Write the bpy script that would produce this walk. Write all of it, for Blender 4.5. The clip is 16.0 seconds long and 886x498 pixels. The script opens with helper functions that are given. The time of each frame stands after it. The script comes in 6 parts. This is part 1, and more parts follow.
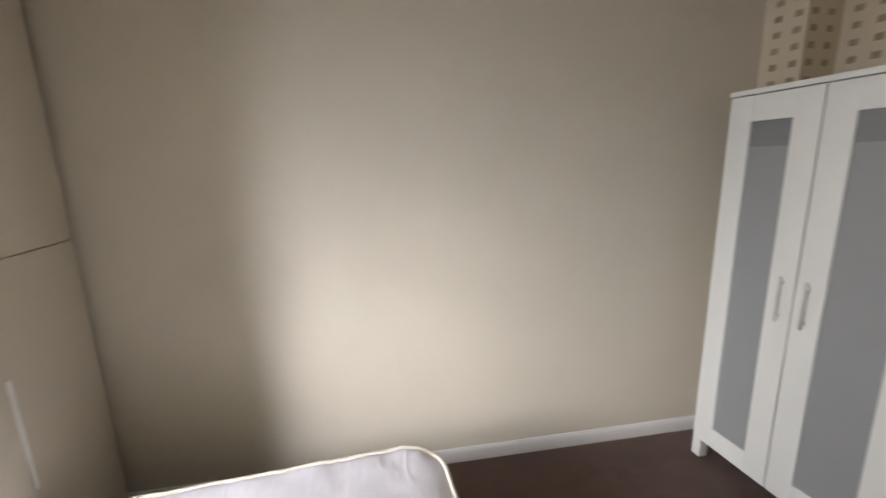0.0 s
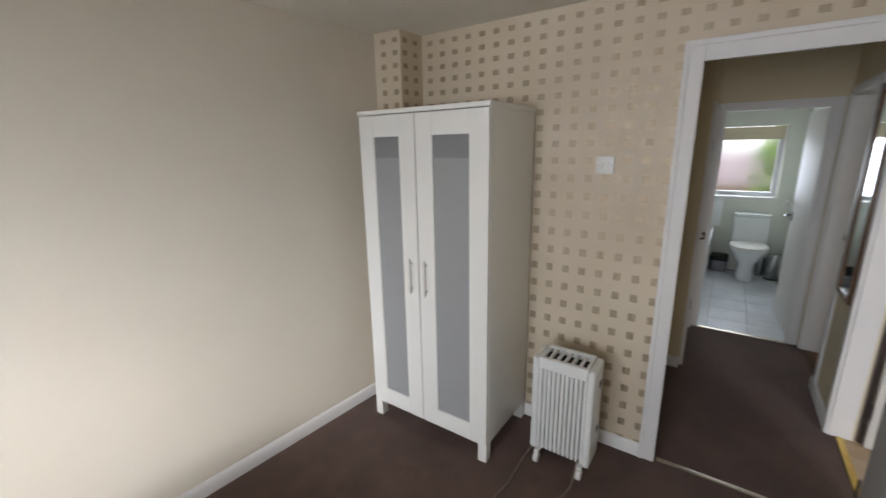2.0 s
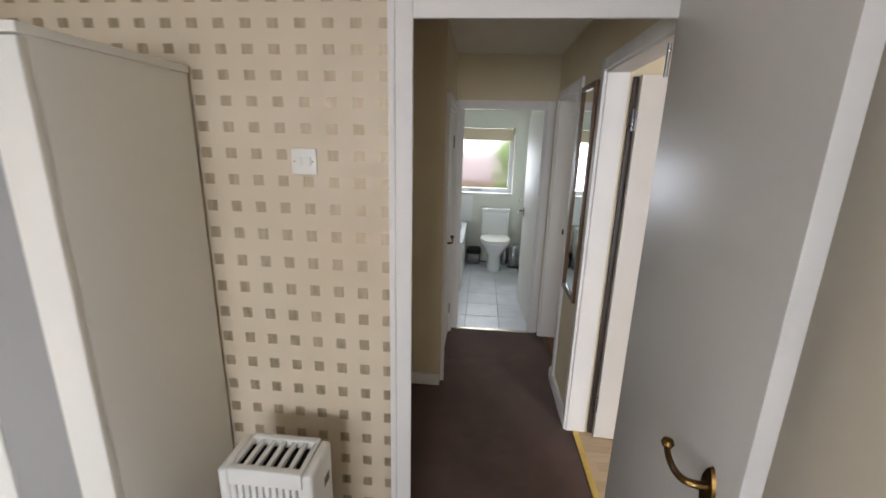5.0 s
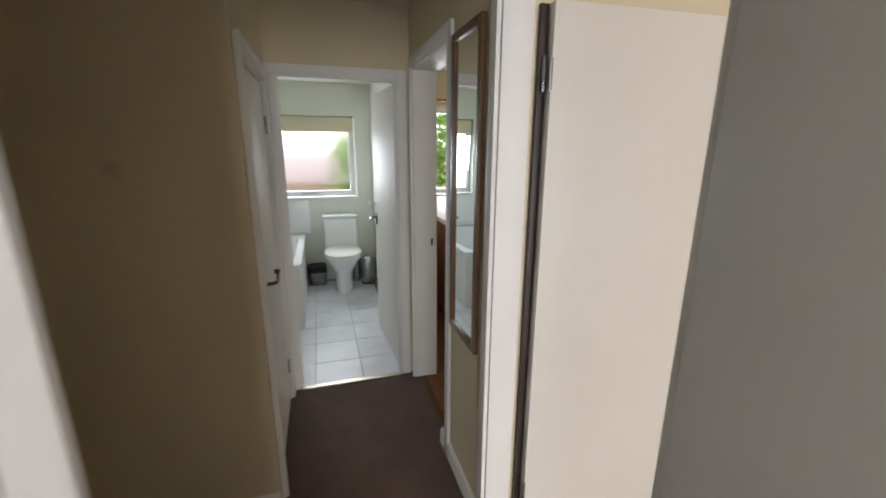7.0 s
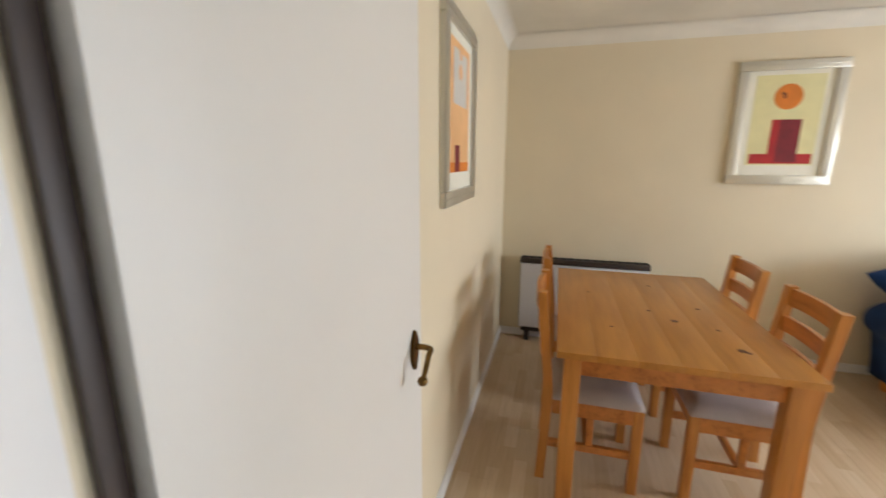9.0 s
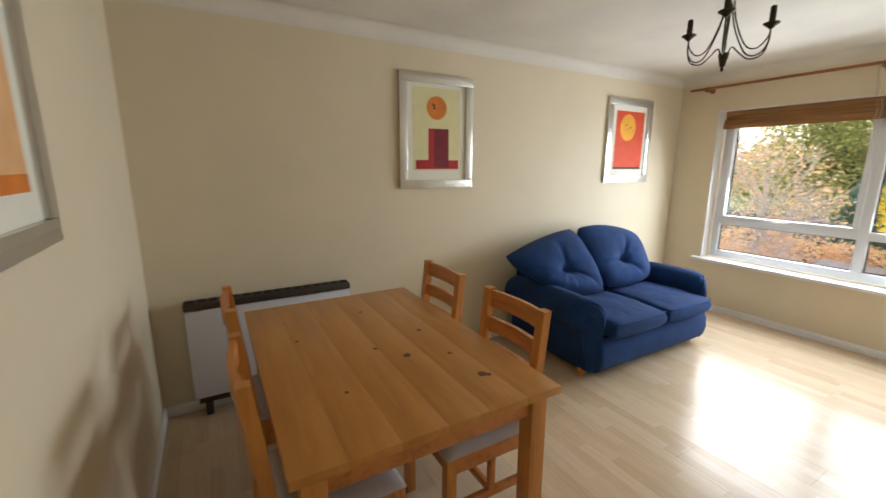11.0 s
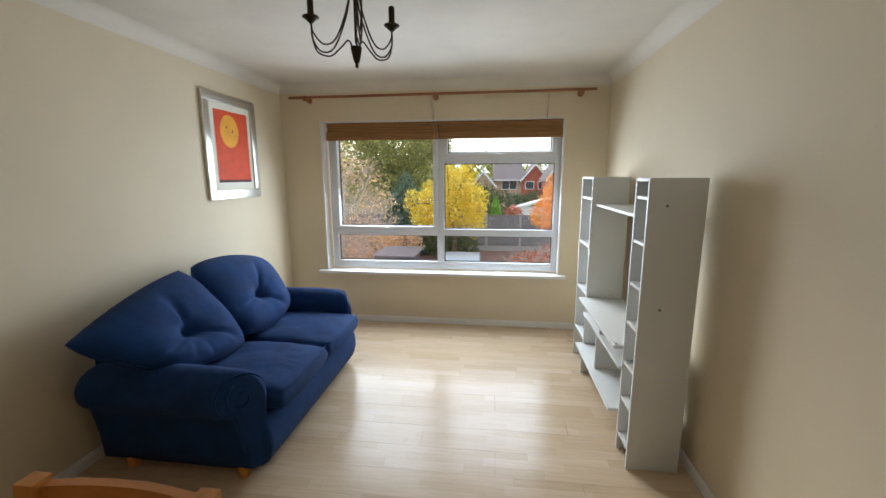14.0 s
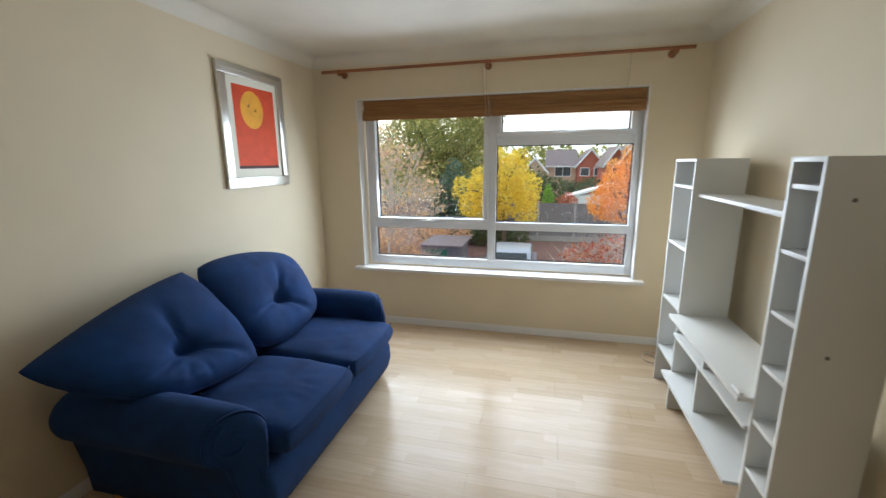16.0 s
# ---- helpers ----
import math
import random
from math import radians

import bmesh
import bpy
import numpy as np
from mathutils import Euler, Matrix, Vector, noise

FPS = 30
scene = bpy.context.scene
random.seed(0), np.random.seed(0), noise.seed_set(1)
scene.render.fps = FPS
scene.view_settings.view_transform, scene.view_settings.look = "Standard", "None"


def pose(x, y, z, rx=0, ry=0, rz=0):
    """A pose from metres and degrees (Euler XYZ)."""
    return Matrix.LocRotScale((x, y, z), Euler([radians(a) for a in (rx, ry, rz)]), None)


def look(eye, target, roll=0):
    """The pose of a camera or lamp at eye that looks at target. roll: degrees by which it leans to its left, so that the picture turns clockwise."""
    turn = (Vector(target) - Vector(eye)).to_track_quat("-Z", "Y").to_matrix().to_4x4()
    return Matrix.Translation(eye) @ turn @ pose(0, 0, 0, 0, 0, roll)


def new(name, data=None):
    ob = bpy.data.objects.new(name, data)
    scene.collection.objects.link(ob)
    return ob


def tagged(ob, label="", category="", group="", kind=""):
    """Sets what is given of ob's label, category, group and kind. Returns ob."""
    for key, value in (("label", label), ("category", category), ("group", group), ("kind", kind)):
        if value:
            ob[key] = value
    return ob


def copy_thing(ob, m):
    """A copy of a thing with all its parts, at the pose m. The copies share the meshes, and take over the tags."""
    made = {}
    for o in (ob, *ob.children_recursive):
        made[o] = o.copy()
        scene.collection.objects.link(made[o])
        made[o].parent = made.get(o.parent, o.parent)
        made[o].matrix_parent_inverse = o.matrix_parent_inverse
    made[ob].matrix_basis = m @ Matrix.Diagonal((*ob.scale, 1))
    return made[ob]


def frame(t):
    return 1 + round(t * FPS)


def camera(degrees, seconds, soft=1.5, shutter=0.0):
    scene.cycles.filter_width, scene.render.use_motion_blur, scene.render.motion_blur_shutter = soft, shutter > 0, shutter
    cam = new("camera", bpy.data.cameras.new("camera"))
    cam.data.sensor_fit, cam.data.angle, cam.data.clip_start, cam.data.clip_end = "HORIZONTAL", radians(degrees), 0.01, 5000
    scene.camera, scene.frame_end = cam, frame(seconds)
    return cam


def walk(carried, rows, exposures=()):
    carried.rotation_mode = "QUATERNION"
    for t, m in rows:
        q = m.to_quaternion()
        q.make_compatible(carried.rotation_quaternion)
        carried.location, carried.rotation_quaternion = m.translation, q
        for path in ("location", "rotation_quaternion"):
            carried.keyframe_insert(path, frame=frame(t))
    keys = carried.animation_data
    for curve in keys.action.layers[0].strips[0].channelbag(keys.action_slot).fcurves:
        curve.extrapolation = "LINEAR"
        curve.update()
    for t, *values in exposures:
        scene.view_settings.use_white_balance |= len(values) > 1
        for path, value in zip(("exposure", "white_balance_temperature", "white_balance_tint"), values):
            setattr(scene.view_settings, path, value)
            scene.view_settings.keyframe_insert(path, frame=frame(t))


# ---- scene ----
cam = camera(94.9, 16.0, shutter=0.4)
PATH = [
    (0, (0.28, 0.392, 1.533), (0.748, 2.291, 1.117), -1.5),
    (0.5, (0.276, 0.359, 1.563), (1.105, 2.12, 1.105), -2.0),
    (1, (0.395, 0.285, 1.61), (1.447, 1.905, 1.103), -1.9),
    (1.5, (0.417, 0.299, 1.587), (1.782, 1.68, 1.109), -1.0),
    (2, (0.396, 0.272, 1.611), (1.985, 1.386, 1.127), -1.0),
    (2.5, (0.367, 0.239, 1.619), (2.121, 1.067, 1.131), -0.7),
    (3, (0.364, 0.222, 1.614), (2.208, 0.815, 1.119), 0.2),
    (3.5, (0.461, 0.236, 1.595), (2.338, 0.711, 1.091), 1.2),
    (4, (0.682, 0.208, 1.599), (2.574, 0.622, 1.098), 1.9),
    (4.2, (0.804, 0.182, 1.595), (2.704, 0.568, 1.104), 2.1),
    (6.3, (1.682, 0.218, 1.538), (3.593, -0.07, 1.027), 0.1),
    (6.5, (1.79, 0.207, 1.52), (3.697, -0.14, 1.03), 0.2),
    (7, (2.064, 0.171, 1.501), (3.92, -0.388, 1.009), 0.3),
    (7.5, (2.339, 0.141, 1.519), (4.042, -0.785, 1.028), 0.9),
    (8, (2.512, 0.033, 1.5), (3.953, -1.272, 1.03), 1.7),
    (8.5, (2.713, -0.134, 1.496), (3.76, -1.777, 1.048), 1.2),
    (9, (2.825, -0.239, 1.481), (3.351, -2.121, 1.054), 0.2),
    (9.5, (2.903, -0.342, 1.507), (2.901, -2.291, 1.056), 0.5),
    (9.7, (2.917, -0.398, 1.499), (2.737, -2.34, 1.057), 0.4),
    (11.8, (2.811, -1.118, 1.491), (1.416, -2.496, 1.101), 0.7),
    (12, (2.781, -1.153, 1.486), (1.274, -2.41, 1.099), 0.8),
    (12.5, (2.675, -1.206, 1.481), (0.968, -2.178, 1.105), 0.5),
    (13, (2.545, -1.297, 1.491), (0.709, -2.005, 1.134), 0.2),
    (13.5, (2.446, -1.381, 1.499), (0.528, -1.832, 1.157), -0.3),
    (14, (2.37, -1.495, 1.513), (0.417, -1.736, 1.156), -0.2),
    (14.5, (2.32, -1.572, 1.494), (0.36, -1.707, 1.12), -0.2),
    (15, (2.207, -1.602, 1.486), (0.252, -1.763, 1.097), -0.1),
    (15.5, (2.002, -1.568, 1.485), (0.066, -1.872, 1.086), -0.1),
    (16, (1.827, -1.582, 1.49), (-0.072, -2.054, 1.074), -0.6),
]
walk(cam, [(t, look(eye, target, roll)) for t, eye, target, roll in PATH],
     exposures=[(0, 0.26, 6700, 18), (0.6, 0.5, 6600, 17), (2, 0.46, 6500, 17), (3, 0.7, 6600, 17), (4.2, 0.85, 6700, 18), (6.5, 0.98, 6800, 17), (7.5, 0.95, 6900, 16), (8, 0.88, 6900, 16), (8.5, 0.99, 7300, 15), (9.1, 1.1, 6400, 14), (9.7, 0.85, 6300, 14), (11.8, 0.32, 6600, 11), (13, 0.02, 6200, 11), (16, -0.12, 6050, 10)])

# ---- place ----
# world, sun and daylight

world = bpy.data.worlds.new("overcast")
scene.world = world
world.use_nodes = True
wn = world.node_tree.nodes
wl = world.node_tree.links
sky = wn.new("ShaderNodeTexSky")
sky.sky_type = "NISHITA"
sky.sun_disc = False
sky.sun_elevation = radians(21)
sky.sun_rotation = radians(237)
sky.air_density, sky.dust_density, sky.ozone_density = 1.0, 6.0, 1.0
cloud = wn.new("ShaderNodeMix")
cloud.data_type = "RGBA"
cloud.inputs[0].default_value = 0.7
cloud.inputs[7].default_value = (17, 17.6, 18.5, 1)
wl.new(sky.outputs[0], cloud.inputs[6])
wl.new(cloud.outputs[2], wn["Background"].inputs[0])
wn["Background"].inputs[1].default_value = 0.15

sun_data = bpy.data.lights.new("sun", "SUN")
sun_data.energy, sun_data.angle, sun_data.color = 1.6, radians(25), (1.0, 0.95, 0.87)
sun = new("sun", sun_data)
sun.matrix_world = look((-19.5, -12.5, 9), (0, 0, 0))


def daylight(name, y0, y1, z0, z1, x, radiance, aim, spread=170, tint=(0.79, 0.90, 1.0)):
    """Skylight of one window, as an area lamp in its opening that leans into the room as light from the brighter sky does."""
    d = bpy.data.lights.new(name, "AREA")
    d.shape, d.size, d.size_y = "RECTANGLE", y1 - y0, z1 - z0
    d.spread = radians(spread)
    d.energy, d.color = radiance * math.pi * (y1 - y0) * (z1 - z0), tint
    ob = new(name, d)
    c = Vector((x, (y0 + y1) / 2, (z0 + z1) / 2))
    ob.matrix_world = look(c, c + Vector(aim))
    return ob


SKY = 8.2
for y0, y1, z0, z1 in ((-3.07, -2.10, 1.0, 1.85), (-1.95, -0.95, 1.0, 1.60), (-3.07, -2.08, 0.65, 0.89), (-1.96, -0.94, 0.65, 0.89), (-1.93, -0.97, 1.735, 1.85)):
    daylight("daylight_living", y0, y1, z0, z1, -1.69, SKY, (1, 0.04, -0.34), 165)
daylight("daylight_bedroom", 0.20, 1.75, 0.98, 1.98, -2.25, 8.2, (1, 0.08, -0.25), 165)
daylight("daylight_bedroom_low", 0.30, 1.65, 1.0, 1.9, -2.24, 7.8, (1, 0.76, -0.5), 66)
daylight("daylight_bathroom", -0.18, 0.87, 0.99, 1.62, 6.787, 3.1, (-1, 0, -0.14), 170, (0.74, 0.88, 1.0))
daylight("daylight_kitchen", -2.25, -1.12, 0.98, 1.9, 7.1, 6.0, (-1, 0, -0.45))

# ---- materials ----
def srgb(r, g, b):
    return tuple((c / 255 / 12.92 if c <= 10 else ((c / 255 + 0.055) / 1.055) ** 2.4) for c in (r, g, b))


class Mat:
    """A procedural material under construction: principled shader, object-space coordinates in metres."""

    def __init__(self, name, rough=0.6, metal=0.0):
        self.m = bpy.data.materials.new(name)
        self.m.use_nodes = True
        self.n, self.l = self.m.node_tree.nodes, self.m.node_tree.links
        self.p = self.n["Principled BSDF"]
        self.p.inputs["Roughness"].default_value = rough
        self.p.inputs["Metallic"].default_value = metal
        self.pos = self.n.new("ShaderNodeNewGeometry").outputs["Position"]

    def set(self, key, value):
        self.p.inputs[key].default_value = value
        return self

    def scaled(self, sx, sy, sz):
        k = self.n.new("ShaderNodeVectorMath")
        k.operation = "MULTIPLY"
        self.l.new(self.pos, k.inputs[0])
        k.inputs[1].default_value = (sx, sy, sz)
        return k.outputs[0]

    def noise(self, scale, detail=3.0, rough=0.55, stretch=(1, 1, 1)):
        k = self.n.new("ShaderNodeTexNoise")
        k.inputs["Scale"].default_value = scale
        k.inputs["Detail"].default_value = detail
        k.inputs["Roughness"].default_value = rough
        self.l.new(self.scaled(*stretch), k.inputs["Vector"])
        return k.outputs["Fac"]

    def ramp(self, fac, *stops):
        k = self.n.new("ShaderNodeValToRGB")
        e = k.color_ramp.elements
        while len(e) < len(stops):
            e.new(0.5)
        for one, (at, col) in zip(e, stops):
            one.position = at
            one.color = (*col, 1) if len(col) == 3 else col
        self.l.new(fac, k.inputs[0])
        return k.outputs[0]

    def mix(self, fac, a, b, mode="MIX"):
        k = self.n.new("ShaderNodeMix")
        k.data_type, k.blend_type = "RGBA", mode
        for socket, value in ((k.inputs[0], fac), (k.inputs[6], a), (k.inputs[7], b)):
            if isinstance(value, (int, float)):
                socket.default_value = value
            elif isinstance(value, tuple):
                socket.default_value = (*value, 1)
            else:
                self.l.new(value, socket)
        return k.outputs[2]

    def math(self, op, a, b=0.0):
        k = self.n.new("ShaderNodeMath")
        k.operation = op
        for socket, value in ((k.inputs[0], a), (k.inputs[1], b)):
            if isinstance(value, (int, float)):
                socket.default_value = value
            else:
                self.l.new(value, socket)
        return k.outputs[0]

    def axis(self, which):
        k = self.n.new("ShaderNodeSeparateXYZ")
        self.l.new(self.pos, k.inputs[0])
        return k.outputs[which]

    def random(self):
        return self.n.new("ShaderNodeObjectInfo").outputs["Random"]

    def island(self):
        return self.n.new("ShaderNodeNewGeometry").outputs["Random Per Island"]

    def colour(self, out):
        if isinstance(out, tuple):
            self.p.inputs["Base Color"].default_value = (*out, 1)
        else:
            self.l.new(out, self.p.inputs["Base Color"])
        return self

    def roughness(self, out):
        self.l.new(out, self.p.inputs["Roughness"])
        return self

    def bump(self, height, strength=0.2, distance=0.002):
        k = self.n.new("ShaderNodeBump")
        k.inputs["Strength"].default_value = strength
        k.inputs["Distance"].default_value = distance
        self.l.new(height, k.inputs["Height"])
        self.l.new(k.outputs[0], self.p.inputs["Normal"])
        return self


def painted(name, col, rough=0.7, var=0.05, grain=260.0, strength=0.15):
    m = Mat(name, rough)
    dark = tuple(c * (1 - var) for c in col)
    lite = tuple(min(1, c * (1 + var * 0.6)) for c in col)
    big = m.ramp(m.noise(1.7, 4), (0.3, dark), (0.7, lite))
    m.colour(big)
    m.bump(m.noise(grain, 2), strength, 0.001)
    return m.m


MAGNOLIA = painted("magnolia_emulsion", srgb(216, 206, 189), 0.72, 0.04)
LIVING_PAINT = painted("cream_emulsion", srgb(222, 208, 180), 0.75, 0.04)
HALL_PAINT = painted("beige_hall_emulsion", srgb(214, 200, 168), 0.75, 0.06)


def smudged(name, col, centre, radius):
    """Emulsion with one old grey smudge."""
    m = Mat(name, 0.75)
    base = m.ramp(m.noise(1.7, 4), (0.3, tuple(c * 0.94 for c in col)), (0.7, tuple(c * 1.03 for c in col)))
    k = m.n.new("ShaderNodeVectorMath")
    k.operation = "DISTANCE"
    m.l.new(m.pos, k.inputs[0])
    k.inputs[1].default_value = centre
    far_ = m.math("ADD", m.math("MULTIPLY", k.outputs["Value"], 1 / radius), m.math("MULTIPLY", m.noise(40.0, 3), 0.7))
    spot = m.ramp(far_, (0.35, (0.3, 0.3, 0.3)), (1.0, (0, 0, 0)))
    m.colour(m.mix(spot, base, srgb(120, 110, 96)))
    m.bump(m.noise(260.0, 2), 0.15, 0.001)
    return m.m


HALL_MARKED = smudged("beige_hall_emulsion_with_smudge", srgb(214, 200, 168), (3.615, 0.795, 1.424), 0.055)
BATH_PAINT = painted("pale_green_cream_emulsion", srgb(222, 224, 213), 0.6, 0.04)
CEILING = painted("textured_ceiling_paint", srgb(226, 220, 207), 0.85, 0.09, 45.0, 0.7)
GLOSS = painted("white_gloss_paint", srgb(228, 225, 221), 0.55, 0.04, 40.0, 0.08)
DOOR_PAINT = painted("off_white_door_paint", srgb(224, 220, 213), 0.5, 0.03, 30.0, 0.08)
DOOR_GLOSS = painted("grey_white_gloss_paint", srgb(207, 205, 203), 0.4, 0.03, 14.0, 0.06)
FOIL_WHITE = painted("white_foil_board", srgb(230, 228, 221), 0.38, 0.02, 90.0, 0.03)
SHELF_WHITE = painted("white_melamine", srgb(216, 217, 214), 0.4, 0.02, 90.0, 0.03)
UPVC = painted("white_upvc", srgb(220, 222, 224), 0.3, 0.02, 30.0, 0.03)
HEATER_WHITE = painted("white_enamel", srgb(226, 226, 222), 0.3, 0.03, 50.0, 0.03)
CERAMIC = painted("white_ceramic", srgb(238, 240, 240), 0.08, 0.01, 5.0, 0.01)
PLASTIC = painted("white_plastic", srgb(232, 230, 222), 0.35, 0.02, 30.0, 0.02)
DARK_PLASTIC = painted("dark_brown_plastic", srgb(60, 48, 42), 0.5, 0.1, 60.0, 0.05)
BLACK = painted("black_void", srgb(26, 24, 24), 0.7, 0.1, 60.0, 0.05)
HEATER_PANEL = painted("pale_heater_panel", srgb(222, 222, 226), 0.4, 0.02, 60.0, 0.03)
RUBBER = painted("grey_rubber", srgb(120, 116, 110), 0.7, 0.1, 60.0, 0.05)
CABLE = painted("grey_brown_flex", srgb(126, 110, 96), 0.6, 0.1, 60.0, 0.05)
CORD = painted("cream_cord", srgb(196, 182, 160), 0.7, 0.1, 60.0, 0.05)


def wallpaper():
    m = Mat("cream_wallpaper_with_bronze_squares", 0.55)
    y, z, x = m.axis(1), m.axis(2), m.axis(0)
    paper = m.ramp(m.noise(2.0, 4), (0.3, srgb(204, 188, 163)), (0.7, srgb(215, 201, 178)))
    along = m.math("ADD", y, m.math("MULTIPLY", x, 0.93))
    fy = m.math("ABSOLUTE", m.math("SUBTRACT", m.math("FRACT", m.math("MULTIPLY", m.math("ADD", along, 10 - 0.761 - 2.316 + 0.046), 1 / 0.087)), 0.5))
    fz = m.math("ABSOLUTE", m.math("SUBTRACT", m.math("FRACT", m.math("ADD", m.math("MULTIPLY", m.math("ADD", z, 10 - 1.066 + 0.05), 10.0), m.math("MULTIPLY", m.math("POWER", m.math("MAXIMUM", m.math("SUBTRACT", z, 1.2), 0.0), 2.0), 2.65))), 0.5))
    wob = m.math("MULTIPLY", m.math("SUBTRACT", m.noise(90.0, 2), 0.5), 0.06)
    sq = m.math("MULTIPLY", m.math("LESS_THAN", m.math("ADD", fy, wob), 0.205), m.math("LESS_THAN", m.math("ADD", fz, wob), 0.2))
    ink = m.ramp(m.noise(60.0, 3, 0.6, (1, 1, 0.2)), (0.3, srgb(158, 141, 116)), (0.7, srgb(187, 170, 145)))
    m.colour(m.mix(sq, paper, ink))
    m.l.new(m.math("MULTIPLY", sq, 0.7), m.p.inputs["Metallic"])
    m.roughness(m.math("SUBTRACT", 0.6, m.math("MULTIPLY", sq, 0.06)))
    m.bump(m.math("ADD", m.noise(180.0, 2, 0.5, (1, 1, 0.3)), m.math("MULTIPLY", sq, 0.6)), 0.2, 0.001)
    return m.m


WALLPAPER = wallpaper()


def carpet():
    m = Mat("brown_cut_pile_carpet", 0.95)
    c = m.ramp(m.noise(4.5, 6, 0.72), (0.28, srgb(64, 41, 31)), (0.5, srgb(90, 61, 48)), (0.72, srgb(108, 77, 62)))
    fine = m.ramp(m.noise(420.0, 2), (0.3, (0.55, 0.55, 0.55)), (0.7, (1.25, 1.25, 1.25)))
    m.colour(m.mix(1.0, c, fine, "MULTIPLY"))
    m.bump(m.noise(350.0, 3), 0.8, 0.006)
    m.set("Sheen Weight", 0.25)
    return m.m


CARPET = carpet()


def laminate():
    m = Mat("light_oak_laminate", 0.3)
    y, x = m.axis(1), m.axis(0)
    # three printed strips to a board, each of its own tone
    row = m.math("FLOOR", m.math("MULTIPLY", m.math("ADD", x, 20), 1 / 0.0643))
    shift = m.math("FRACT", m.math("MULTIPLY", m.math("SINE", m.math("MULTIPLY", row, 12.9898)), 437.5))
    col = m.math("FLOOR", m.math("ADD", m.math("MULTIPLY", y, 1 / 0.42), m.math("MULTIPLY", shift, 7.0)))
    wn_ = m.n.new("ShaderNodeTexWhiteNoise")
    wn_.noise_dimensions = "2D"
    cmb = m.n.new("ShaderNodeCombineXYZ")
    m.l.new(row, cmb.inputs[0])
    m.l.new(col, cmb.inputs[1])
    m.l.new(cmb.outputs[0], wn_.inputs["Vector"])
    tone = m.ramp(wn_.outputs["Value"], (0.0, srgb(195, 171, 141)), (0.5, srgb(203, 180, 151)), (1.0, srgb(209, 188, 161)))
    grain = m.ramp(m.noise(9.0, 6, 0.65, (7, 0.5, 1)), (0.3, (0.91, 0.9, 0.885)), (0.65, (1.03, 1.03, 1.03)))
    m.colour(m.mix(1.0, tone, grain, "MULTIPLY"))
    m.roughness(m.ramp(m.noise(6.0, 3), (0.3, (0.19, 0.19, 0.19)), (0.7, (0.27, 0.27, 0.27))))
    m.bump(m.noise(30.0, 4, 0.6, (6, 0.5, 1)), 0.06, 0.001)
    m.set("Specular IOR Level", 0.25)
    return m.m


LAMINATE = laminate()


def pine(name, base, dark, stretch, knots=True, rough=0.36):
    m = Mat(name, rough)
    g = m.noise(5.0, 5, 0.6, stretch)
    c = m.ramp(g, (0.28, dark), (0.5, base), (0.75, tuple(min(1, v * 1.18) for v in base)))
    if knots:
        v = m.n.new("ShaderNodeTexVoronoi")
        v.inputs["Scale"].default_value = 4.2
        m.l.new(m.scaled(1.2, 0.75, 1.2), v.inputs["Vector"])
        k = m.ramp(v.outputs["Distance"], (0.0, (1, 1, 1)), (0.035, (1, 1, 1)), (0.07, (0, 0, 0)))
        m.n[v.name].inputs["Randomness"].default_value = 1.0
        c = m.mix(k, c, srgb(122, 66, 28))
    tone = m.ramp(m.random(), (0.0, (0.95, 0.94, 0.93)), (1.0, (1.04, 1.04, 1.04)))
    m.colour(m.mix(1.0, c, tone, "MULTIPLY"))
    m.bump(m.noise(40.0, 3, 0.6, stretch), 0.08, 0.001)
    m.set("Coat Weight", 0.25)
    m.set("Coat Roughness", 0.25)
    return m.m


PINE_Y = pine("honey_pine_top", srgb(190, 130, 55), srgb(177, 117, 46), (4, 0.4, 4), False)
PINE_Z = pine("honey_pine_upright", srgb(196, 131, 60), srgb(166, 103, 42), (5, 5, 0.45), False)
PINE_H = pine("honey_pine_rail", srgb(194, 124, 60), srgb(160, 94, 42), (5, 0.6, 5), False)
OAK_TRIM = pine("varnished_wood_trim", srgb(150, 92, 48), srgb(118, 70, 34), (5, 0.4, 5), False)
MIRROR_WOOD = pine("brown_mirror_frame", srgb(118, 84, 56), srgb(84, 58, 38), (5, 5, 0.4), False, 0.45)
CHERRY = pine("brown_wood_cabinet", srgb(128, 76, 44), srgb(98, 56, 32), (5, 5, 0.5), False, 0.4)


def blind_wood():
    m = Mat("woven_bamboo_blind", 0.6)
    stripe = m.noise(60.0, 3, 0.6, (1, 0.05, 5))
    m.colour(m.ramp(stripe, (0.3, srgb(116, 80, 42)), (0.55, srgb(150, 106, 58)), (0.75, srgb(174, 130, 80))))
    m.bump(stripe, 0.6, 0.003)
    return m.m


BAMBOO = blind_wood()


def fabric(name, a, b, weave=900.0):
    m = Mat(name, 0.95)
    c = m.ramp(m.noise(7.0, 4), (0.3, a), (0.7, b))
    fine = m.ramp(m.noise(weave, 2), (0.3, (0.78, 0.78, 0.78)), (0.7, (1.15, 1.15, 1.15)))
    m.colour(m.mix(1.0, c, fine, "MULTIPLY"))
    m.bump(m.noise(weave * 0.6, 2), 0.35, 0.002)
    return m.m


BLUE = fabric("navy_blue_upholstery", srgb(4, 42, 88), srgb(8, 57, 113), 500.0)
SEAT_FABRIC = fabric("grey_lilac_seat_fabric", srgb(176, 166, 164), srgb(196, 186, 184))


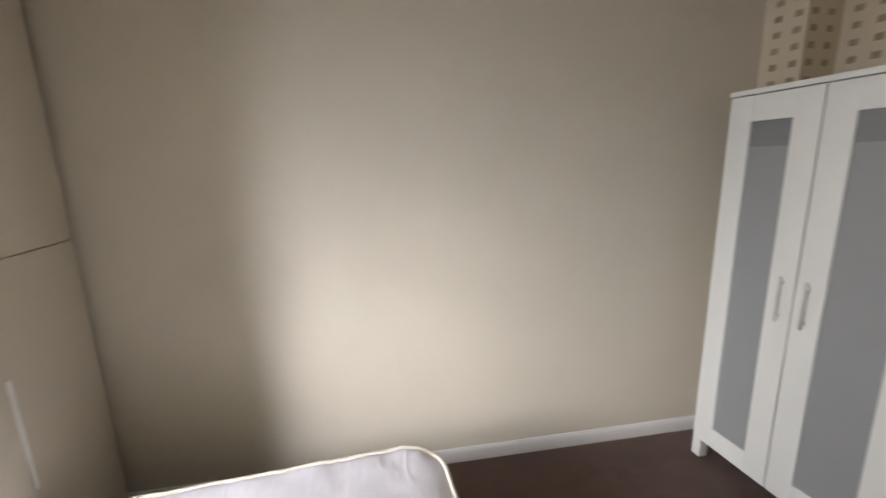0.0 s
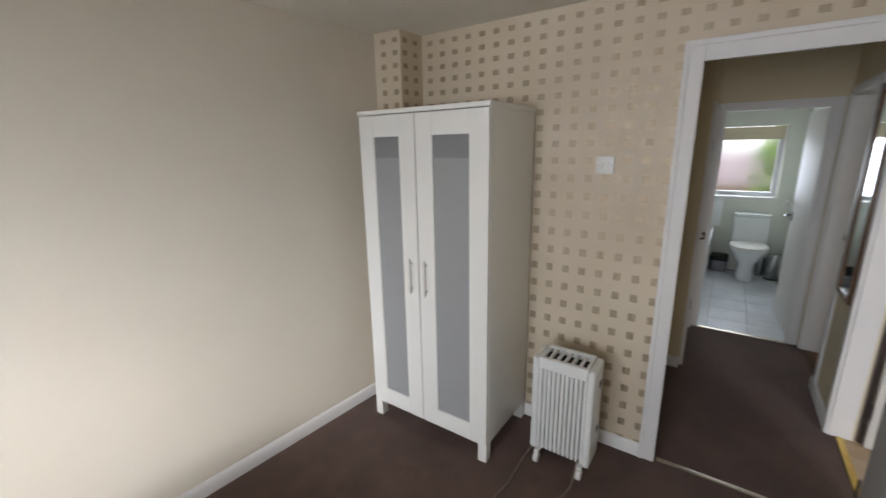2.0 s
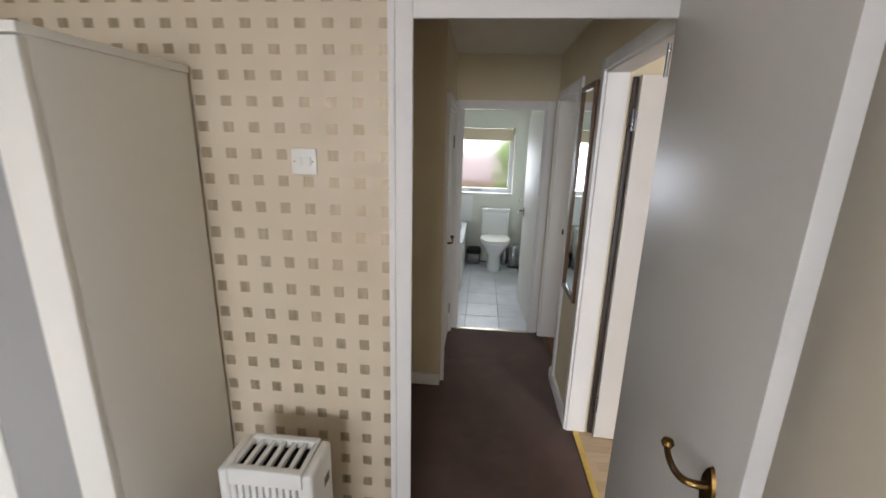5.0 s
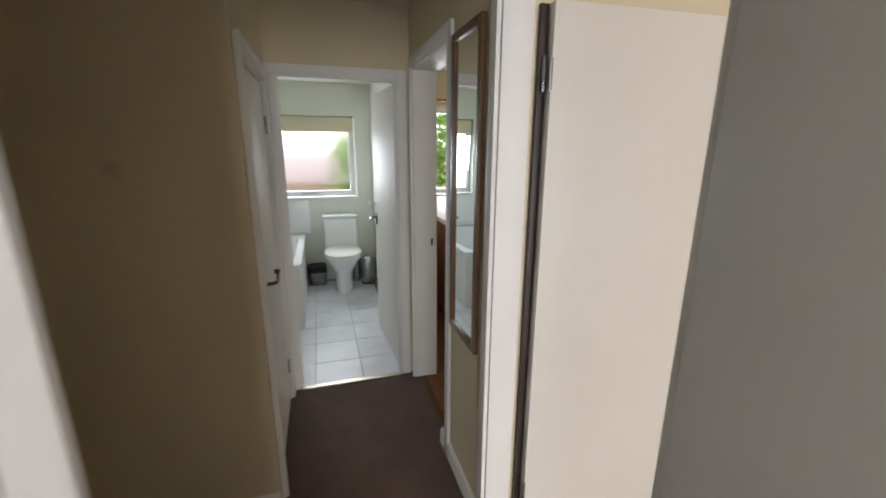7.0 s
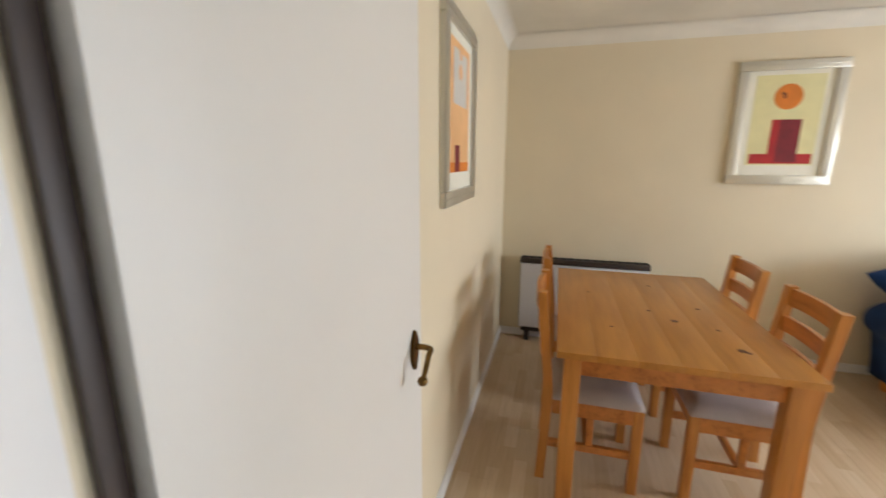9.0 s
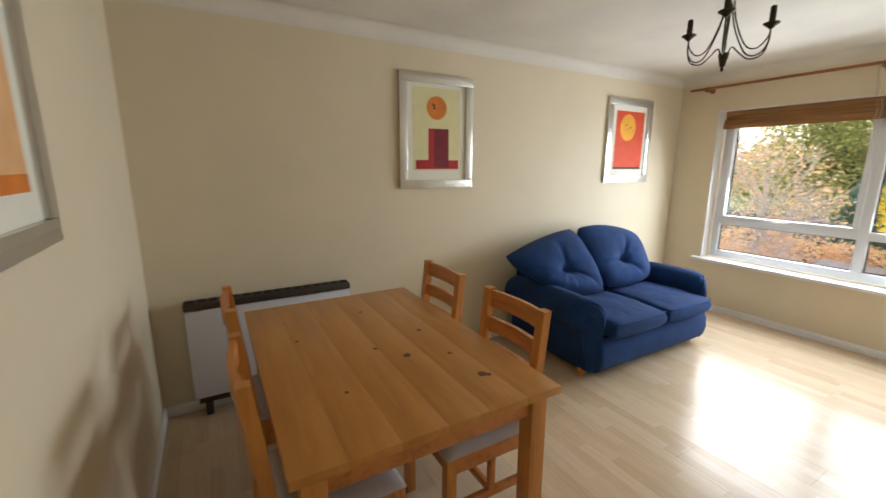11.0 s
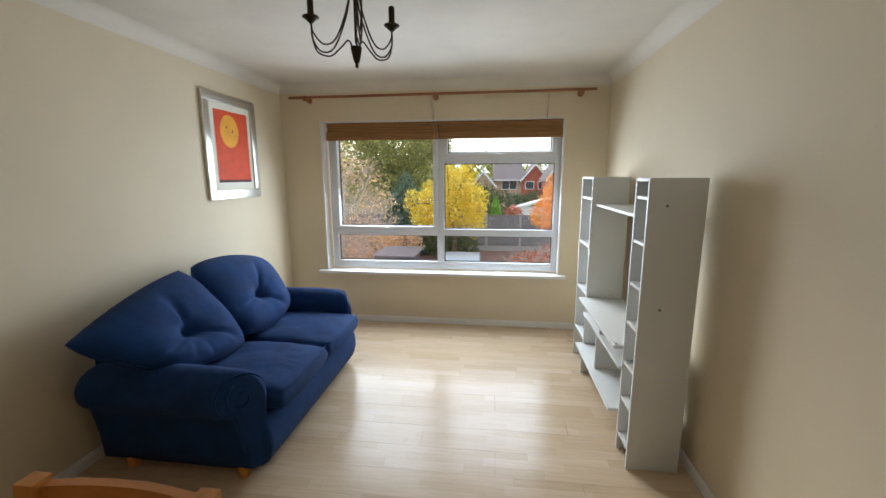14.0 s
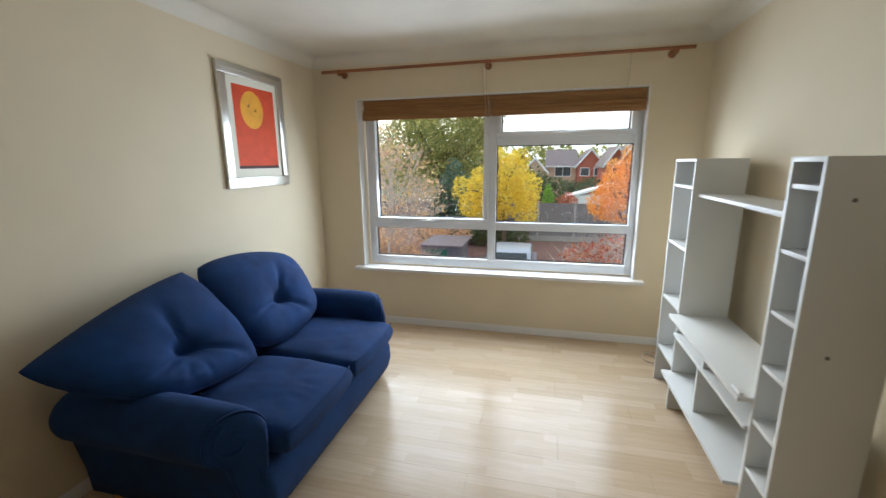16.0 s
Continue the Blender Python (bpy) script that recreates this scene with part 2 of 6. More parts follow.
def ticking():
    m = Mat("white_quilted_ticking", 0.7)
    m.colour(m.ramp(m.noise(5.0, 4), (0.3, srgb(192, 188, 192)), (0.7, srgb(210, 206, 210))))
    pucker = m.ramp(m.noise(3.6, 2, 0.5, (2.2, 0.8, 0.5)), (0.42, (0, 0, 0)), (0.5, (1, 1, 1)), (0.58, (0, 0, 0)))
    m.bump(m.math("ADD", pucker, m.math("MULTIPLY", m.noise(260.0, 2), 0.1)), 0.22, 0.006)
    return m.m


MATTRESS = ticking()
PIPING = fabric("cream_piping", srgb(214, 206, 190), srgb(230, 222, 206), 300.0)


def metal(name, col, rough, var=0.15):
    m = Mat(name, rough, 1.0)
    m.colour(m.ramp(m.noise(25.0, 3), (0.3, tuple(c * (1 - var) for c in col)), (0.7, col)))
    m.roughness(m.ramp(m.noise(40.0, 3), (0.3, (rough * 0.8,) * 3), (0.7, (min(1, rough * 1.3),) * 3)))
    return m.m


BRASS = metal("antique_brass", srgb(118, 90, 50), 0.36, 0.4)
CHROME = metal("brushed_chrome", srgb(206, 206, 208), 0.2)
SILVER = Mat("silver_leaf_frame", 0.3, 0.85).colour(srgb(206, 203, 194)).m
IRON = metal("bronzed_iron", srgb(72, 62, 46), 0.5, 0.3)
STRIP = metal("aluminium_threshold", srgb(214, 206, 188), 0.35)
YELLOW_BRASS = metal("bright_yellow_brass", srgb(226, 196, 112), 0.4, 0.12)
STEEL = metal("brushed_steel", srgb(150, 150, 152), 0.3)


def clear_glass():
    m = bpy.data.materials.new("window_glass")
    m.use_nodes = True
    n, l = m.node_tree.nodes, m.node_tree.links
    n.remove(n["Principled BSDF"])
    clear = n.new("ShaderNodeBsdfTransparent")
    clear.inputs[0].default_value = (0.96, 0.98, 0.97, 1)
    gloss = n.new("ShaderNodeBsdfGlossy")
    gloss.inputs["Roughness"].default_value = 0.02
    mixer = n.new("ShaderNodeMixShader")
    mixer.inputs[0].default_value = 0.06
    l.new(clear.outputs[0], mixer.inputs[1])
    l.new(gloss.outputs[0], mixer.inputs[2])
    l.new(mixer.outputs[0], n["Material Output"].inputs[0])
    return m


GLASS = clear_glass()


def frosted(name, rough, tint):
    m = Mat(name, rough)
    m.colour(tint)
    m.set("Transmission Weight", 1.0)
    m.set("IOR", 1.1)
    m.bump(m.noise(140.0, 2), 0.35, 0.002)
    return m.m


FROSTED = frosted("obscured_window_glass", 0.3, (0.97, 0.98, 0.98))
# panel grey darkened to paint in the dim compartment behind the frosting
PANEL_SHADE = painted("frosted_grey_panel_with_painted_shade", srgb(128, 128, 128), 0.42, 0.05, 200.0, 0.1)
GASKET = painted("black_window_gasket", srgb(58, 58, 60), 0.7, 0.1, 60.0, 0.05)
PANEL_GREY = painted("frosted_grey_panel", srgb(150, 150, 149), 0.42, 0.04, 200.0, 0.1)
MIRROR = Mat("mirror_glass", 0.01, 1.0).colour((0.9, 0.92, 0.91)).m
TILE = Mat("white_floor_tile", 0.34)
TILE.colour(TILE.mix(1.0, TILE.ramp(TILE.noise(5.0, 4), (0.3, srgb(206, 210, 214)), (0.7, srgb(226, 229, 232))), TILE.ramp(TILE.random(), (0, (0.95, 0.95, 0.95)), (1, (1.03, 1.03, 1.03))), "MULTIPLY"))
TILE.bump(TILE.noise(25.0, 3), 0.05, 0.001)
TILE = TILE.m
GROUT = painted("grey_grout", srgb(150, 150, 150), 0.9, 0.1, 200.0, 0.3)


def plain(name, col, rough=0.6, var=0.12, scale=14.0):
    m = Mat(name, rough)
    m.colour(m.ramp(m.noise(scale, 4), (0.3, tuple(c * (1 - var) for c in col)), (0.7, tuple(min(1, c * (1 + var)) for c in col))))
    return m.m


KNOT = plain("dark_pine_knot", srgb(96, 50, 22), 0.5, 0.3, 60.0)
MAT_BOARD = plain("ivory_mount_board", srgb(232, 228, 212), 0.8, 0.02)
PRINT_LIME = plain("pale_lime_print", srgb(222, 214, 162), 0.7, 0.04)
PRINT_ORANGE = plain("orange_print", srgb(214, 122, 34), 0.7, 0.12)
PRINT_RED = plain("crimson_print", srgb(176, 34, 34), 0.7, 0.15)
PRINT_MAROON = plain("maroon_print", srgb(122, 26, 34), 0.7, 0.2)
PRINT_FLAME = plain("flame_red_print", srgb(216, 74, 28), 0.7, 0.1)
PRINT_SUN = plain("yellow_sun_print", srgb(236, 168, 44), 0.7, 0.1)
PRINT_PEACH = plain("peach_print", srgb(228, 178, 124), 0.7, 0.06)
PRINT_DARK = plain("dark_print", srgb(70, 28, 22), 0.7, 0.1)
PRINT_GREY = plain("pale_grey_print", srgb(206, 202, 194), 0.7, 0.05)

# outdoors
BRICK = plain("red_brick_far", srgb(176, 92, 68), 0.85, 0.2, 3.0)
RENDER_TAN = plain("tan_cladding", srgb(206, 172, 146), 0.85, 0.12, 3.0)
ROOF_TILE = plain("grey_brown_roof_tiles", srgb(120, 108, 108), 0.85, 0.12, 6.0)
WHITE_TRIM = plain("white_bargeboard", srgb(232, 232, 232), 0.5, 0.03)
FENCE_WOOD = plain("weathered_grey_fence", srgb(116, 112, 112), 0.9, 0.15, 5.0)
CONCRETE = plain("concrete_post", srgb(158, 154, 150), 0.9, 0.1, 8.0)
DRIVE = plain("red_block_paving", srgb(112, 82, 74), 0.9, 0.2, 2.0)
LAWN = plain("lawn", srgb(84, 96, 50), 0.95, 0.25, 0.8)
CAR_PAINT = plain("silver_car_paint", srgb(150, 158, 168), 0.25, 0.03)
CAR_GLASS = plain("dark_car_glass", srgb(62, 74, 82), 0.08, 0.05)
TYRE = plain("black_tyre", srgb(30, 30, 30), 0.85, 0.1)
BARK = plain("grey_brown_bark", srgb(92, 78, 66), 0.95, 0.25, 12.0)
PALE_BARK = plain("pale_bark", srgb(196, 182, 172), 0.9, 0.2, 12.0)
TARP = plain("green_tarpaulin", srgb(46, 108, 84), 0.6, 0.15)


def leaves(name, a, b, c):
    m = Mat(name, 0.6)
    m.colour(m.ramp(m.island(), (0.0, a), (0.5, b), (1.0, c)))
    # thin leaves let some light through
    thin = m.n.new("ShaderNodeBsdfTranslucent")
    both = m.n.new("ShaderNodeMixShader")
    both.inputs[0].default_value = 0.35
    m.l.new(m.p.inputs["Base Color"].links[0].from_socket, thin.inputs[0])
    m.l.new(m.p.outputs[0], both.inputs[1])
    m.l.new(thin.outputs[0], both.inputs[2])
    m.l.new(both.outputs[0], m.n["Material Output"].inputs[0])
    return m.m


HANDLE_GREY = metal("satin_aluminium", srgb(222, 220, 216), 0.42, 0.08)
LEAF_YELLOW = leaves("yellow_autumn_leaves", srgb(220, 188, 34), srgb(246, 220, 62), srgb(253, 238, 116))
LEAF_ORANGE = leaves("orange_autumn_leaves", srgb(238, 146, 44), srgb(251, 178, 74), srgb(254, 204, 112))
LEAF_RED = leaves("rusty_red_leaves", srgb(150, 64, 46), srgb(196, 100, 76), srgb(206, 150, 96))
LEAF_OLIVE = leaves("olive_leaves", srgb(112, 124, 64), srgb(160, 162, 88), srgb(216, 204, 122))
LEAF_CONIFER = leaves("blue_green_needles", srgb(58, 84, 66), srgb(86, 114, 92), srgb(112, 140, 116))
LEAF_LIME = leaves("bright_green_needles", srgb(92, 140, 30), srgb(126, 178, 44), srgb(150, 196, 70))
LEAF_PINK = leaves("sparse_peach_leaves", srgb(222, 168, 132), srgb(234, 200, 170), srgb(240, 206, 130))
LEAF_GREEN = leaves("green_leaves", srgb(70, 104, 44), srgb(104, 142, 60), srgb(150, 178, 84))
LEAF_DARK = leaves("dark_hedge_leaves", srgb(44, 64, 36), srgb(70, 92, 52), srgb(96, 112, 66))

# ---- building helpers ----
def bm_box(bm, x0, x1, y0, y1, z0, z1, bevel=0.0, seg=2):
    r = bmesh.ops.create_cube(bm, size=1.0)
    vs = r["verts"]
    bmesh.ops.scale(bm, vec=(x1 - x0, y1 - y0, z1 - z0), verts=vs)
    bmesh.ops.translate(bm, vec=((x0 + x1) / 2, (y0 + y1) / 2, (z0 + z1) / 2), verts=vs)
    if bevel > 0:
        es = list({e for v in vs for e in v.link_edges})
        bmesh.ops.bevel(bm, geom=es, offset=bevel, segments=seg, profile=0.6, affect="EDGES")
    return bm


def box(x0, x1, y0, y1, z0, z1, bevel=0.0, seg=2):
    return bm_box(bmesh.new(), min(x0, x1), max(x0, x1), min(y0, y1), max(y0, y1), min(z0, z1), max(z0, z1), bevel, seg)


def boxes(*rows, bevel=0.0, seg=2):
    """One mesh of several boxes that form one piece."""
    bm = bmesh.new()
    for row in rows:
        one = box(*row, bevel=bevel, seg=seg)
        me = bpy.data.meshes.new("tmp")
        one.to_mesh(me)
        one.free()
        bm.from_mesh(me)
        bpy.data.meshes.remove(me)
    return bm


def lathe(profile, steps=24, centre=(0, 0, 0), axis="z"):
    """A turned solid: profile rows of (radius, height)."""
    bm = bmesh.new()
    rings = []
    for r, h in profile:
        ring = []
        for k in range(steps):
            a = 2 * math.pi * k / steps
            p = (r * math.cos(a), r * math.sin(a), h)
            if axis == "x":
                p = (p[2], p[0], p[1])
            elif axis == "y":
                p = (p[0], p[2], p[1])
            ring.append(bm.verts.new((p[0] + centre[0], p[1] + centre[1], p[2] + centre[2])))
        rings.append(ring)
    for a, b in zip(rings, rings[1:]):
        for k in range(steps):
            bm.faces.new((a[k], a[(k + 1) % steps], b[(k + 1) % steps], b[k]))
    bm.faces.new(rings[0][::-1])
    bm.faces.new(rings[-1])
    bmesh.ops.recalc_face_normals(bm, faces=bm.faces)
    return bm


def tube(points, radius, steps=8, taper=1.0):
    """A round bar along points."""
    bm = bmesh.new()
    pts = [Vector(p) for p in points]
    rings = []
    for i, p in enumerate(pts):
        d = (pts[min(i + 1, len(pts) - 1)] - pts[max(i - 1, 0)]).normalized()
        u = d.orthogonal().normalized() if i == 0 else (rings_u - d * rings_u.dot(d)).normalized()
        rings_u = u
        v = d.cross(u)
        r = radius * (1 + (taper - 1) * i / max(1, len(pts) - 1))
        rings.append([bm.verts.new(p + u * r * math.cos(2 * math.pi * k / steps) + v * r * math.sin(2 * math.pi * k / steps)) for k in range(steps)])
    for a, b in zip(rings, rings[1:]):
        for k in range(steps):
            bm.faces.new((a[k], a[(k + 1) % steps], b[(k + 1) % steps], b[k]))
    bm.faces.new(rings[0][::-1])
    bm.faces.new(rings[-1])
    bmesh.ops.recalc_face_normals(bm, faces=bm.faces)
    return bm


def curve_points(ctrl, n=24):
    """A smooth line through control points (Catmull-Rom)."""
    c = [Vector(p) for p in ctrl]
    c = [c[0] * 2 - c[1]] + c + [c[-1] * 2 - c[-2]]
    out = []
    per = max(2, n // (len(c) - 3))
    for i in range(1, len(c) - 2):
        for k in range(per):
            t = k / per
            a, b, d, e = c[i - 1], c[i], c[i + 1], c[i + 2]
            out.append(0.5 * ((2 * b) + (d - a) * t + (2 * a - 5 * b + 4 * d - e) * t * t + (3 * b - a - 3 * d + e) * t ** 3))
    out.append(c[-2])
    return out


def extrude_profile(pts, axis, lo, hi):
    """A prism: pts are 2D, in the two other axes' order, drawn along axis from lo to hi."""
    bm = bmesh.new()

    def at(p, w):
        return {"x": (w, p[0], p[1]), "y": (p[0], w, p[1]), "z": (p[0], p[1], w)}[axis]

    a = [bm.verts.new(at(p, lo)) for p in pts]
    b = [bm.verts.new(at(p, hi)) for p in pts]
    n = len(pts)
    for k in range(n):
        bm.faces.new((a[k], a[(k + 1) % n], b[(k + 1) % n], b[k]))
    bm.faces.new(a[::-1])
    bm.faces.new(b)
    bmesh.ops.recalc_face_normals(bm, faces=bm.faces)
    return bm


def mesh_of(name, bm, material, smooth=False):
    me = bpy.data.meshes.new(name)
    bm.to_mesh(me)
    bm.free()
    me.materials.append(material)
    if smooth:
        me.shade_smooth()
    else:
        me.shade_smooth()
        me.set_sharp_from_angle(angle=radians(38))
    return me


def part(name, bm, material, parent, label="", smooth=False):
    ob = new(name, mesh_of(name, bm, material, smooth))
    ob.parent = parent
    if parent is not None and parent.parent is None:
        ob.matrix_parent_inverse = parent.matrix_basis.inverted()
    if label:
        ob["label"] = label
    return ob


def thing(name, label, category, at=(0, 0, 0), group="", kind=""):
    """An empty at a thing's base. Parts are built in world places."""
    ob = new(name)
    ob.empty_display_size = 0.1
    ob.matrix_basis = Matrix.Translation(at)
    return tagged(ob, label, category, group, kind)


def solo(name, bm, material, label, category="", group="", kind="", smooth=False):
    ob = new(name, mesh_of(name, bm, material, smooth))
    return tagged(ob, label, category, group, kind)


def structure(name, bm, material, label):
    return solo(name, bm, material, label, kind="structure")

# ---- the large structure ----
def wall_x(name, x0, x1, y0, y1, z1, material, label, holes=()):
    """A wall between x0 and x1 thick, along y, with holes (y0, y1, z0, z1)."""
    rows, at = [], y0
    for a, b, c, d in sorted(holes):
        if a > at:
            rows.append((x0, x1, at, a, 0, z1))
        if c > 0:
            rows.append((x0, x1, a, b, 0, c))
        rows.append((x0, x1, a, b, d, z1))
        at = b
    if y1 > at:
        rows.append((x0, x1, at, y1, 0, z1))
    return structure(name, boxes(*rows), material, label)


def wall_y(name, y0, y1, x0, x1, z1, material, label, holes=()):
    rows, at = [], x0
    for a, b, c, d in sorted(holes):
        if a > at:
            rows.append((at, a, y0, y1, 0, z1))
        if c > 0:
            rows.append((a, b, y0, y1, 0, c))
        rows.append((a, b, y0, y1, d, z1))
        at = b
    if x1 > at:
        rows.append((at, x1, y0, y1, 0, z1))
    return structure(name, boxes(*rows), material, label)


H_BED, H_LIV, H_BATH = 2.25, 2.39, 2.13
BED_DOOR = (-0.36, 0.455, 0, 1.955)
LIV_DOOR = (2.49, 3.258, 0, 1.93)
KIT_DOOR = (3.735, 4.45, 0, 1.92)
BATH_DOOR = (-0.29, 0.375, 0, 1.865)


def cream_y(x):
    return 2.08 - 0.083 * (x - 2.06)


# bedroom
bm = extrude_profile([(-1.62, cream_y(-1.62)), (2.49, cream_y(2.49)), (2.49, 2.6), (-1.62, 2.6)], "z", 0, 2.4)
structure("wall_bedroom_north", bm, MAGNOLIA, "plain magnolia painted plaster wall")
wall_x("wall_bedroom_west", -1.87, -1.62, -0.41, 2.6, 2.4, MAGNOLIA, "magnolia painted outer wall with a window", [(0.05, 2.02, 0.9, 2.02)])
wall_x("wall_bedroom_east", 2.49, 2.503, -0.41, 2.1, 2.4, WALLPAPER, "cream wallpaper with rows of bronze squares", [BED_DOOR])
wall_x("wall_hall_west", 2.503, 2.516, -0.36, 1.6, 2.4, HALL_PAINT, "beige painted hall side of the bedroom wall", [BED_DOOR])
wall_y("wall_bedroom_south", -0.41, -0.402, -1.62, 2.486, 2.4, MAGNOLIA, "magnolia painted partition beside the open door")
structure("pipe_boxing", box(2.29, 2.49, 1.868, 2.12, 0, 2.4), WALLPAPER, "corner boxing papered with bronze squares")
structure("ceiling_bedroom", box(-1.62, 2.49, -0.402, 2.5, H_BED, H_BED + 0.1), CEILING, "off-white textured bedroom ceiling")
# hall
wall_x("wall_hall_recess", 3.615, 3.66, 0.415, 1.6, 2.4, HALL_MARKED, "shaded beige hall wall with a faint mark")
wall_y("wall_hall_north", 0.415, 0.465, 3.66, 4.52, 2.4, HALL_PAINT, "beige hall wall round the cupboard door", [(3.72, 4.43, 0, 1.82)])
wall_y("wall_hall_far", 1.5, 1.6, 2.516, 3.615, 2.4, HALL_PAINT, "plain beige hall end wall")
wall_y("wall_hall_south", -0.41, -0.36, 2.487, 4.52, 2.4, HALL_PAINT, "beige hall wall with two door openings", [LIV_DOOR, KIT_DOOR])
wall_x("wall_hall_east", 4.52, 4.56, -0.41, 0.465, 2.4, HALL_PAINT, "beige wall over the bathroom door", [BATH_DOOR])
structure("ceiling_hall", box(2.516, 4.52, -0.36, 1.5, 2.245, 2.35), CEILING, "off-white hall ceiling")
structure("cupboard_back", box(3.66, 4.52, 0.62, 0.66, 0, 2.4), HALL_PAINT, "plain back of the hall cupboard")
# living room
LIV_WIN = (-3.2, -0.855, 0.545, 2.03)
wall_x("wall_living_west", -1.87, -1.62, -3.86, -0.41, 2.5, LIVING_PAINT, "cream window wall", [LIV_WIN])
wall_y("wall_living_south", -3.86, -3.61, -1.62, 3.25, 2.5, LIVING_PAINT, "cream wall hung with framed prints")
wall_x("wall_living_east", 3.25, 3.30, -3.86, -0.41, 2.5, LIVING_PAINT, "cream wall behind the open door")
wall_y("wall_living_north", -0.46, -0.41, -1.62, 3.25, 2.5, LIVING_PAINT, "cream wall behind the shelf unit", [LIV_DOOR])
structure("ceiling_living", box(-1.62, 3.25, -3.61, -0.46, H_LIV, H_LIV + 0.1), CEILING, "off-white stippled ceiling with faint stains")


def cove(name, a, b, inward, z, label):
    """Coved cornice between two corners; inward is the way into the room."""
    a, b, n = Vector((*a, z)), Vector((*b, z)), Vector((*inward, 0))
    bm_ = bmesh.new()
    prof = [(0, 0)] + [(0.085 * (1 - math.sin(k * math.pi / 16)), -0.085 * (1 - math.cos(k * math.pi / 16))) for k in range(9)]
    ra = [bm_.verts.new(a + n * u + Vector((0, 0, v))) for u, v in prof]
    rb = [bm_.verts.new(b + n * u + Vector((0, 0, v))) for u, v in prof]
    for k in range(len(prof)):
        j = (k + 1) % len(prof)
        bm_.faces.new((ra[k], ra[j], rb[j], rb[k]))
    bm_.faces.new(ra)
    bm_.faces.new(rb[::-1])
    bmesh.ops.recalc_face_normals(bm_, faces=bm_.faces)
    return structure(name, bm_, CEILING, label)


cove("cornice_west", (-1.62, -3.61), (-1.62, -0.46), (1, 0), H_LIV - 0.002, "painted coved cornice")
cove("cornice_south", (-1.62, -3.61), (3.25, -3.61), (0, 1), H_LIV - 0.003, "painted coved cornice")
cove("cornice_north", (-1.62, -0.46), (3.25, -0.46), (0, -1), H_LIV - 0.003, "painted coved cornice")
cove("cornice_east", (3.25, -3.61), (3.25, -0.46), (-1, 0), H_LIV - 0.004, "painted coved cornice")
# bathroom
wall_x("wall_bathroom_west", 4.56, 4.60, -0.41, 1.2, 2.4, BATH_PAINT, "pale bathroom wall round the door", [BATH_DOOR])
wall_x("wall_bathroom_east", 6.72, 6.97, -0.41, 1.2, 2.4, BATH_PAINT, "pale bathroom window wall", [(-0.225, 0.9, 0.94, 1.80)])
wall_y("wall_bathroom_north", 1.1, 1.2, 4.6, 6.72, 2.4, BATH_PAINT, "pale bathroom wall along the bath")
wall_y("wall_bathroom_south", -0.435, -0.40, 4.6, 6.72, 2.4, BATH_PAINT, "pale bathroom wall behind the open door")
structure("ceiling_bathroom", box(4.6, 6.72, -0.40, 1.1, H_BATH, H_BATH + 0.1), CEILING, "white bathroom ceiling")
# kitchen
wall_y("wall_kitchen_north", -0.50, -0.412, 3.30, 6.72, 2.4, LIVING_PAINT, "cream kitchen wall with a door opening", [KIT_DOOR])
wall_x("wall_kitchen_east", 6.72, 6.97, -3.86, -0.41, 2.4, LIVING_PAINT, "cream kitchen window wall", [(-2.3, -1.08, 0.92, 1.93)])
wall_y("wall_kitchen_south", -3.86, -3.61, 3.30, 6.72, 2.4, LIVING_PAINT, "plain cream kitchen wall")
structure("wall_kitchen_west", box(3.301, 3.34, -3.61, -0.50, 0, 2.4), LIVING_PAINT, "plain cream kitchen partition")
structure("ceiling_kitchen", box(3.34, 6.72, -3.61, -0.46, 2.3, 2.4), CEILING, "off-white kitchen ceiling")
structure("roof_slab", box(-1.87, 6.97, -3.86, 2.6, 2.5, 2.6), CEILING, "flat roof slab over the rooms")

# floors
structure("floor_carpet_bedroom", box(-1.62, 2.505, -0.38, 2.5, -0.05, 0), CARPET, "dark brown cut pile bedroom carpet")
structure("floor_carpet_hall", box(2.505, 4.52, -0.41, 1.55, -0.05, 0), CARPET, "dark brown cut pile hall carpet")
structure("floor_slab", box(-1.87, 6.97, -3.86, 2.6, -0.3, -0.055), CONCRETE, "concrete floor slab under the rooms")
structure("floor_kitchen", box(3.34, 6.72, -3.61, -0.41, -0.05, -0.002), CHERRY, "dark wood effect kitchen floor")
laminate_floor = thing("floor_laminate", "glossy light oak laminate floor boards", "floor", kind="structure")
part("underlay", box(-1.62, 3.25, -3.61, -0.41, -0.05, -0.012), DARK_PLASTIC, laminate_floor)
tiled_floor = thing("floor_bathroom", "white ceramic bathroom floor tiles with grey joints", "floor", kind="structure")
part("grout", box(4.52, 6.72, -0.40, 1.1, -0.05, -0.003), GROUT, tiled_floor)

# skirtings


def skirting(name, a, b, inward, h, material=GLOSS, label="white painted skirting board", t=0.016):
    a, b = Vector((*a, 0)), Vector((*b, 0))
    n = Vector((*inward, 0)).normalized()
    prof = [(0, 0), (t, 0), (t, h - 0.018), (t * 0.75, h - 0.008), (t * 0.4, h), (0, h)]
    bm_ = bmesh.new()
    ra = [bm_.verts.new(a + n * u + Vector((0, 0, v))) for u, v in prof]
    rb = [bm_.verts.new(b + n * u + Vector((0, 0, v))) for u, v in prof]
    for k in range(len(prof)):
        j = (k + 1) % len(prof)
        bm_.faces.new((ra[k], ra[j], rb[j], rb[k]))
    bm_.faces.new(ra)
    bm_.faces.new(rb[::-1])
    bmesh.ops.recalc_face_normals(bm_, faces=bm_.faces)
    return structure(name, bm_, material, label)


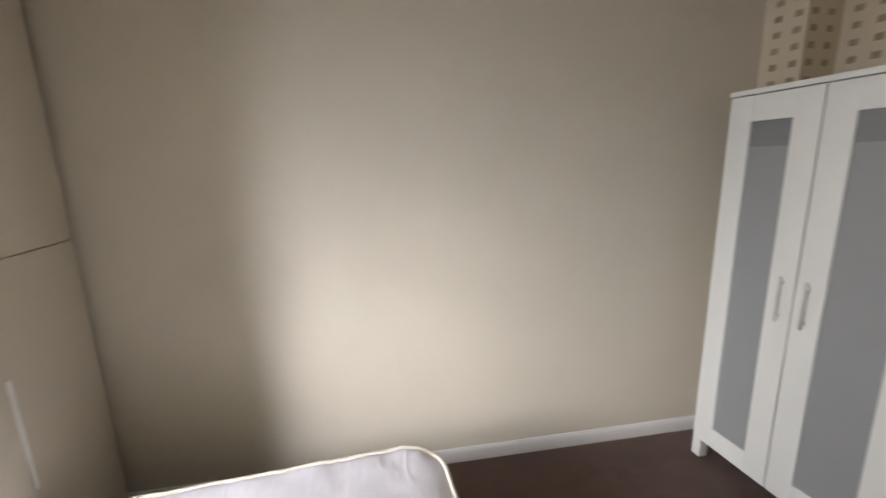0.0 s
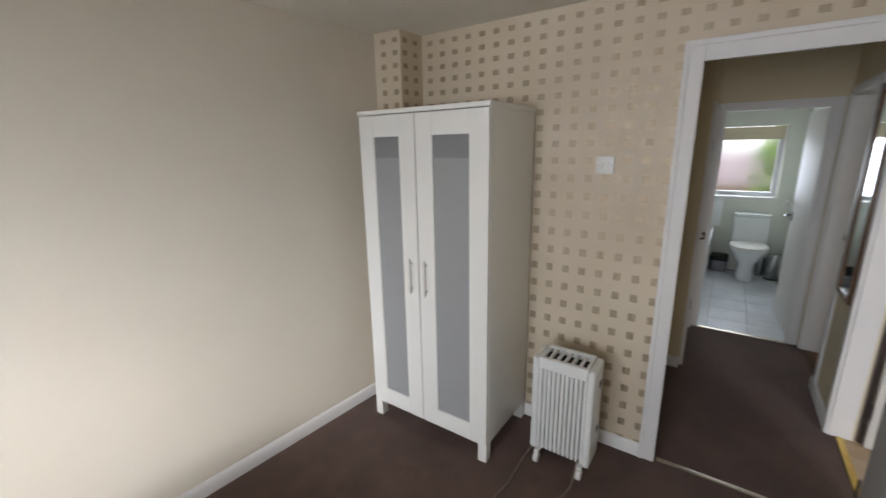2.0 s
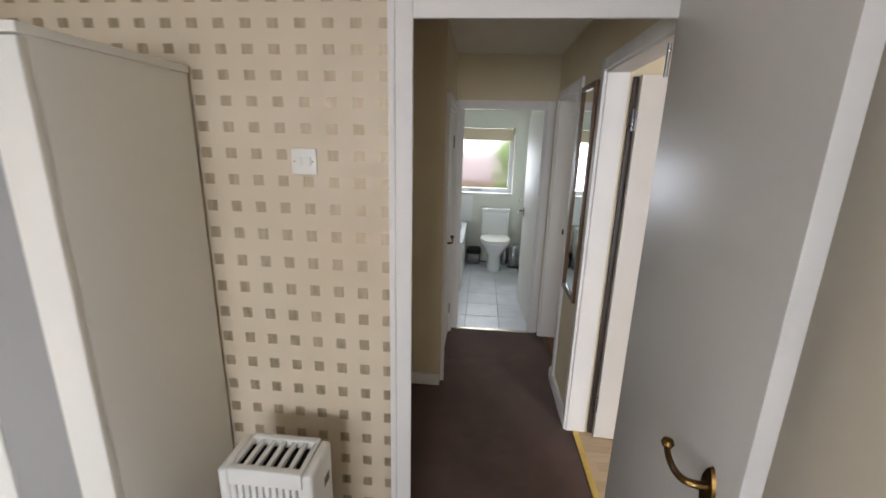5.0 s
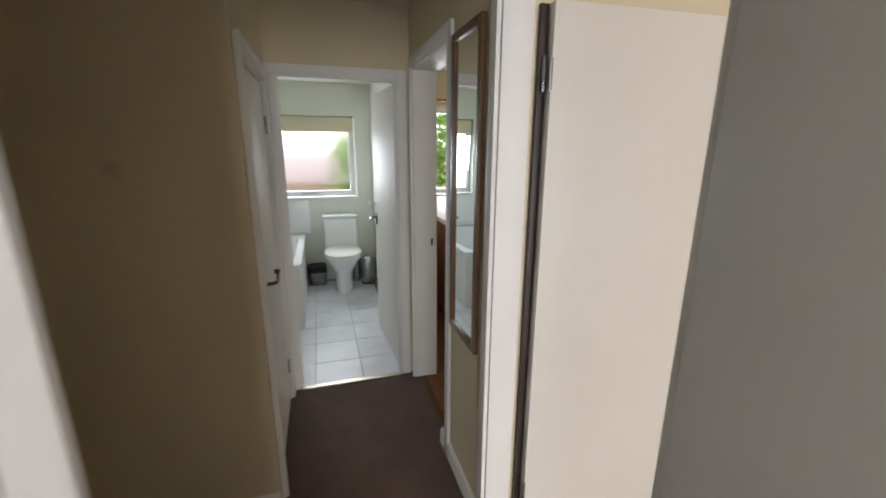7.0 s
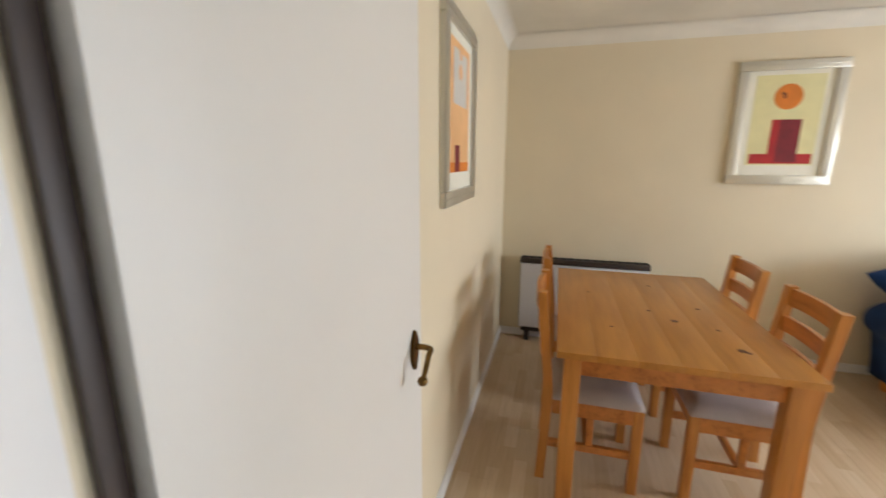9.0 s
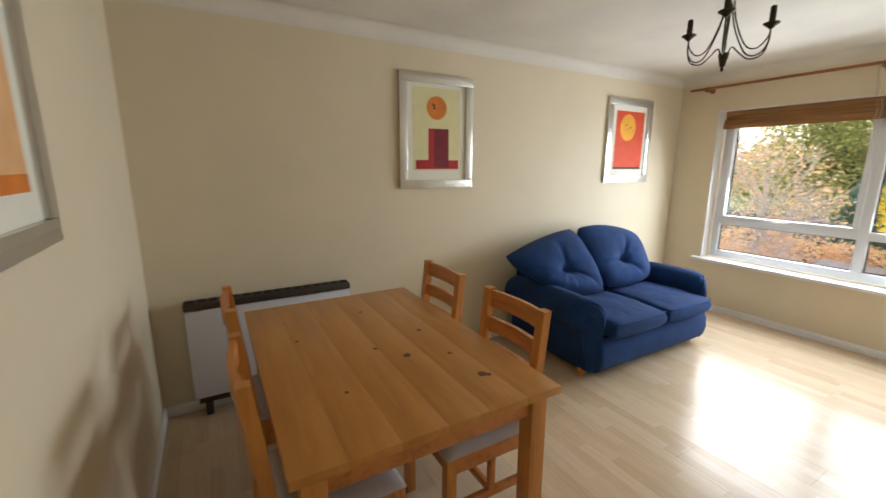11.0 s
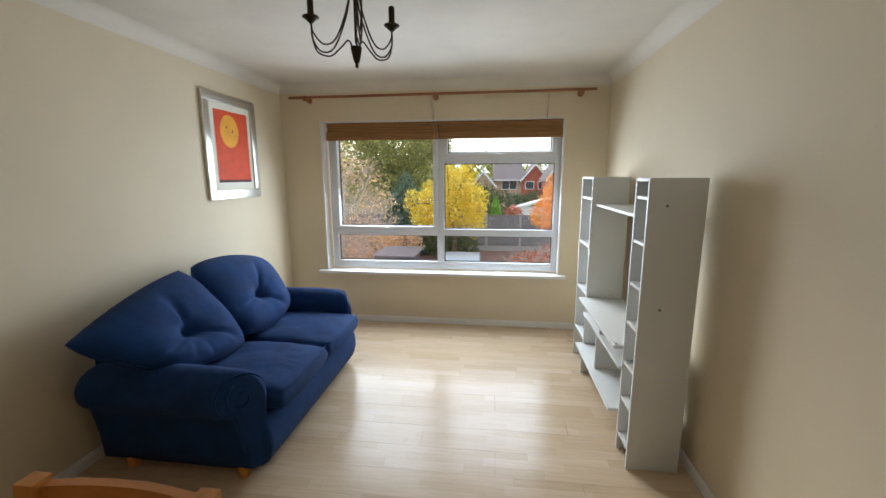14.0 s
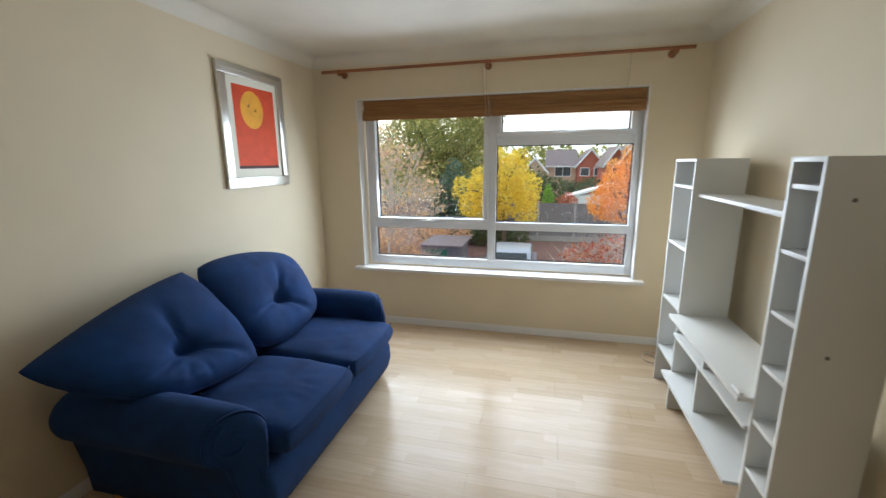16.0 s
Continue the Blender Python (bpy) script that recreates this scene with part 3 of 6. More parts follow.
skirting("baseboard", (-1.62, cream_y(-1.62)), (2.27, cream_y(2.27)), (-0.083, -1), 0.075)
skirting("baseboard", (2.49, 1.868), (2.49, 0.49), (-1, 0), 0.075)
skirting("baseboard", (-1.62, -0.402), (2.49, -0.402), (0, 1), 0.075)
skirting("baseboard", (3.615, 0.415), (3.615, 1.5), (-1, 0), 0.08)
skirting("baseboard", (3.315, -0.36), (3.81, -0.36), (0, 1), 0.085)
skirting("baseboard", (-1.62, -3.594), (-1.62, -0.476), (1, 0), 0.06)
skirting("baseboard", (-1.62, -3.61), (3.25, -3.61), (0, 1), 0.06)
skirting("baseboard", (3.25, -3.61), (3.25, -0.55), (-1, 0), 0.06)
skirting("baseboard", (-1.62, -0.46), (2.5, -0.46), (0, -1), 0.06)


# door linings and architraves
def door_frame(name, along, c0, c1, a, b, top, sides, label, stop=True, lap=0.004):
    """A door lining through a wall from c0 to c1, clear opening a to b; sides: faces with an architrave (place, way out)."""
    t = thing(name, label, "door frame", (0, 0, 0), kind="structure")
    jt = 0.012

    def put(nm, lo, hi, u0, u1, z0, z1, bev=0.003):
        if along == "y":
            return part(nm, box(lo, hi, u0, u1, z0, z1, bev), GLOSS, t)
        return part(nm, box(u0, u1, lo, hi, z0, z1, bev), GLOSS, t)

    put("jamb", c0, c1, a - 0.004, a + jt, 0, top)
    put("jamb", c0, c1, b - jt, b + 0.004, 0, top)
    put("head", c0, c1, a + jt, b - jt, top - jt, top + 0.004)
    mid = (c0 + c1) / 2
    if stop:
        put("door_stop", mid - 0.012, mid + 0.012, a + jt, a + jt + 0.01, 0, top - jt, 0.001)
        put("door_stop", mid - 0.012, mid + 0.012, b - jt - 0.01, b - jt, 0, top - jt, 0.001)
    for face, out, w, lo_w, hi_w in sides:
        f0, f1 = sorted((face, face + out * 0.016))
        g0, g1 = sorted((face, face + out * 0.024))
        if lo_w > 0:
            put("architrave", f0, f1, a - lo_w, a + 0.004, 0, top + w)
        put("architrave", f0, f1, b - lap, b + hi_w, 0, top + w)
        put("architrave", f0, f1, a + 0.004, b - lap, top - 0.5 * lap, top + w)
        # raised outer moulding
        if lo_w > 0.05:
            put("moulding", g0, g1, a - lo_w, a - lo_w + 0.022, 0, top + w, 0.004)
        if hi_w > 0.05 or lap > 0.01:
            put("moulding", g0, g1, b + hi_w - 0.022, b + hi_w, 0, top + w, 0.004)
        if max(lo_w, hi_w) > 0.05 or lap > 0.01:
            put("moulding", g0, g1, a - lo_w + 0.022, b + hi_w - 0.022, top + w - 0.022, top + w, 0.004)
    return t


door_frame("door_frame_bedroom", "y", 2.49, 2.518, *BED_DOOR[:2], 1.955, [(2.49, -1, 0.062, 0.0, 0.035)], "white gloss bedroom door frame with moulded architrave", False, 0.04)
door_frame("door_frame_living", "x", -0.46, -0.36, *LIV_DOOR[:2], 1.93, [(-0.36, 1, 0.05, 0.0, 0.045), (-0.46, -1, 0.055, 0.05, 0.012)], "white gloss living room door frame", False)
kitchen_frame = door_frame("door_frame_kitchen", "x", -0.504, -0.36, *KIT_DOOR[:2], 1.92, [(-0.36, 1, 0.05, 0.045, 0.02)], "white gloss kitchen door frame", False)
part("strike_plate", box(4.4355, 4.4385, -0.478, -0.466, 0.90, 0.945, 0.001), BLACK, kitchen_frame, "dark latch hole")
door_frame("door_frame_bathroom", "y", 4.52, 4.60, *BATH_DOOR[:2], 1.865, [(4.52, -1, 0.05, 0.05, 0.035)], "white gloss bathroom door frame")
door_frame("door_frame_cupboard", "x", 0.415, 0.465, 3.72, 4.43, 1.82, [(0.415, -1, 0.05, 0.06, 0.05)], "white gloss cupboard door frame")


# doors
def lever(parent, plate, face, reach, material=BRASS, scale=1.0, length=1.0, lift=1.0):
    """A lever handle: plate centre, outward normal, and the way in which the lever points."""
    p, n, r = Vector(plate), Vector(face).normalized(), Vector(reach).normalized()
    up = Vector((0, 0, 1))
    bm_ = bmesh.new()
    prof = []
    for k in range(24):
        a = 2 * math.pi * k / 24
        w = 0.021 + 0.005 * math.cos(2 * a)
        prof.append((w * math.cos(a), 0.058 * math.sin(a)))
    ra = [bm_.verts.new(p + r * u * scale + up * v * scale) for u, v in prof]
    rb = [bm_.verts.new(p + n * 0.007 + r * u * 0.9 * scale + up * v * 0.94 * scale) for u, v in prof]
    for k in range(24):
        j = (k + 1) % 24
        bm_.faces.new((ra[k], ra[j], rb[j], rb[k]))
    bm_.faces.new(ra[::-1])
    bm_.faces.new(rb)
    bmesh.ops.recalc_face_normals(bm_, faces=bm_.faces)
    h = part("handle_plate", bm_, material, parent, "antique brass lever handle plate")
    pts = curve_points([p + up * 0.012, p + up * 0.012 + n * 0.03, p + n * 0.05 + up * 0.012 + r * 0.015 * length, p + n * 0.052 + r * 0.06 * length + up * 0.006, p + n * 0.05 + r * 0.1 * length + up * 0.016 * lift, p + n * 0.046 + r * 0.118 * length + up * 0.03 * lift], 30)
    part("lever", tube(pts, 0.0085, 8, 0.75), material, h)
    part("scroll", lathe([(0.001, -0.012), (0.011, -0.008), (0.014, 0), (0.011, 0.008), (0.001, 0.012)], 12, tuple(p + n * 0.046 + r * 0.118 * length + up * 0.03 * lift)), material, h)
    return h


def leaf(name, hinge, tip, z1, thick, label, side, paint=DOOR_PAINT):
    """A flush door leaf standing open from its hinge to its tip; side +1: thickness to the left of the way hinge to tip."""
    h, t = Vector((*hinge, 0)), Vector((*tip, 0))
    d = (t - h).normalized()
    n = Vector((-d.y, d.x, 0)) * side
    w = (t - h).length
    bm_ = box(0, w, 0, thick, 0.008, z1, 0.003)
    m = Matrix((( d.x, n.x, 0, h.x), (d.y, n.y, 0, h.y), (0, 0, 1, 0), (0, 0, 0, 1)))
    bmesh.ops.transform(bm_, matrix=m, verts=bm_.verts)
    bmesh.ops.recalc_face_normals(bm_, faces=bm_.faces)
    e = thing(name, label, "door", (h.x, h.y, 0.008), kind="structure")
    part("door_leaf", bm_, paint, e)
    for z in (0.22, z1 - 0.2):
        part("hinge", tube([h + n * -0.006 - d * 0.006 + Vector((0, 0, z - 0.045)), h + n * -0.006 - d * 0.006 + Vector((0, 0, z + 0.045))], 0.006), STEEL, e)
    return e, d, n


bed_door, d, n = leaf("door_bedroom", (2.485, -0.325), (1.805, -0.282), 2.03, 0.036, "open white painted flush bedroom door with brass lever handles", 1, DOOR_GLOSS)
lever(bed_door, (1.89, -0.288, 0.925), (0.063, 1, 0), (1, -0.063, 0), BRASS, 1.0, 0.85, 0.8)
lever(bed_door, (1.89, -0.3235, 0.925), (-0.063, -1, 0), (1, -0.063, 0), BRASS, 0.9)
part("latch_plate", box(1.8015, 1.8055, -0.311, -0.291, 0.91, 0.95), STRIP, bed_door)
liv_door, d, n = leaf("door_living", (3.2, -0.500), (3.168, -1.243), 1.903, 0.036, "open white painted living room door with a brass lever handle", 1)
lever(liv_door, (3.1695, -1.185, 0.985), (-1, 0, 0), (0, 1, 0), BRASS, 1.0, 0.55, -1.6)
# added dark strip that stands for the shadow between jamb and leaf
part("draught_strip", box(3.232, 3.2455, -0.4985, -0.474, 0.01, 1.9, 0.001), DARK_PLASTIC, liv_door, "dark brown strip added as the shadow in the hinge gap")
part("bolt", boxes((3.222, 3.236, -0.494, -0.484, 1.66, 1.76), bevel=0.002), STEEL, liv_door)
bath_door, d, n = leaf("door_bathroom", (4.585, -0.285), (5.285, -0.235), 1.855, 0.034, "open white painted bathroom door with a metal handle", -1)
lever(bath_door, (5.215, -0.238, 0.95), (0, 1, 0), (-1, 0, 0), STEEL, 0.8)
part("door_hook", lathe([(0.008, 0), (0.008, 0.025), (0.022, 0.03), (0.026, 0.042), (0.018, 0.055), (0.002, 0.058)], 16, (5.262, -0.236, 1.065), "y"), PLASTIC, bath_door, "white plastic knob")
cup_door, d, n = leaf("door_cupboard", (4.415, 0.425), (3.735, 0.425), 1.80, 0.034, "closed white painted cupboard door with a brass lever handle", -1)
lever(cup_door, (3.80, 0.424, 0.93), (0, -1, 0), (1, 0, 0), BRASS)

# threshold strips
structure("threshold_bedroom", box(2.495, 2.52, -0.346, 0.405, 0, 0.006, 0.002), STRIP, "metal carpet threshold strip")
structure("threshold_living", box(2.505, 3.243, -0.425, -0.395, -0.011, 0.007, 0.002), YELLOW_BRASS, "yellow brass threshold strip between carpet and laminate")
structure("threshold_kitchen", box(3.75, 4.435, -0.425, -0.395, -0.002, 0.006, 0.002), BRASS, "brass threshold strip at the kitchen door")
structure("threshold_bathroom", box(4.488, 4.53, -0.277, 0.362, 0, 0.006, 0.002), STRIP, "metal strip between carpet and tiles")

# windows
living_window = thing("window_living", "white plastic four-light window with deep white sill", "window", (-1.74, -2.03, 0.545), kind="structure")


def bar(name, parent, y0, y1, z0, z1, x0=-1.775, x1=-1.70, bev=0.006):
    return part(name, box(x0, x1, y0, y1, z0, z1, bev), UPVC, parent)


WF = (-3.165, -0.862, 0.56, 2.0)
bar("window_frame", living_window, WF[0], WF[0] + 0.06, WF[2], WF[3])
bar("window_frame", living_window, WF[1] - 0.05, WF[1], WF[2], WF[3])
bar("window_frame", living_window, WF[0] + 0.06, WF[1] - 0.05, WF[2], WF[2] + 0.075)
bar("window_frame", living_window, WF[0] + 0.06, WF[1] - 0.05, WF[3] - 0.06, WF[3])
bar("mullion", living_window, -2.055, -1.985, WF[2] + 0.075, WF[3] - 0.06)
bar("transom", living_window, WF[0] + 0.06, -2.055, 0.905, 0.965)
bar("transom", living_window, -1.985, WF[1] - 0.05, 0.905, 0.975)
bar("transom", living_window, -1.985, WF[1] - 0.05, 1.625, 1.695)


def sash(y0, y1, z0, z1, w):
    s = part("sash", box(-1.765, -1.682, y0, y1, z0, z0 + w, 0.006), UPVC, living_window, "opening casement sash")
    part("sash_rail", box(-1.765, -1.682, y0, y1, z1 - w, z1, 0.006), UPVC, s)
    part("sash_stile", box(-1.765, -1.682, y0, y0 + w, z0 + w, z1 - w, 0.006), UPVC, s)
    part("sash_stile", box(-1.765, -1.682, y1 - w, y1, z0 + w, z1 - w, 0.006), UPVC, s)
    part("window_handle", boxes((-1.682, -1.668, (y0 + y1) / 2 - 0.02, (y0 + y1) / 2 + 0.02, z0 + 0.008, z0 + 0.032), (-1.668, -1.655, (y0 + y1) / 2 - 0.06, (y0 + y1) / 2 + 0.06, z0 + 0.012, z0 + 0.028), bevel=0.004), PLASTIC, s)
    return s


sash(-3.112, -2.05, 0.958, 1.945, 0.042)
sash(-1.99, -0.908, 1.688, 1.945, 0.042)
for k, (y0, y1, z0, z1) in enumerate([(-3.1, -2.06, 0.97, 1.93), (-1.98, -0.915, 0.98, 1.63), (-3.1, -2.06, 0.64, 0.90), (-1.98, -0.915, 0.64, 0.90), (-1.98, -0.915, 1.70, 1.93)]):
    pane = part("pane", box(-1.756, -1.752, y0, y1, z0, z1), GLASS, living_window, "clear window pane")
    pane.visible_shadow = False
    o0, o1, p0, p1 = ((-3.07, -2.092, 1.0, 1.903), (-1.985, -0.912, 0.975, 1.625), (-3.105, -2.055, 0.635, 0.905), (-1.985, -0.912, 0.635, 0.905), (-1.948, -0.95, 1.73, 1.903))[k]
    for a, b, c, d in ((o0, o1, p0, p0 + 0.008), (o0, o1, p1 - 0.008, p1), (o0, o0 + 0.008, p0 + 0.008, p1 - 0.008), (o1 - 0.008, o1, p0 + 0.008, p1 - 0.008)):
        part("gasket", box(-1.7515, -1.738, a, b, c, d), GASKET, pane)
part("window_sill", box(-1.70, -1.545, -3.275, -0.785, 0.518, 0.547, 0.006), GLOSS, living_window, "white painted window board")
part("window_reveal", boxes((-1.70, -1.612, -3.206, -3.196, 0.547, 2.03), (-1.70, -1.612, -0.861, -0.851, 0.547, 2.03), (-1.70, -1.612, -3.196, -0.861, 2.022, 2.034)), GLOSS, living_window)


def simple_window(name, x0, x1, y0, y1, z0, z1, pane_x, mat, mull, label, inside):
    w = thing(name, label, "window", ((x0 + x1) / 2, (y0 + y1) / 2, z0), kind="structure")
    f = 0.055
    part("window_frame", box(x0, x1, y0, y0 + f, z0, z1, 0.005), UPVC, w)
    part("window_frame", box(x0, x1, y1 - f, y1, z0, z1, 0.005), UPVC, w)
    part("window_frame", box(x0, x1, y0 + f, y1 - f, z0, z0 + f, 0.005), UPVC, w)
    part("window_frame", box(x0, x1, y0 + f, y1 - f, z1 - f, z1, 0.005), UPVC, w)
    ys = [y0 + f, *mull, y1 - f]
    for m in mull:
        part("mullion", box(x0, x1, m - 0.03, m + 0.03, z0 + f, z1 - f, 0.005), UPVC, w)
    for a, b in zip(ys, ys[1:]):
        pane = part("pane", box(pane_x - 0.002, pane_x + 0.002, a - 0.02, b + 0.02, z0 + f - 0.01, z1 - f + 0.01), mat, w)
        pane.visible_shadow = False
    lo, hi = sorted((inside, x0 if inside < x0 else x1))
    part("window_sill", box(lo, hi, y0 - 0.0, y1 + 0.0, z0 - 0.03, z0 - 0.001, 0.004), GLOSS, w)
    return w


simple_window("window_bedroom", -1.79, -1.72, 0.06, 2.01, 0.93, 2.01, -1.756, GLASS, [1.03], "white plastic bedroom window", -1.56)
bw = simple_window("window_bathroom", 6.80, 6.87, -0.215, 0.895, 0.955, 1.79, 6.856, FROSTED, [], "white bathroom window with obscured glass", 6.69)
part("blind_cassette", box(6.735, 6.79, -0.2, 0.88, 1.64, 1.79, 0.012), LIVING_PAINT, bw, "rolled cream roller blind")
part("stay", box(6.785, 6.80, 0.18, 0.36, 0.975, 0.985, 0.003), STEEL, bw)
simple_window("window_kitchen", 6.80, 6.87, -2.29, -1.09, 0.95, 1.92, 6.856, GLASS, [-1.7], "white kitchen window over the worktop", 6.68)

# ---- bedroom things ----
def wardrobe():
    x0, x1, y0, y1, h = 1.985, 2.475, 1.135, 1.915, 1.80
    w = thing("wardrobe", "white two-door wardrobe with frosted grey door panels", "wardrobe", (x0 + 0.25, (y0 + y1) / 2, 0))
    part("side_panel", box(x0 + 0.022, x1, y0, y0 + 0.018, 0.10, h - 0.022, 0.0015), FOIL_WHITE, w)
    part("side_panel", box(x0 + 0.022, x1, y1 - 0.018, y1, 0.10, h - 0.022, 0.0015), FOIL_WHITE, w)
    part("top_panel", box(x0 - 0.004, x1 + 0.002, y0 - 0.006, y1 + 0.006, h - 0.022, h, 0.003), FOIL_WHITE, w)
    part("bottom_panel", box(x0 + 0.03, x1, y0 + 0.018, y1 - 0.018, 0.10, 0.12), FOIL_WHITE, w)
    part("back_panel", box(x1 - 0.006, x1, y0 + 0.018, y1 - 0.018, 0.12, h - 0.022), FOIL_WHITE, w)
    for a, b in ((x0, y0), (x0, y1 - 0.05), (x1 - 0.05, y0), (x1 - 0.05, y1 - 0.05)):
        part("leg", box(a, a + 0.05, b, b + 0.05, 0, 0.10, 0.002), FOIL_WHITE, w)
    mid = 1.542
    for s, (a, b) in enumerate(((y0 + 0.001, mid - 0.003), (mid + 0.003, y1 - 0.001))):
        z0, z1, f = 0.10, h - 0.026, 0.1
        zt, zb = 0.105, 0.1
        dx0, dx1 = x0, x0 + 0.02
        dr = part("door", box(dx0, dx1, a, a + f, z0, z1, 0.002), FOIL_WHITE, w, "white framed door with a grey panel")
        part("stile", box(dx0, dx1, b - f, b, z0, z1, 0.002), FOIL_WHITE, dr)
        part("rail", box(dx0, dx1, a + f, b - f, z0, z0 + zb, 0.002), FOIL_WHITE, dr)
        part("rail", box(dx0, dx1, a + f, b - f, z1 - zt, z1, 0.002), FOIL_WHITE, dr)
        part("panel", box(dx0 + 0.008, dx0 + 0.013, a + f - 0.004, b - f + 0.004, z0 + zb - 0.004, z1 - zt + 0.004), PANEL_GREY, dr, "frosted grey panel")
        # thin darker sheet: shade above the inner shelf, put in as colour
        part("upper_panel", box(dx0 + 0.0075, dx0 + 0.0079, a + f, b - f, z1 - zt - 0.105, z1 - zt), PANEL_SHADE, dr, "painted shade of the compartment above the inner shelf")
        hy = b - 0.045 if s == 0 else a + 0.045
        part("handle", boxes((dx0 - 0.022, dx0 - 0.013, hy - 0.005, hy + 0.005, 0.86, 1.05), (dx0 - 0.013, dx0, hy - 0.005, hy + 0.005, 0.88, 0.89), (dx0 - 0.013, dx0, hy - 0.005, hy + 0.005, 1.02, 1.03), bevel=0.002), HANDLE_GREY, dr, "satin silver bar handle")
    return w


wardrobe()


def oil_heater():
    h = thing("oil_radiator", "white oil-filled column radiator on castors by the door", "heater", (2.25, 0.82, 0))
    x0, x1, y0, y1, z0, z1 = 2.16, 2.31, 0.675, 0.955, 0.07, 0.60
    cnt = 11
    for k in range(cnt):
        y = y0 + 0.03 + (y1 - y0 - 0.06) * k / (cnt - 1)
        part("fin", box(x0, x1, y - 0.0085, y + 0.0085, z0 + 0.01, z1 - 0.055, 0.006), HEATER_WHITE, h)
    part("core", box(x0 + 0.02, x1 - 0.02, y0 + 0.03, y1 - 0.03, z0 + 0.03, z1 - 0.08), BLACK, h)
    part("end_panel", box(x0 - 0.008, x1 + 0.008, y0 - 0.012, y0 + 0.022, z0, z1 - 0.006, 0.014, 3), HEATER_WHITE, h)
    part("end_panel", box(x0 - 0.008, x1 + 0.008, y1 - 0.022, y1 + 0.012, z0, z1 - 0.006, 0.014, 3), HEATER_WHITE, h)
    # top grille: rim, cross bars and dark slots
    part("grille_rim", boxes((x0 - 0.008, x0 + 0.018, y0 + 0.022, y1 - 0.022, z1 - 0.06, z1, ), (x1 - 0.018, x1 + 0.008, y0 + 0.022, y1 - 0.022, z1 - 0.06, z1), bevel=0.006), HEATER_WHITE, h)
    for k in range(7):
        y = y0 + 0.03 + (y1 - y0 - 0.06) * k / 6
        part("grille_bar", box(x0 + 0.016, x1 - 0.016, y - 0.008, y + 0.008, z1 - 0.02, z1 - 0.003, 0.004), HEATER_WHITE, h)
    part("slot", box(x0 + 0.016, x1 - 0.016, y0 + 0.024, y1 - 0.024, z1 - 0.055, z1 - 0.03), BLACK, h, "dark vent under the grille")
    for z in (0.22, 0.47):
        part("vent", boxes(*[(x0 + 0.085 + 0.0, x0 + 0.125, y0 - 0.0135, y0 - 0.011, z + 0.009 * j, z + 0.005 + 0.009 * j) for j in range(4)]), RUBBER, h)
    for y in (y0 + 0.03, y1 - 0.03):
        b = part("caster_bracket", box(x0 - 0.02, x1 + 0.02, y - 0.012, y + 0.012, 0.055, 0.072, 0.003), HEATER_WHITE, h)
        for x in (x0 - 0.012, x1 + 0.012):
            part("wheel", lathe([(0.008, -0.014), (0.024, -0.012), (0.027, -0.004), (0.027, 0.004), (0.024, 0.012), (0.008, 0.014)], 16, (x, y, 0.028), "y"), PLASTIC, b, "white plastic castor")
    return h


oil_heater()
solo("power_cable", tube(curve_points([(2.17, 0.72, 0.1), (2.08, 0.72, 0.006), (1.95, 0.74, 0.005), (1.80, 0.70, 0.005), (1.66, 0.60, 0.005), (1.5, 0.62, 0.005)], 40), 0.0045, 6), CABLE, "pale mains cable lying on the carpet", "cable")
solo("power_cable", tube(curve_points([(2.2, 0.95, 0.08), (2.12, 0.99, 0.006), (1.95, 0.98, 0.005), (1.80, 1.0, 0.005), (1.6, 1.02, 0.005)], 40), 0.004, 6), CABLE, "pale mains cable lying on the carpet", "cable")


def light_switch():
    s = thing("light_switch", "white plastic double light switch", "light switch", (2.488, 0.773, 1.515))
    part("plate", box(2.481, 2.49, 0.731, 0.815, 1.474, 1.558, 0.004), PLASTIC, s)
    for y in (0.757, 0.789):
        part("rocker", box(2.475, 2.479, y - 0.009, y + 0.009, 1.502, 1.53, 0.002), PLASTIC, s)
    for y in (0.742, 0.804):
        part("screw", lathe([(0.003, 0), (0.003, 0.0015)], 8, (2.4775, y, 1.516), "x"), STEEL, s)


light_switch()


def tall_cupboard():
    x0, x1, y0, y1 = -1.22, -0.755, 1.62, 2.275
    c = thing("tall_cupboard", "tall cream cupboard with upper and lower doors", "cupboard", (-0.92, 1.94, 0))
    part("carcass", box(x0, x1 - 0.018, y0, y1, 0, 2.2), FOIL_WHITE, c)
    for z0, z1 in ((0.06, 1.273), (1.279, 2.19)):
        dr = part("door", box(x1 - 0.018, x1, y0 + 0.002, y1 - 0.002, z0, z1, 0.002), MAGNOLIA, c)
        if z0 < 1:
            part("handle", tube([(x1 + 0.006, y0 + 0.2, 0.53), (x1 + 0.006, y0 + 0.2, 0.91)], 0.007), PLASTIC, dr, "long white bar handle")


tall_cupboard()


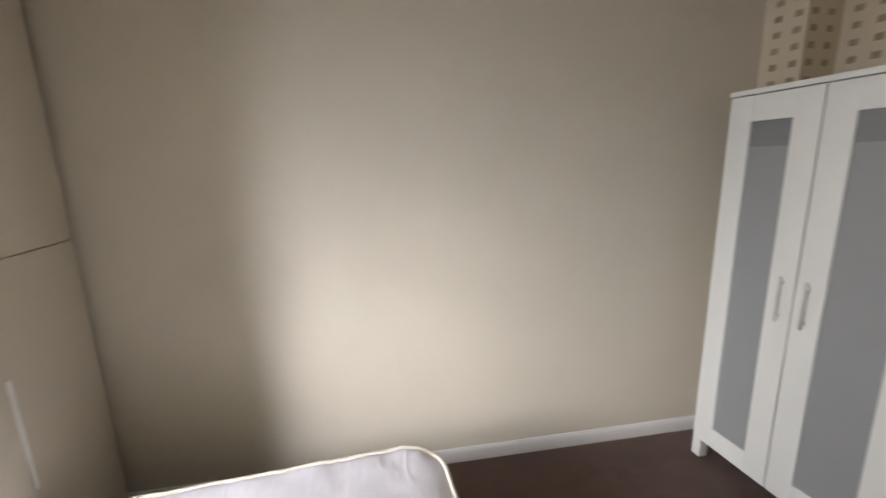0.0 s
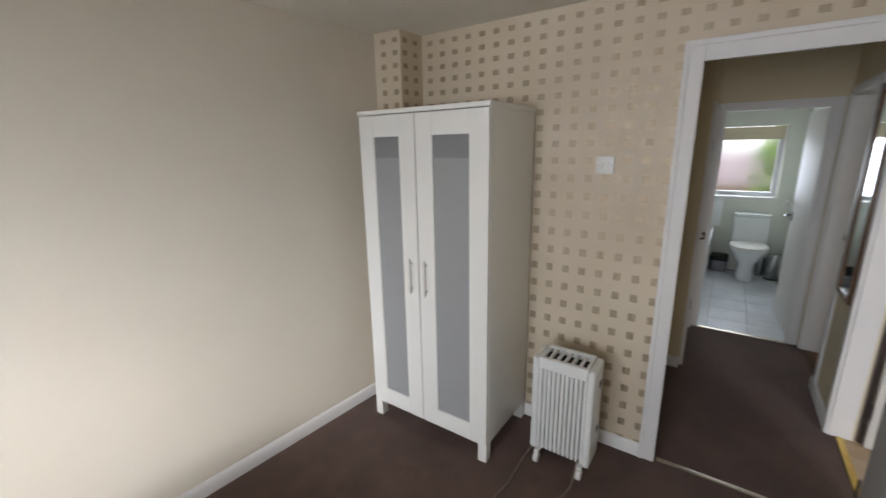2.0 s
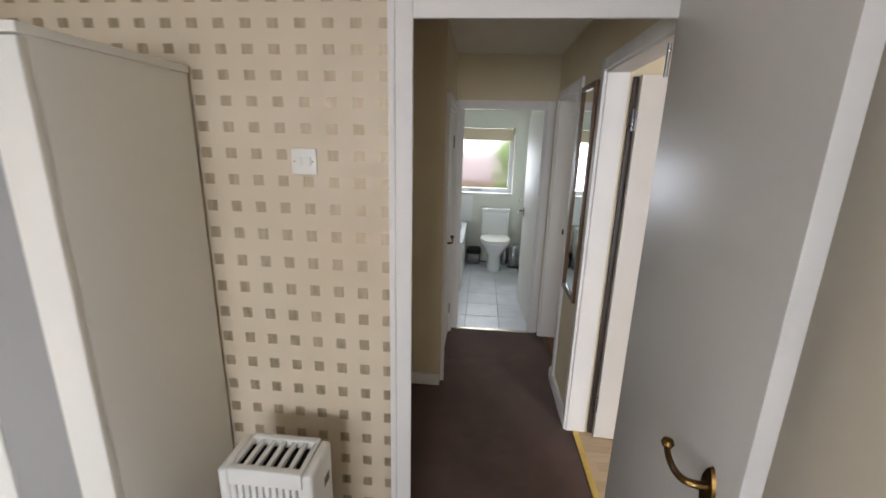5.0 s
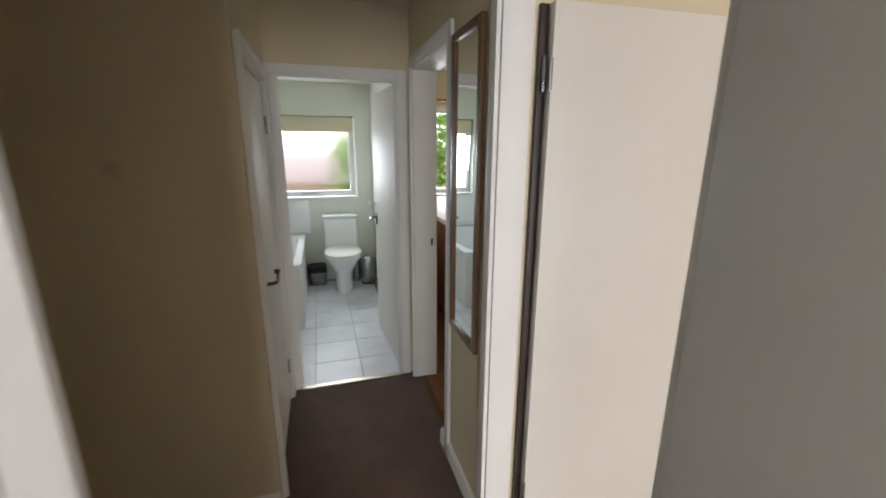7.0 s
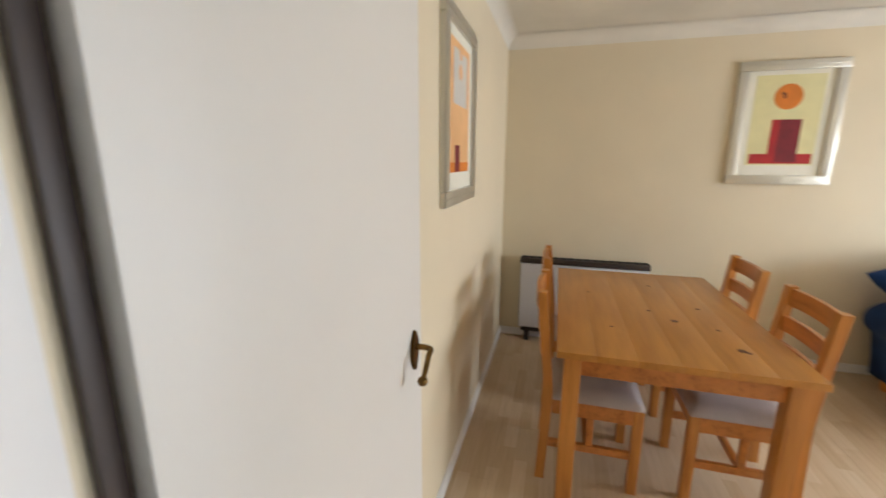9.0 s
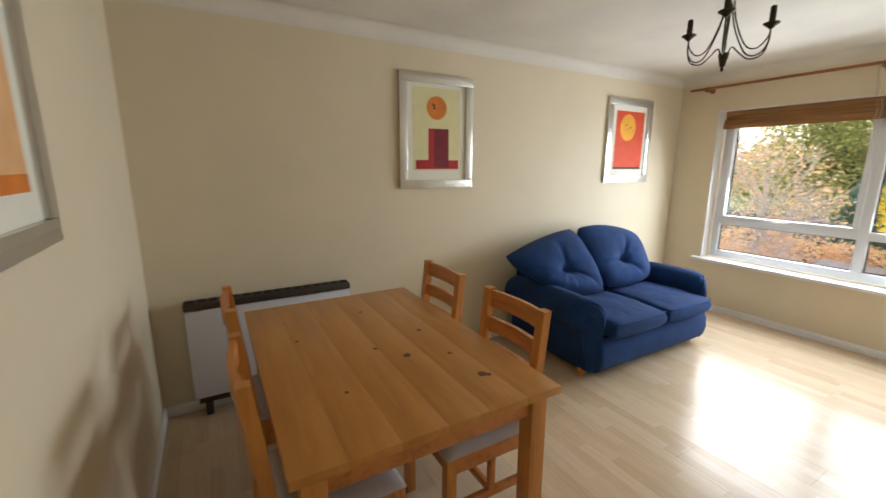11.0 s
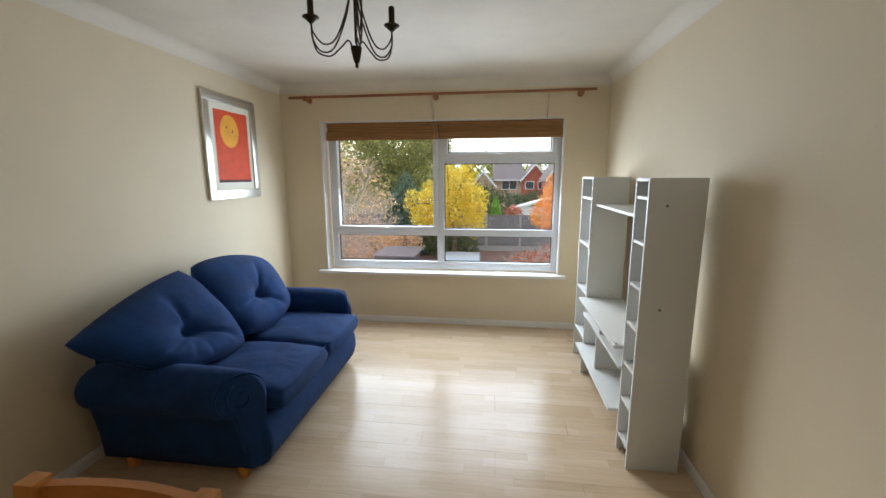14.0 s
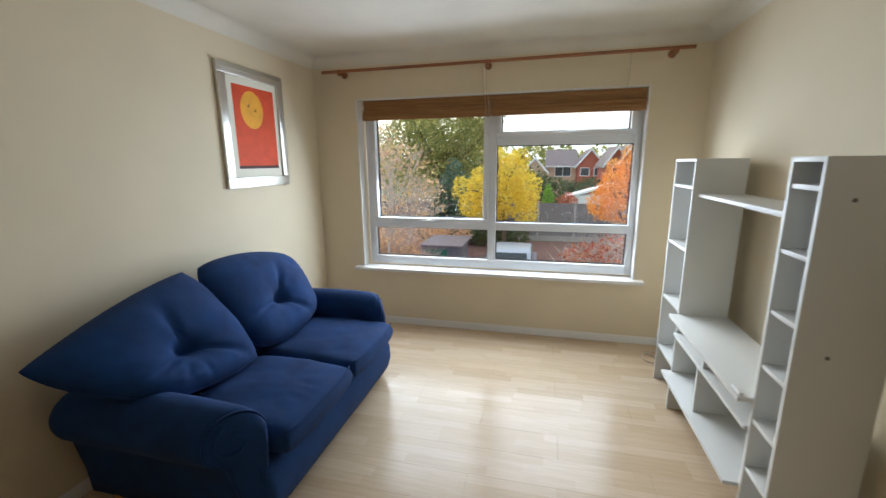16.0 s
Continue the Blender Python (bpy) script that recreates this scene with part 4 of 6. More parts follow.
def bed():
    b = thing("bed", "single bed with a bare white quilted mattress", "bed", (-0.4, 1.3, 0))
    x0, x1, y0, y1 = -1.35, 0.58, 0.96, 1.80
    part("divan_base", box(x0 + 0.02, x1 - 0.02, y0 + 0.02, y1 - 0.02, 0.06, 0.25, 0.02, 3), MATTRESS, b)
    for x in (x0 + 0.12, x1 - 0.12):
        for y in (y0 + 0.12, y1 - 0.12):
            part("caster", lathe([(0.02, 0), (0.03, 0.01), (0.03, 0.05), (0.02, 0.062)], 12, (x, y, 0)), DARK_PLASTIC, b)
    me = bmesh.new()
    nx, ny = 80, 40
    grid = {}
    for i in range(nx + 1):
        for j in range(ny + 1):
            u, v = i / nx * 2 - 1, j / ny * 2 - 1
            r = 0.16
            px, py = u * (x1 - x0) / 2, v * (y1 - y0) / 2
            hx, hy = (x1 - x0) / 2 - r, (y1 - y0) / 2 - r
            ox, oy = max(0, abs(px) - hx), max(0, abs(py) - hy)
            if ox > 0 and oy > 0:
                k = max(ox, oy) / math.hypot(ox, oy)
                px = math.copysign(hx + ox * k, px)
                py = math.copysign(hy + oy * k, py)
            edge = max(abs(u), abs(v))
            z = 0.452 - 0.02 * max(0, (edge - 0.9) / 0.1) ** 2
            cx, cy = (px / 0.19), (py / 0.19)
            z -= 0.008 * (math.cos(cx * math.pi) * math.cos(cy * math.pi)) ** 6
            z += 0.005 * noise.noise((px * 9, py * 5, 0.0)) + 0.003 * noise.noise((px * 30, py * 12, 3.0))
            grid[i, j] = me.verts.new((px + (x0 + x1) / 2, py + (y0 + y1) / 2, z))
    for i in range(nx):
        for j in range(ny):
            me.faces.new((grid[i, j], grid[i + 1, j], grid[i + 1, j + 1], grid[i, j + 1]))
    rim = [grid[i, 0] for i in range(nx)] + [grid[nx, j] for j in range(ny)] + [grid[i, ny] for i in range(nx, 0, -1)] + [grid[0, j] for j in range(ny, 0, -1)]
    low = [me.verts.new((v.co.x, v.co.y, 0.255)) for v in rim]
    for k in range(len(rim)):
        j = (k + 1) % len(rim)
        me.faces.new((rim[k], low[k], low[j], rim[j]))
    edge_pts = [tuple(v.co + Vector((0, 0, 0.004))) for v in rim]
    bmesh.ops.recalc_face_normals(me, faces=me.faces)
    mt = part("mattress", me, MATTRESS, b, "white quilted mattress with creases")
    part("piping", tube(edge_pts + edge_pts[:2], 0.008, 8), PIPING, mt, "cream edge piping", smooth=True)


bed()


# ---- hall things ----
def hall_mirror():
    m = thing("wall_mirror", "tall narrow wall mirror in a brown wooden frame", "mirror", (3.52, -0.36, 0.735))
    x0, x1, z0, z1, y = 3.36, 3.665, 0.735, 1.905, -0.358
    f = 0.03
    part("mirror_glass", box(x0 + f - 0.004, x1 - f + 0.004, y, y + 0.008, z0 + f - 0.004, z1 - f + 0.004), MIRROR, m, "clear mirror glass")
    part("frame_stile", box(x0, x0 + f, y, y + 0.018, z0, z1, 0.004), MIRROR_WOOD, m)
    part("frame_stile", box(x1 - f, x1, y, y + 0.018, z0, z1, 0.004), MIRROR_WOOD, m)
    part("frame_rail", box(x0 + f, x1 - f, y, y + 0.018, z0, z0 + f, 0.004), MIRROR_WOOD, m)
    part("frame_rail", box(x0 + f, x1 - f, y, y + 0.018, z1 - f, z1, 0.004), MIRROR_WOOD, m)


hall_mirror()


# ---- bathroom things ----
def loft(rings):
    bm_ = bmesh.new()
    vs = [[bm_.verts.new(p) for p in ring] for ring in rings]
    n_ = len(vs[0])
    for a, b in zip(vs, vs[1:]):
        for k in range(n_):
            bm_.faces.new((a[k], a[(k + 1) % n_], b[(k + 1) % n_], b[k]))
    bm_.faces.new(vs[0][::-1])
    bm_.faces.new(vs[-1])
    bmesh.ops.recalc_face_normals(bm_, faces=bm_.faces)
    return bm_


def oval(cx, cy, rx, ry, z, n_=28, power=2.4):
    out = []
    for k in range(n_):
        a = 2 * math.pi * k / n_
        c, s = math.cos(a), math.sin(a)
        out.append((cx + rx * math.copysign(abs(c) ** (2 / power), c), cy + ry * math.copysign(abs(s) ** (2 / power), s), z))
    return out


def toilet():
    cy = -0.015
    t = thing("toilet", "white ceramic close-coupled toilet with closed lid", "toilet", (6.4, cy, 0))
    part("pedestal", loft([oval(6.40, cy, 0.2, 0.10, 0.0), oval(6.40, cy, 0.19, 0.09, 0.06), oval(6.39, cy, 0.18, 0.085, 0.2), oval(6.36, cy, 0.22, 0.14, 0.3), oval(6.34, cy, 0.25, 0.18, 0.38), oval(6.34, cy, 0.25, 0.18, 0.395)]), CERAMIC, t, smooth=True)
    part("seat_lid", loft([oval(6.33, cy, 0.245, 0.185, 0.397), oval(6.33, cy, 0.25, 0.19, 0.41), oval(6.33, cy, 0.245, 0.185, 0.428), oval(6.33, cy, 0.2, 0.15, 0.434)]), PLASTIC, t, smooth=False)
    part("cistern", box(6.545, 6.71, cy - 0.175, cy + 0.175, 0.38, 0.735, 0.02, 3), CERAMIC, t)
    part("cistern_lid", box(6.535, 6.715, cy - 0.185, cy + 0.185, 0.736, 0.765, 0.01, 3), CERAMIC, t)
    part("flush_button", lathe([(0.022, 0), (0.022, 0.006), (0.018, 0.008)], 16, (6.62, cy, 0.765)), CHROME, t)


toilet()


def bathtub():
    x0, x1, y0, y1, h = 5.45, 6.715, 0.36, 1.095, 0.55
    b = thing("bathtub", "white bath with a plain side panel", "bathtub", (6.08, 0.73, 0))
    part("side_panel", box(x0 + 0.01, x1, y0 + 0.012, y0 + 0.028, 0, h - 0.04, 0.002), GLOSS, b)
    part("end_panel", box(x0 + 0.01, x0 + 0.026, y0 + 0.028, y1, 0, h - 0.04, 0.002), GLOSS, b)
    bm_ = bmesh.new()
    rows = [oval((x0 + x1) / 2, (y0 + y1) / 2, (x1 - x0) / 2, (y1 - y0) / 2, h - 0.04, 40, 30), oval((x0 + x1) / 2, (y0 + y1) / 2, (x1 - x0) / 2, (y1 - y0) / 2, h, 40, 30), oval((x0 + x1) / 2, (y0 + y1) / 2, (x1 - x0) / 2 - 0.06, (y1 - y0) / 2 - 0.06, h, 40, 6), oval((x0 + x1) / 2, (y0 + y1) / 2, (x1 - x0) / 2 - 0.1, (y1 - y0) / 2 - 0.09, h - 0.2, 40, 4), oval((x0 + x1) / 2, (y0 + y1) / 2, (x1 - x0) / 2 - 0.2, (y1 - y0) / 2 - 0.15, 0.16, 40, 3)]
    vs = [[bm_.verts.new(p) for p in r] for r in rows]
    for a, c in zip(vs, vs[1:]):
        for k in range(40):
            bm_.faces.new((a[k], a[(k + 1) % 40], c[(k + 1) % 40], c[k]))
    bm_.faces.new(vs[-1])
    bmesh.ops.recalc_face_normals(bm_, faces=bm_.faces)
    part("tub", bm_, CERAMIC, b)
    tp = part("tap", tube(curve_points([(6.66, 0.62, 0.55), (6.66, 0.62, 0.64), (6.6, 0.62, 0.66), (6.55, 0.62, 0.63)], 16), 0.014), CHROME, b, "chrome bath mixer tap")
    part("tap_handle", tube([(6.66, 0.54, 0.66), (6.66, 0.70, 0.66)], 0.018, 12), CHROME, tp)


bathtub()
solo("bath_splashback", box(6.708, 6.719, 0.30, 1.09, 0.56, 0.93, 0.002), CERAMIC, "white tiled splashback behind the bath taps", "splashback")
shower = thing("shower_set", "chrome shower rail with hand shower and hose", "shower", (6.1, 1.08, 1.0))
part("rail", tube([(6.1, 1.065, 1.15), (6.1, 1.065, 1.85)], 0.01), CHROME, shower)
for z in (1.17, 1.8):
    part("bracket", box(6.08, 6.12, 1.055, 1.1, z, z + 0.03, 0.004), CHROME, shower)
part("shower_head", lathe([(0.012, -0.05), (0.016, -0.01), (0.045, 0), (0.045, 0.012)], 16, (6.1, 0.99, 1.82)), CHROME, shower)
part("shower_arm", tube([(6.1, 1.06, 1.78), (6.1, 1.0, 1.80)], 0.012), CHROME, shower)
part("hose", tube(curve_points([(6.1, 1.03, 1.76), (6.03, 1.04, 1.4), (6.08, 1.05, 1.05), (6.16, 1.05, 1.02), (6.18, 1.06, 1.2)], 30), 0.008), CHROME, shower)


def bin_():
    b = thing("pedal_bin", "brushed steel pedal bin beside the toilet", "bin", (6.5, -0.29, 0))
    part("body", lathe([(0.075, 0.012), (0.08, 0.02), (0.08, 0.27)], 24, (6.5, -0.29, 0)), CHROME, b)
    part("lid", lathe([(0.083, 0.27), (0.083, 0.285), (0.06, 0.305), (0.01, 0.312)], 24, (6.5, -0.29, 0)), CHROME, b)
    part("base_ring", lathe([(0.083, 0), (0.083, 0.014)], 24, (6.5, -0.29, 0)), DARK_PLASTIC, b)
    part("pedal", box(6.395, 6.425, -0.305, -0.275, 0.006, 0.02, 0.004), DARK_PLASTIC, b)


bin_()
brush = thing("toilet_brush", "steel toilet brush holder beside the toilet", "toilet brush", (6.6, -0.17, 0))
part("holder", lathe([(0.045, 0), (0.05, 0.01), (0.05, 0.24), (0.04, 0.25)], 18, (6.6, -0.17, 0)), CHROME, brush)
part("stem", tube([(6.6, -0.17, 0.25), (6.6, -0.17, 0.37)], 0.009), CHROME, brush)
crate = thing("storage_basket", "dark woven storage basket under the window", "basket", (6.6, 0.25, 0))
part("body", loft([oval(6.62, 0.255, 0.085, 0.085, 0.0, 24, 6), oval(6.62, 0.255, 0.09, 0.095, 0.11, 24, 6), oval(6.62, 0.255, 0.09, 0.095, 0.14, 24, 6)]), STEEL, crate)
part("lid", loft([oval(6.62, 0.255, 0.094, 0.098, 0.141, 24, 6), oval(6.62, 0.255, 0.094, 0.098, 0.20, 24, 6), oval(6.62, 0.255, 0.07, 0.08, 0.215, 24, 6)]), BLACK, crate)
spot = thing("ceiling_spotlight", "small recessed bathroom ceiling light", "ceiling light", (5.6, 0.2, H_BATH))
part("rim", lathe([(0.045, -0.008), (0.05, 0.0)], 20, (5.6, 0.2, H_BATH)), CHROME, spot)
part("lamp_face", lathe([(0.03, -0.01), (0.03, -0.006)], 20, (5.6, 0.2, H_BATH)), BLACK, spot)

# ---- kitchen things ----
kc = thing("kitchen_cabinet", "brown wood kitchen base cabinet under the worktop", "cabinet", (5.6, -1.2, 0))
part("body", box(5.07, 6.70, -1.55, -0.80, 0.1, 0.88, 0.003), CHERRY, kc)
part("plinth", box(5.11, 6.70, -1.51, -0.84, 0, 0.1), DARK_PLASTIC, kc)
part("door", box(5.052, 5.068, -1.52, -0.83, 0.13, 0.86, 0.004), CHERRY, kc)
solo("worktop", box(5.03, 6.715, -1.58, -0.77, 0.882, 0.92, 0.006), GLOSS, "white kitchen worktop by the window", "worktop")
kp = thing("curtain_pole", "wooden curtain pole over the kitchen window", "curtain pole", (6.72, -1.7, 1.99))
part("pole", tube([(6.64, -2.4, 1.99), (6.64, -0.95, 1.99)], 0.014), OAK_TRIM, kp)
for y in (-2.35, -1.0):
    part("bracket", tube([(6.64, y, 1.975), (6.72, y, 1.975)], 0.01), OAK_TRIM, kp)

# ---- living room things ----
def dining_table():
    x0, x1, y0, y1, h = 1.885, 2.79, -3.14, -1.795, 0.742
    t = thing("dining_table", "honey pine dining table with dark knots", "table", ((x0 + x1) / 2, (y0 + y1) / 2, 0))
    top = part("tabletop", box(x0, x1, y0, y0 + 0.012, h - 0.028, h - 0.002, 0.003), PINE_Y, t, "planked pine top")
    w = (x1 - x0) / 6
    for k in range(6):
        part("board", box(x0 + w * k, x0 + w * (k + 1) - 0.0003, y0 + 0.006, y1, h - 0.028, h, 0.0006), PINE_Y, top)
    for a in (x0 + 0.03, x1 - 0.10):
        for b in (y0 + 0.03, y1 - 0.10):
            part("leg", box(a, a + 0.068, b, b + 0.068, 0, h - 0.0285, 0.006), PINE_Z, t)
    part("apron", box(x0 + 0.098, x1 - 0.10, y1 - 0.075, y1 - 0.053, h - 0.118, h - 0.0285, 0.002), PINE_H, t)
    part("apron", box(x0 + 0.098, x1 - 0.10, y0 + 0.053, y0 + 0.075, h - 0.118, h - 0.0285, 0.002), PINE_H, t)
    part("apron", box(x0 + 0.053, x0 + 0.075, y0 + 0.098, y1 - 0.10, h - 0.118, h - 0.0285, 0.002), PINE_H, t)
    part("apron", box(x1 - 0.075, x1 - 0.053, y0 + 0.098, y1 - 0.10, h - 0.118, h - 0.0285, 0.002), PINE_H, t)
    for px, py, r in ((2.079, -2.0, 0.013), (2.06, -1.985, 0.008), (2.257, -2.27, 0.012), (2.347, -2.388, 0.008), (2.101, -2.478, 0.009), (2.263, -2.836, 0.007), (2.097, -2.203, 0.007), (2.55, -2.12, 0.006), (2.62, -2.62, 0.007)):
        part("knot", lathe([(r * 1.4, h - 0.002), (r * 1.3, h + 0.0006), (0.001, h + 0.0008)], 12, (px, py, 0)), KNOT, top)
    return t


dining_table()


def slab_curve(y0, y1, xm, z0, z1, t, sag, n_=12):
    """A back slat bowed in x."""
    bm_ = bmesh.new()
    rows = []
    for k in range(n_ + 1):
        u = k / n_
        x = xm - sag * (1 - (2 * u - 1) ** 2)
        y = y0 + (y1 - y0) * u
        rows.append([bm_.verts.new(p) for p in ((x, y, z0), (x + t, y, z0), (x + t, y, z1), (x, y, z1))])
    for a, b in zip(rows, rows[1:]):
        for k in range(4):
            bm_.faces.new((a[k], a[(k + 1) % 4], b[(k + 1) % 4], b[k]))
    bm_.faces.new(rows[0][::-1])
    bm_.faces.new(rows[-1])
    bmesh.ops.recalc_face_normals(bm_, faces=bm_.faces)
    return bm_


def dining_chair():
    """Faces +x; back at x = 0, seat to x = 0.43; 0.42 wide in y."""
    c = thing("dining_chair", "honey pine dining chair with ladder back and grey padded seat", "chair", group="chairs round the table")
    hw = 0.205

    def back_leg(y):
        prof = [(-0.02, 0.0), (0.022, 0.0), (0.04, 0.42), (0.036, 0.5), (-0.012, 0.925), (-0.05, 0.925), (-0.006, 0.5), (-0.002, 0.42)]
        return extrude_profile(prof, "y", y, y + 0.042)

    for y in (-hw, hw - 0.042):
        part("back_leg", back_leg(y), PINE_Z, c)
    for y in (-hw + 0.005, hw - 0.045):
        part("front_leg", box(0.385, 0.427, y, y + 0.042, 0, 0.42, 0.004), PINE_Z, c)
    part("seat_rail", box(0.388, 0.41, -hw + 0.048, hw - 0.046, 0.345, 0.42, 0.002), PINE_H, c)
    part("seat_rail", box(0.005, 0.03, -hw + 0.043, hw - 0.043, 0.345, 0.42, 0.002), PINE_H, c)
    for y in (-hw + 0.012, hw - 0.034):
        part("seat_rail", box(0.04, 0.385, y, y + 0.022, 0.345, 0.42, 0.002), PINE_H, c)
        part("stretcher", box(0.03, 0.385, y, y + 0.022, 0.17, 0.205, 0.003), PINE_H, c)
    part("cross_stretcher", box(0.19, 0.215, -hw + 0.035, hw - 0.035, 0.172, 0.203, 0.003), PINE_H, c)
    part("seat_support", box(0.195, 0.225, -hw + 0.013, -hw + 0.033, 0.206, 0.344, 0.002), PINE_H, c)
    part("seat_support", box(0.195, 0.225, hw - 0.033, hw - 0.013, 0.206, 0.344, 0.002), PINE_H, c)
    for z0, z1 in ((0.835, 0.915), (0.715, 0.785), (0.6, 0.665)):
        xm = -0.004 + (0.5 - (z0 + z1) / 2) * 0.105
        part("back_slat", slab_curve(-hw + 0.042, hw - 0.042, xm - 0.001, z0, z1, 0.02, 0.018), PINE_H, c)
    # padded seat
    bm_ = bmesh.new()
    n_ = 18
    g = {}
    for i in range(n_ + 1):
        for j in range(n_ + 1):
            u, v = i / n_ * 2 - 1, j / n_ * 2 - 1
            e = (1 - abs(u) ** 6) * (1 - abs(v) ** 6)
            g[i, j] = bm_.verts.new((0.225 + u * 0.205, v * (hw - 0.002), 0.425 + 0.038 * e ** 0.5))
    for i in range(n_):
        for j in range(n_):
            bm_.faces.new((g[i, j], g[i + 1, j], g[i + 1, j + 1], g[i, j + 1]))
    rim = [g[i, 0] for i in range(n_)] + [g[n_, j] for j in range(n_)] + [g[i, n_] for i in range(n_, 0, -1)] + [g[0, j] for j in range(n_, 0, -1)]
    bm_.faces.new([bm_.verts.new((v.co.x, v.co.y, 0.421)) for v in rim])
    low = list(bm_.faces)[-1].verts[:]
    for k in range(len(rim)):
        j = (k + 1) % len(rim)
        bm_.faces.new((rim[k], low[k], low[j], rim[j]))
    bmesh.ops.recalc_face_normals(bm_, faces=bm_.faces)
    part("seat_pad", bm_, SEAT_FABRIC, c, "grey padded seat", smooth=True)
    return c


chair = dining_chair()
chair.matrix_basis = pose(1.795, -2.205, 0)
copy_thing(chair, pose(1.795, -2.835, 0))
copy_thing(chair, pose(2.83, -2.175, 0, 0, 0, 180))
copy_thing(chair, pose(2.83, -2.815, 0, 0, 0, 180))


# sofa
def cushion(corners, thick, puff, back_puff, tuft=None, round_=0.0, bow=0.02, seed=0.0, n_=48, square=7.0, wrinkles=()):
    """A stuffed cushion between four corners (inner bottom, outer bottom, outer top, inner top), plump towards the room.
    tuft: (u, v, depth) of a button; wrinkles: short pulled creases (u, v, angle, length, depth)."""
    c = [Vector(p) for p in corners]
    n = (c[1] - c[0]).cross(c[3] - c[0]).normalized()
    if n.y + n.z < 0:
        n = -n
    size = ((c[1] - c[0]).length + (c[3] - c[0]).length) / 2

    def flat(u, v):
        # corners drawn in a little, edges bowed out
        k = round_ * (u * v) ** 2
        uu, vv = u * (1 - k) * (1 + bow * (1 - v * v)), v * (1 - k) * (1 + bow * (1 - u * u))
        s, t = 0.5 + 0.5 * uu, 0.5 + 0.5 * vv
        return c[0].lerp(c[1], s).lerp(c[3].lerp(c[2], s), t)

    def front(u, v):
        z = 0.0
        if tuft:
            du, dv = (u - tuft[0]) * size / 2, (v - tuft[1]) * size / 2
            d, a = math.hypot(du, dv), math.atan2(dv, du)
            z -= tuft[2] * (math.exp(-(d / 0.045) ** 2) + 0.65 * math.exp(-(d / 0.13) ** 2))
            z -= tuft[2] * 0.5 * math.exp(-(d / 0.2) ** 2) * (1 - math.exp(-(d / 0.04) ** 2)) * max(0, math.cos(a * 3 + seed)) ** 14
        for wu, wv, ang, length, depth in wrinkles:
            du, dv = (u - wu) * size / 2, (v - wv) * size / 2
            p, q = du * math.cos(ang) + dv * math.sin(ang), -du * math.sin(ang) + dv * math.cos(ang)
            z -= depth * math.exp(-(q / 0.012) ** 2) * math.exp(-(p / length) ** 2)
        z += 0.008 * noise.noise((u * 2.0 + seed, v * 2.0, seed)) + 0.002 * noise.noise((u * 7 + seed, v * 6, seed))
        return z

    bm_ = bmesh.new()
    for s in (1, -1):
        g = {}
        for i in range(n_ + 1):
            for j in range(n_ + 1):
                u, v = i / n_ * 2 - 1, j / n_ * 2 - 1
                u, v = math.sin(u * math.pi / 2) * 0.7 + u * 0.3, math.sin(v * math.pi / 2) * 0.7 + v * 0.3
                e = max(0.0, 1 - abs(u) ** square) * max(0.0, 1 - abs(v) ** square)
                soft = max(0.0, 1 - u * u) * max(0.0, 1 - v * v)
                z = thick * e ** 0.45 + (puff if s > 0 else back_puff) * soft ** 0.6
                if s > 0:
                    z += front(u, v) * min(1.0, e * 3)
                g[i, j] = bm_.verts.new(flat(u, v) + n * z * s)
        for i in range(n_):
            for j in range(n_):
                f = (g[i, j], g[i + 1, j], g[i + 1, j + 1], g[i, j + 1])
                bm_.faces.new(f if s > 0 else f[::-1])
    bmesh.ops.remove_doubles(bm_, verts=bm_.verts, dist=0.0015)
    bmesh.ops.recalc_face_normals(bm_, faces=bm_.faces)
    seam = [flat(u, v) for u, v in [(-1 + k / 12, -1) for k in range(24)] + [(1, -1 + k / 12) for k in range(24)] + [(1 - k / 12, 1) for k in range(24)] + [(-1, 1 - k / 12) for k in range(25)]]
    return bm_, seam


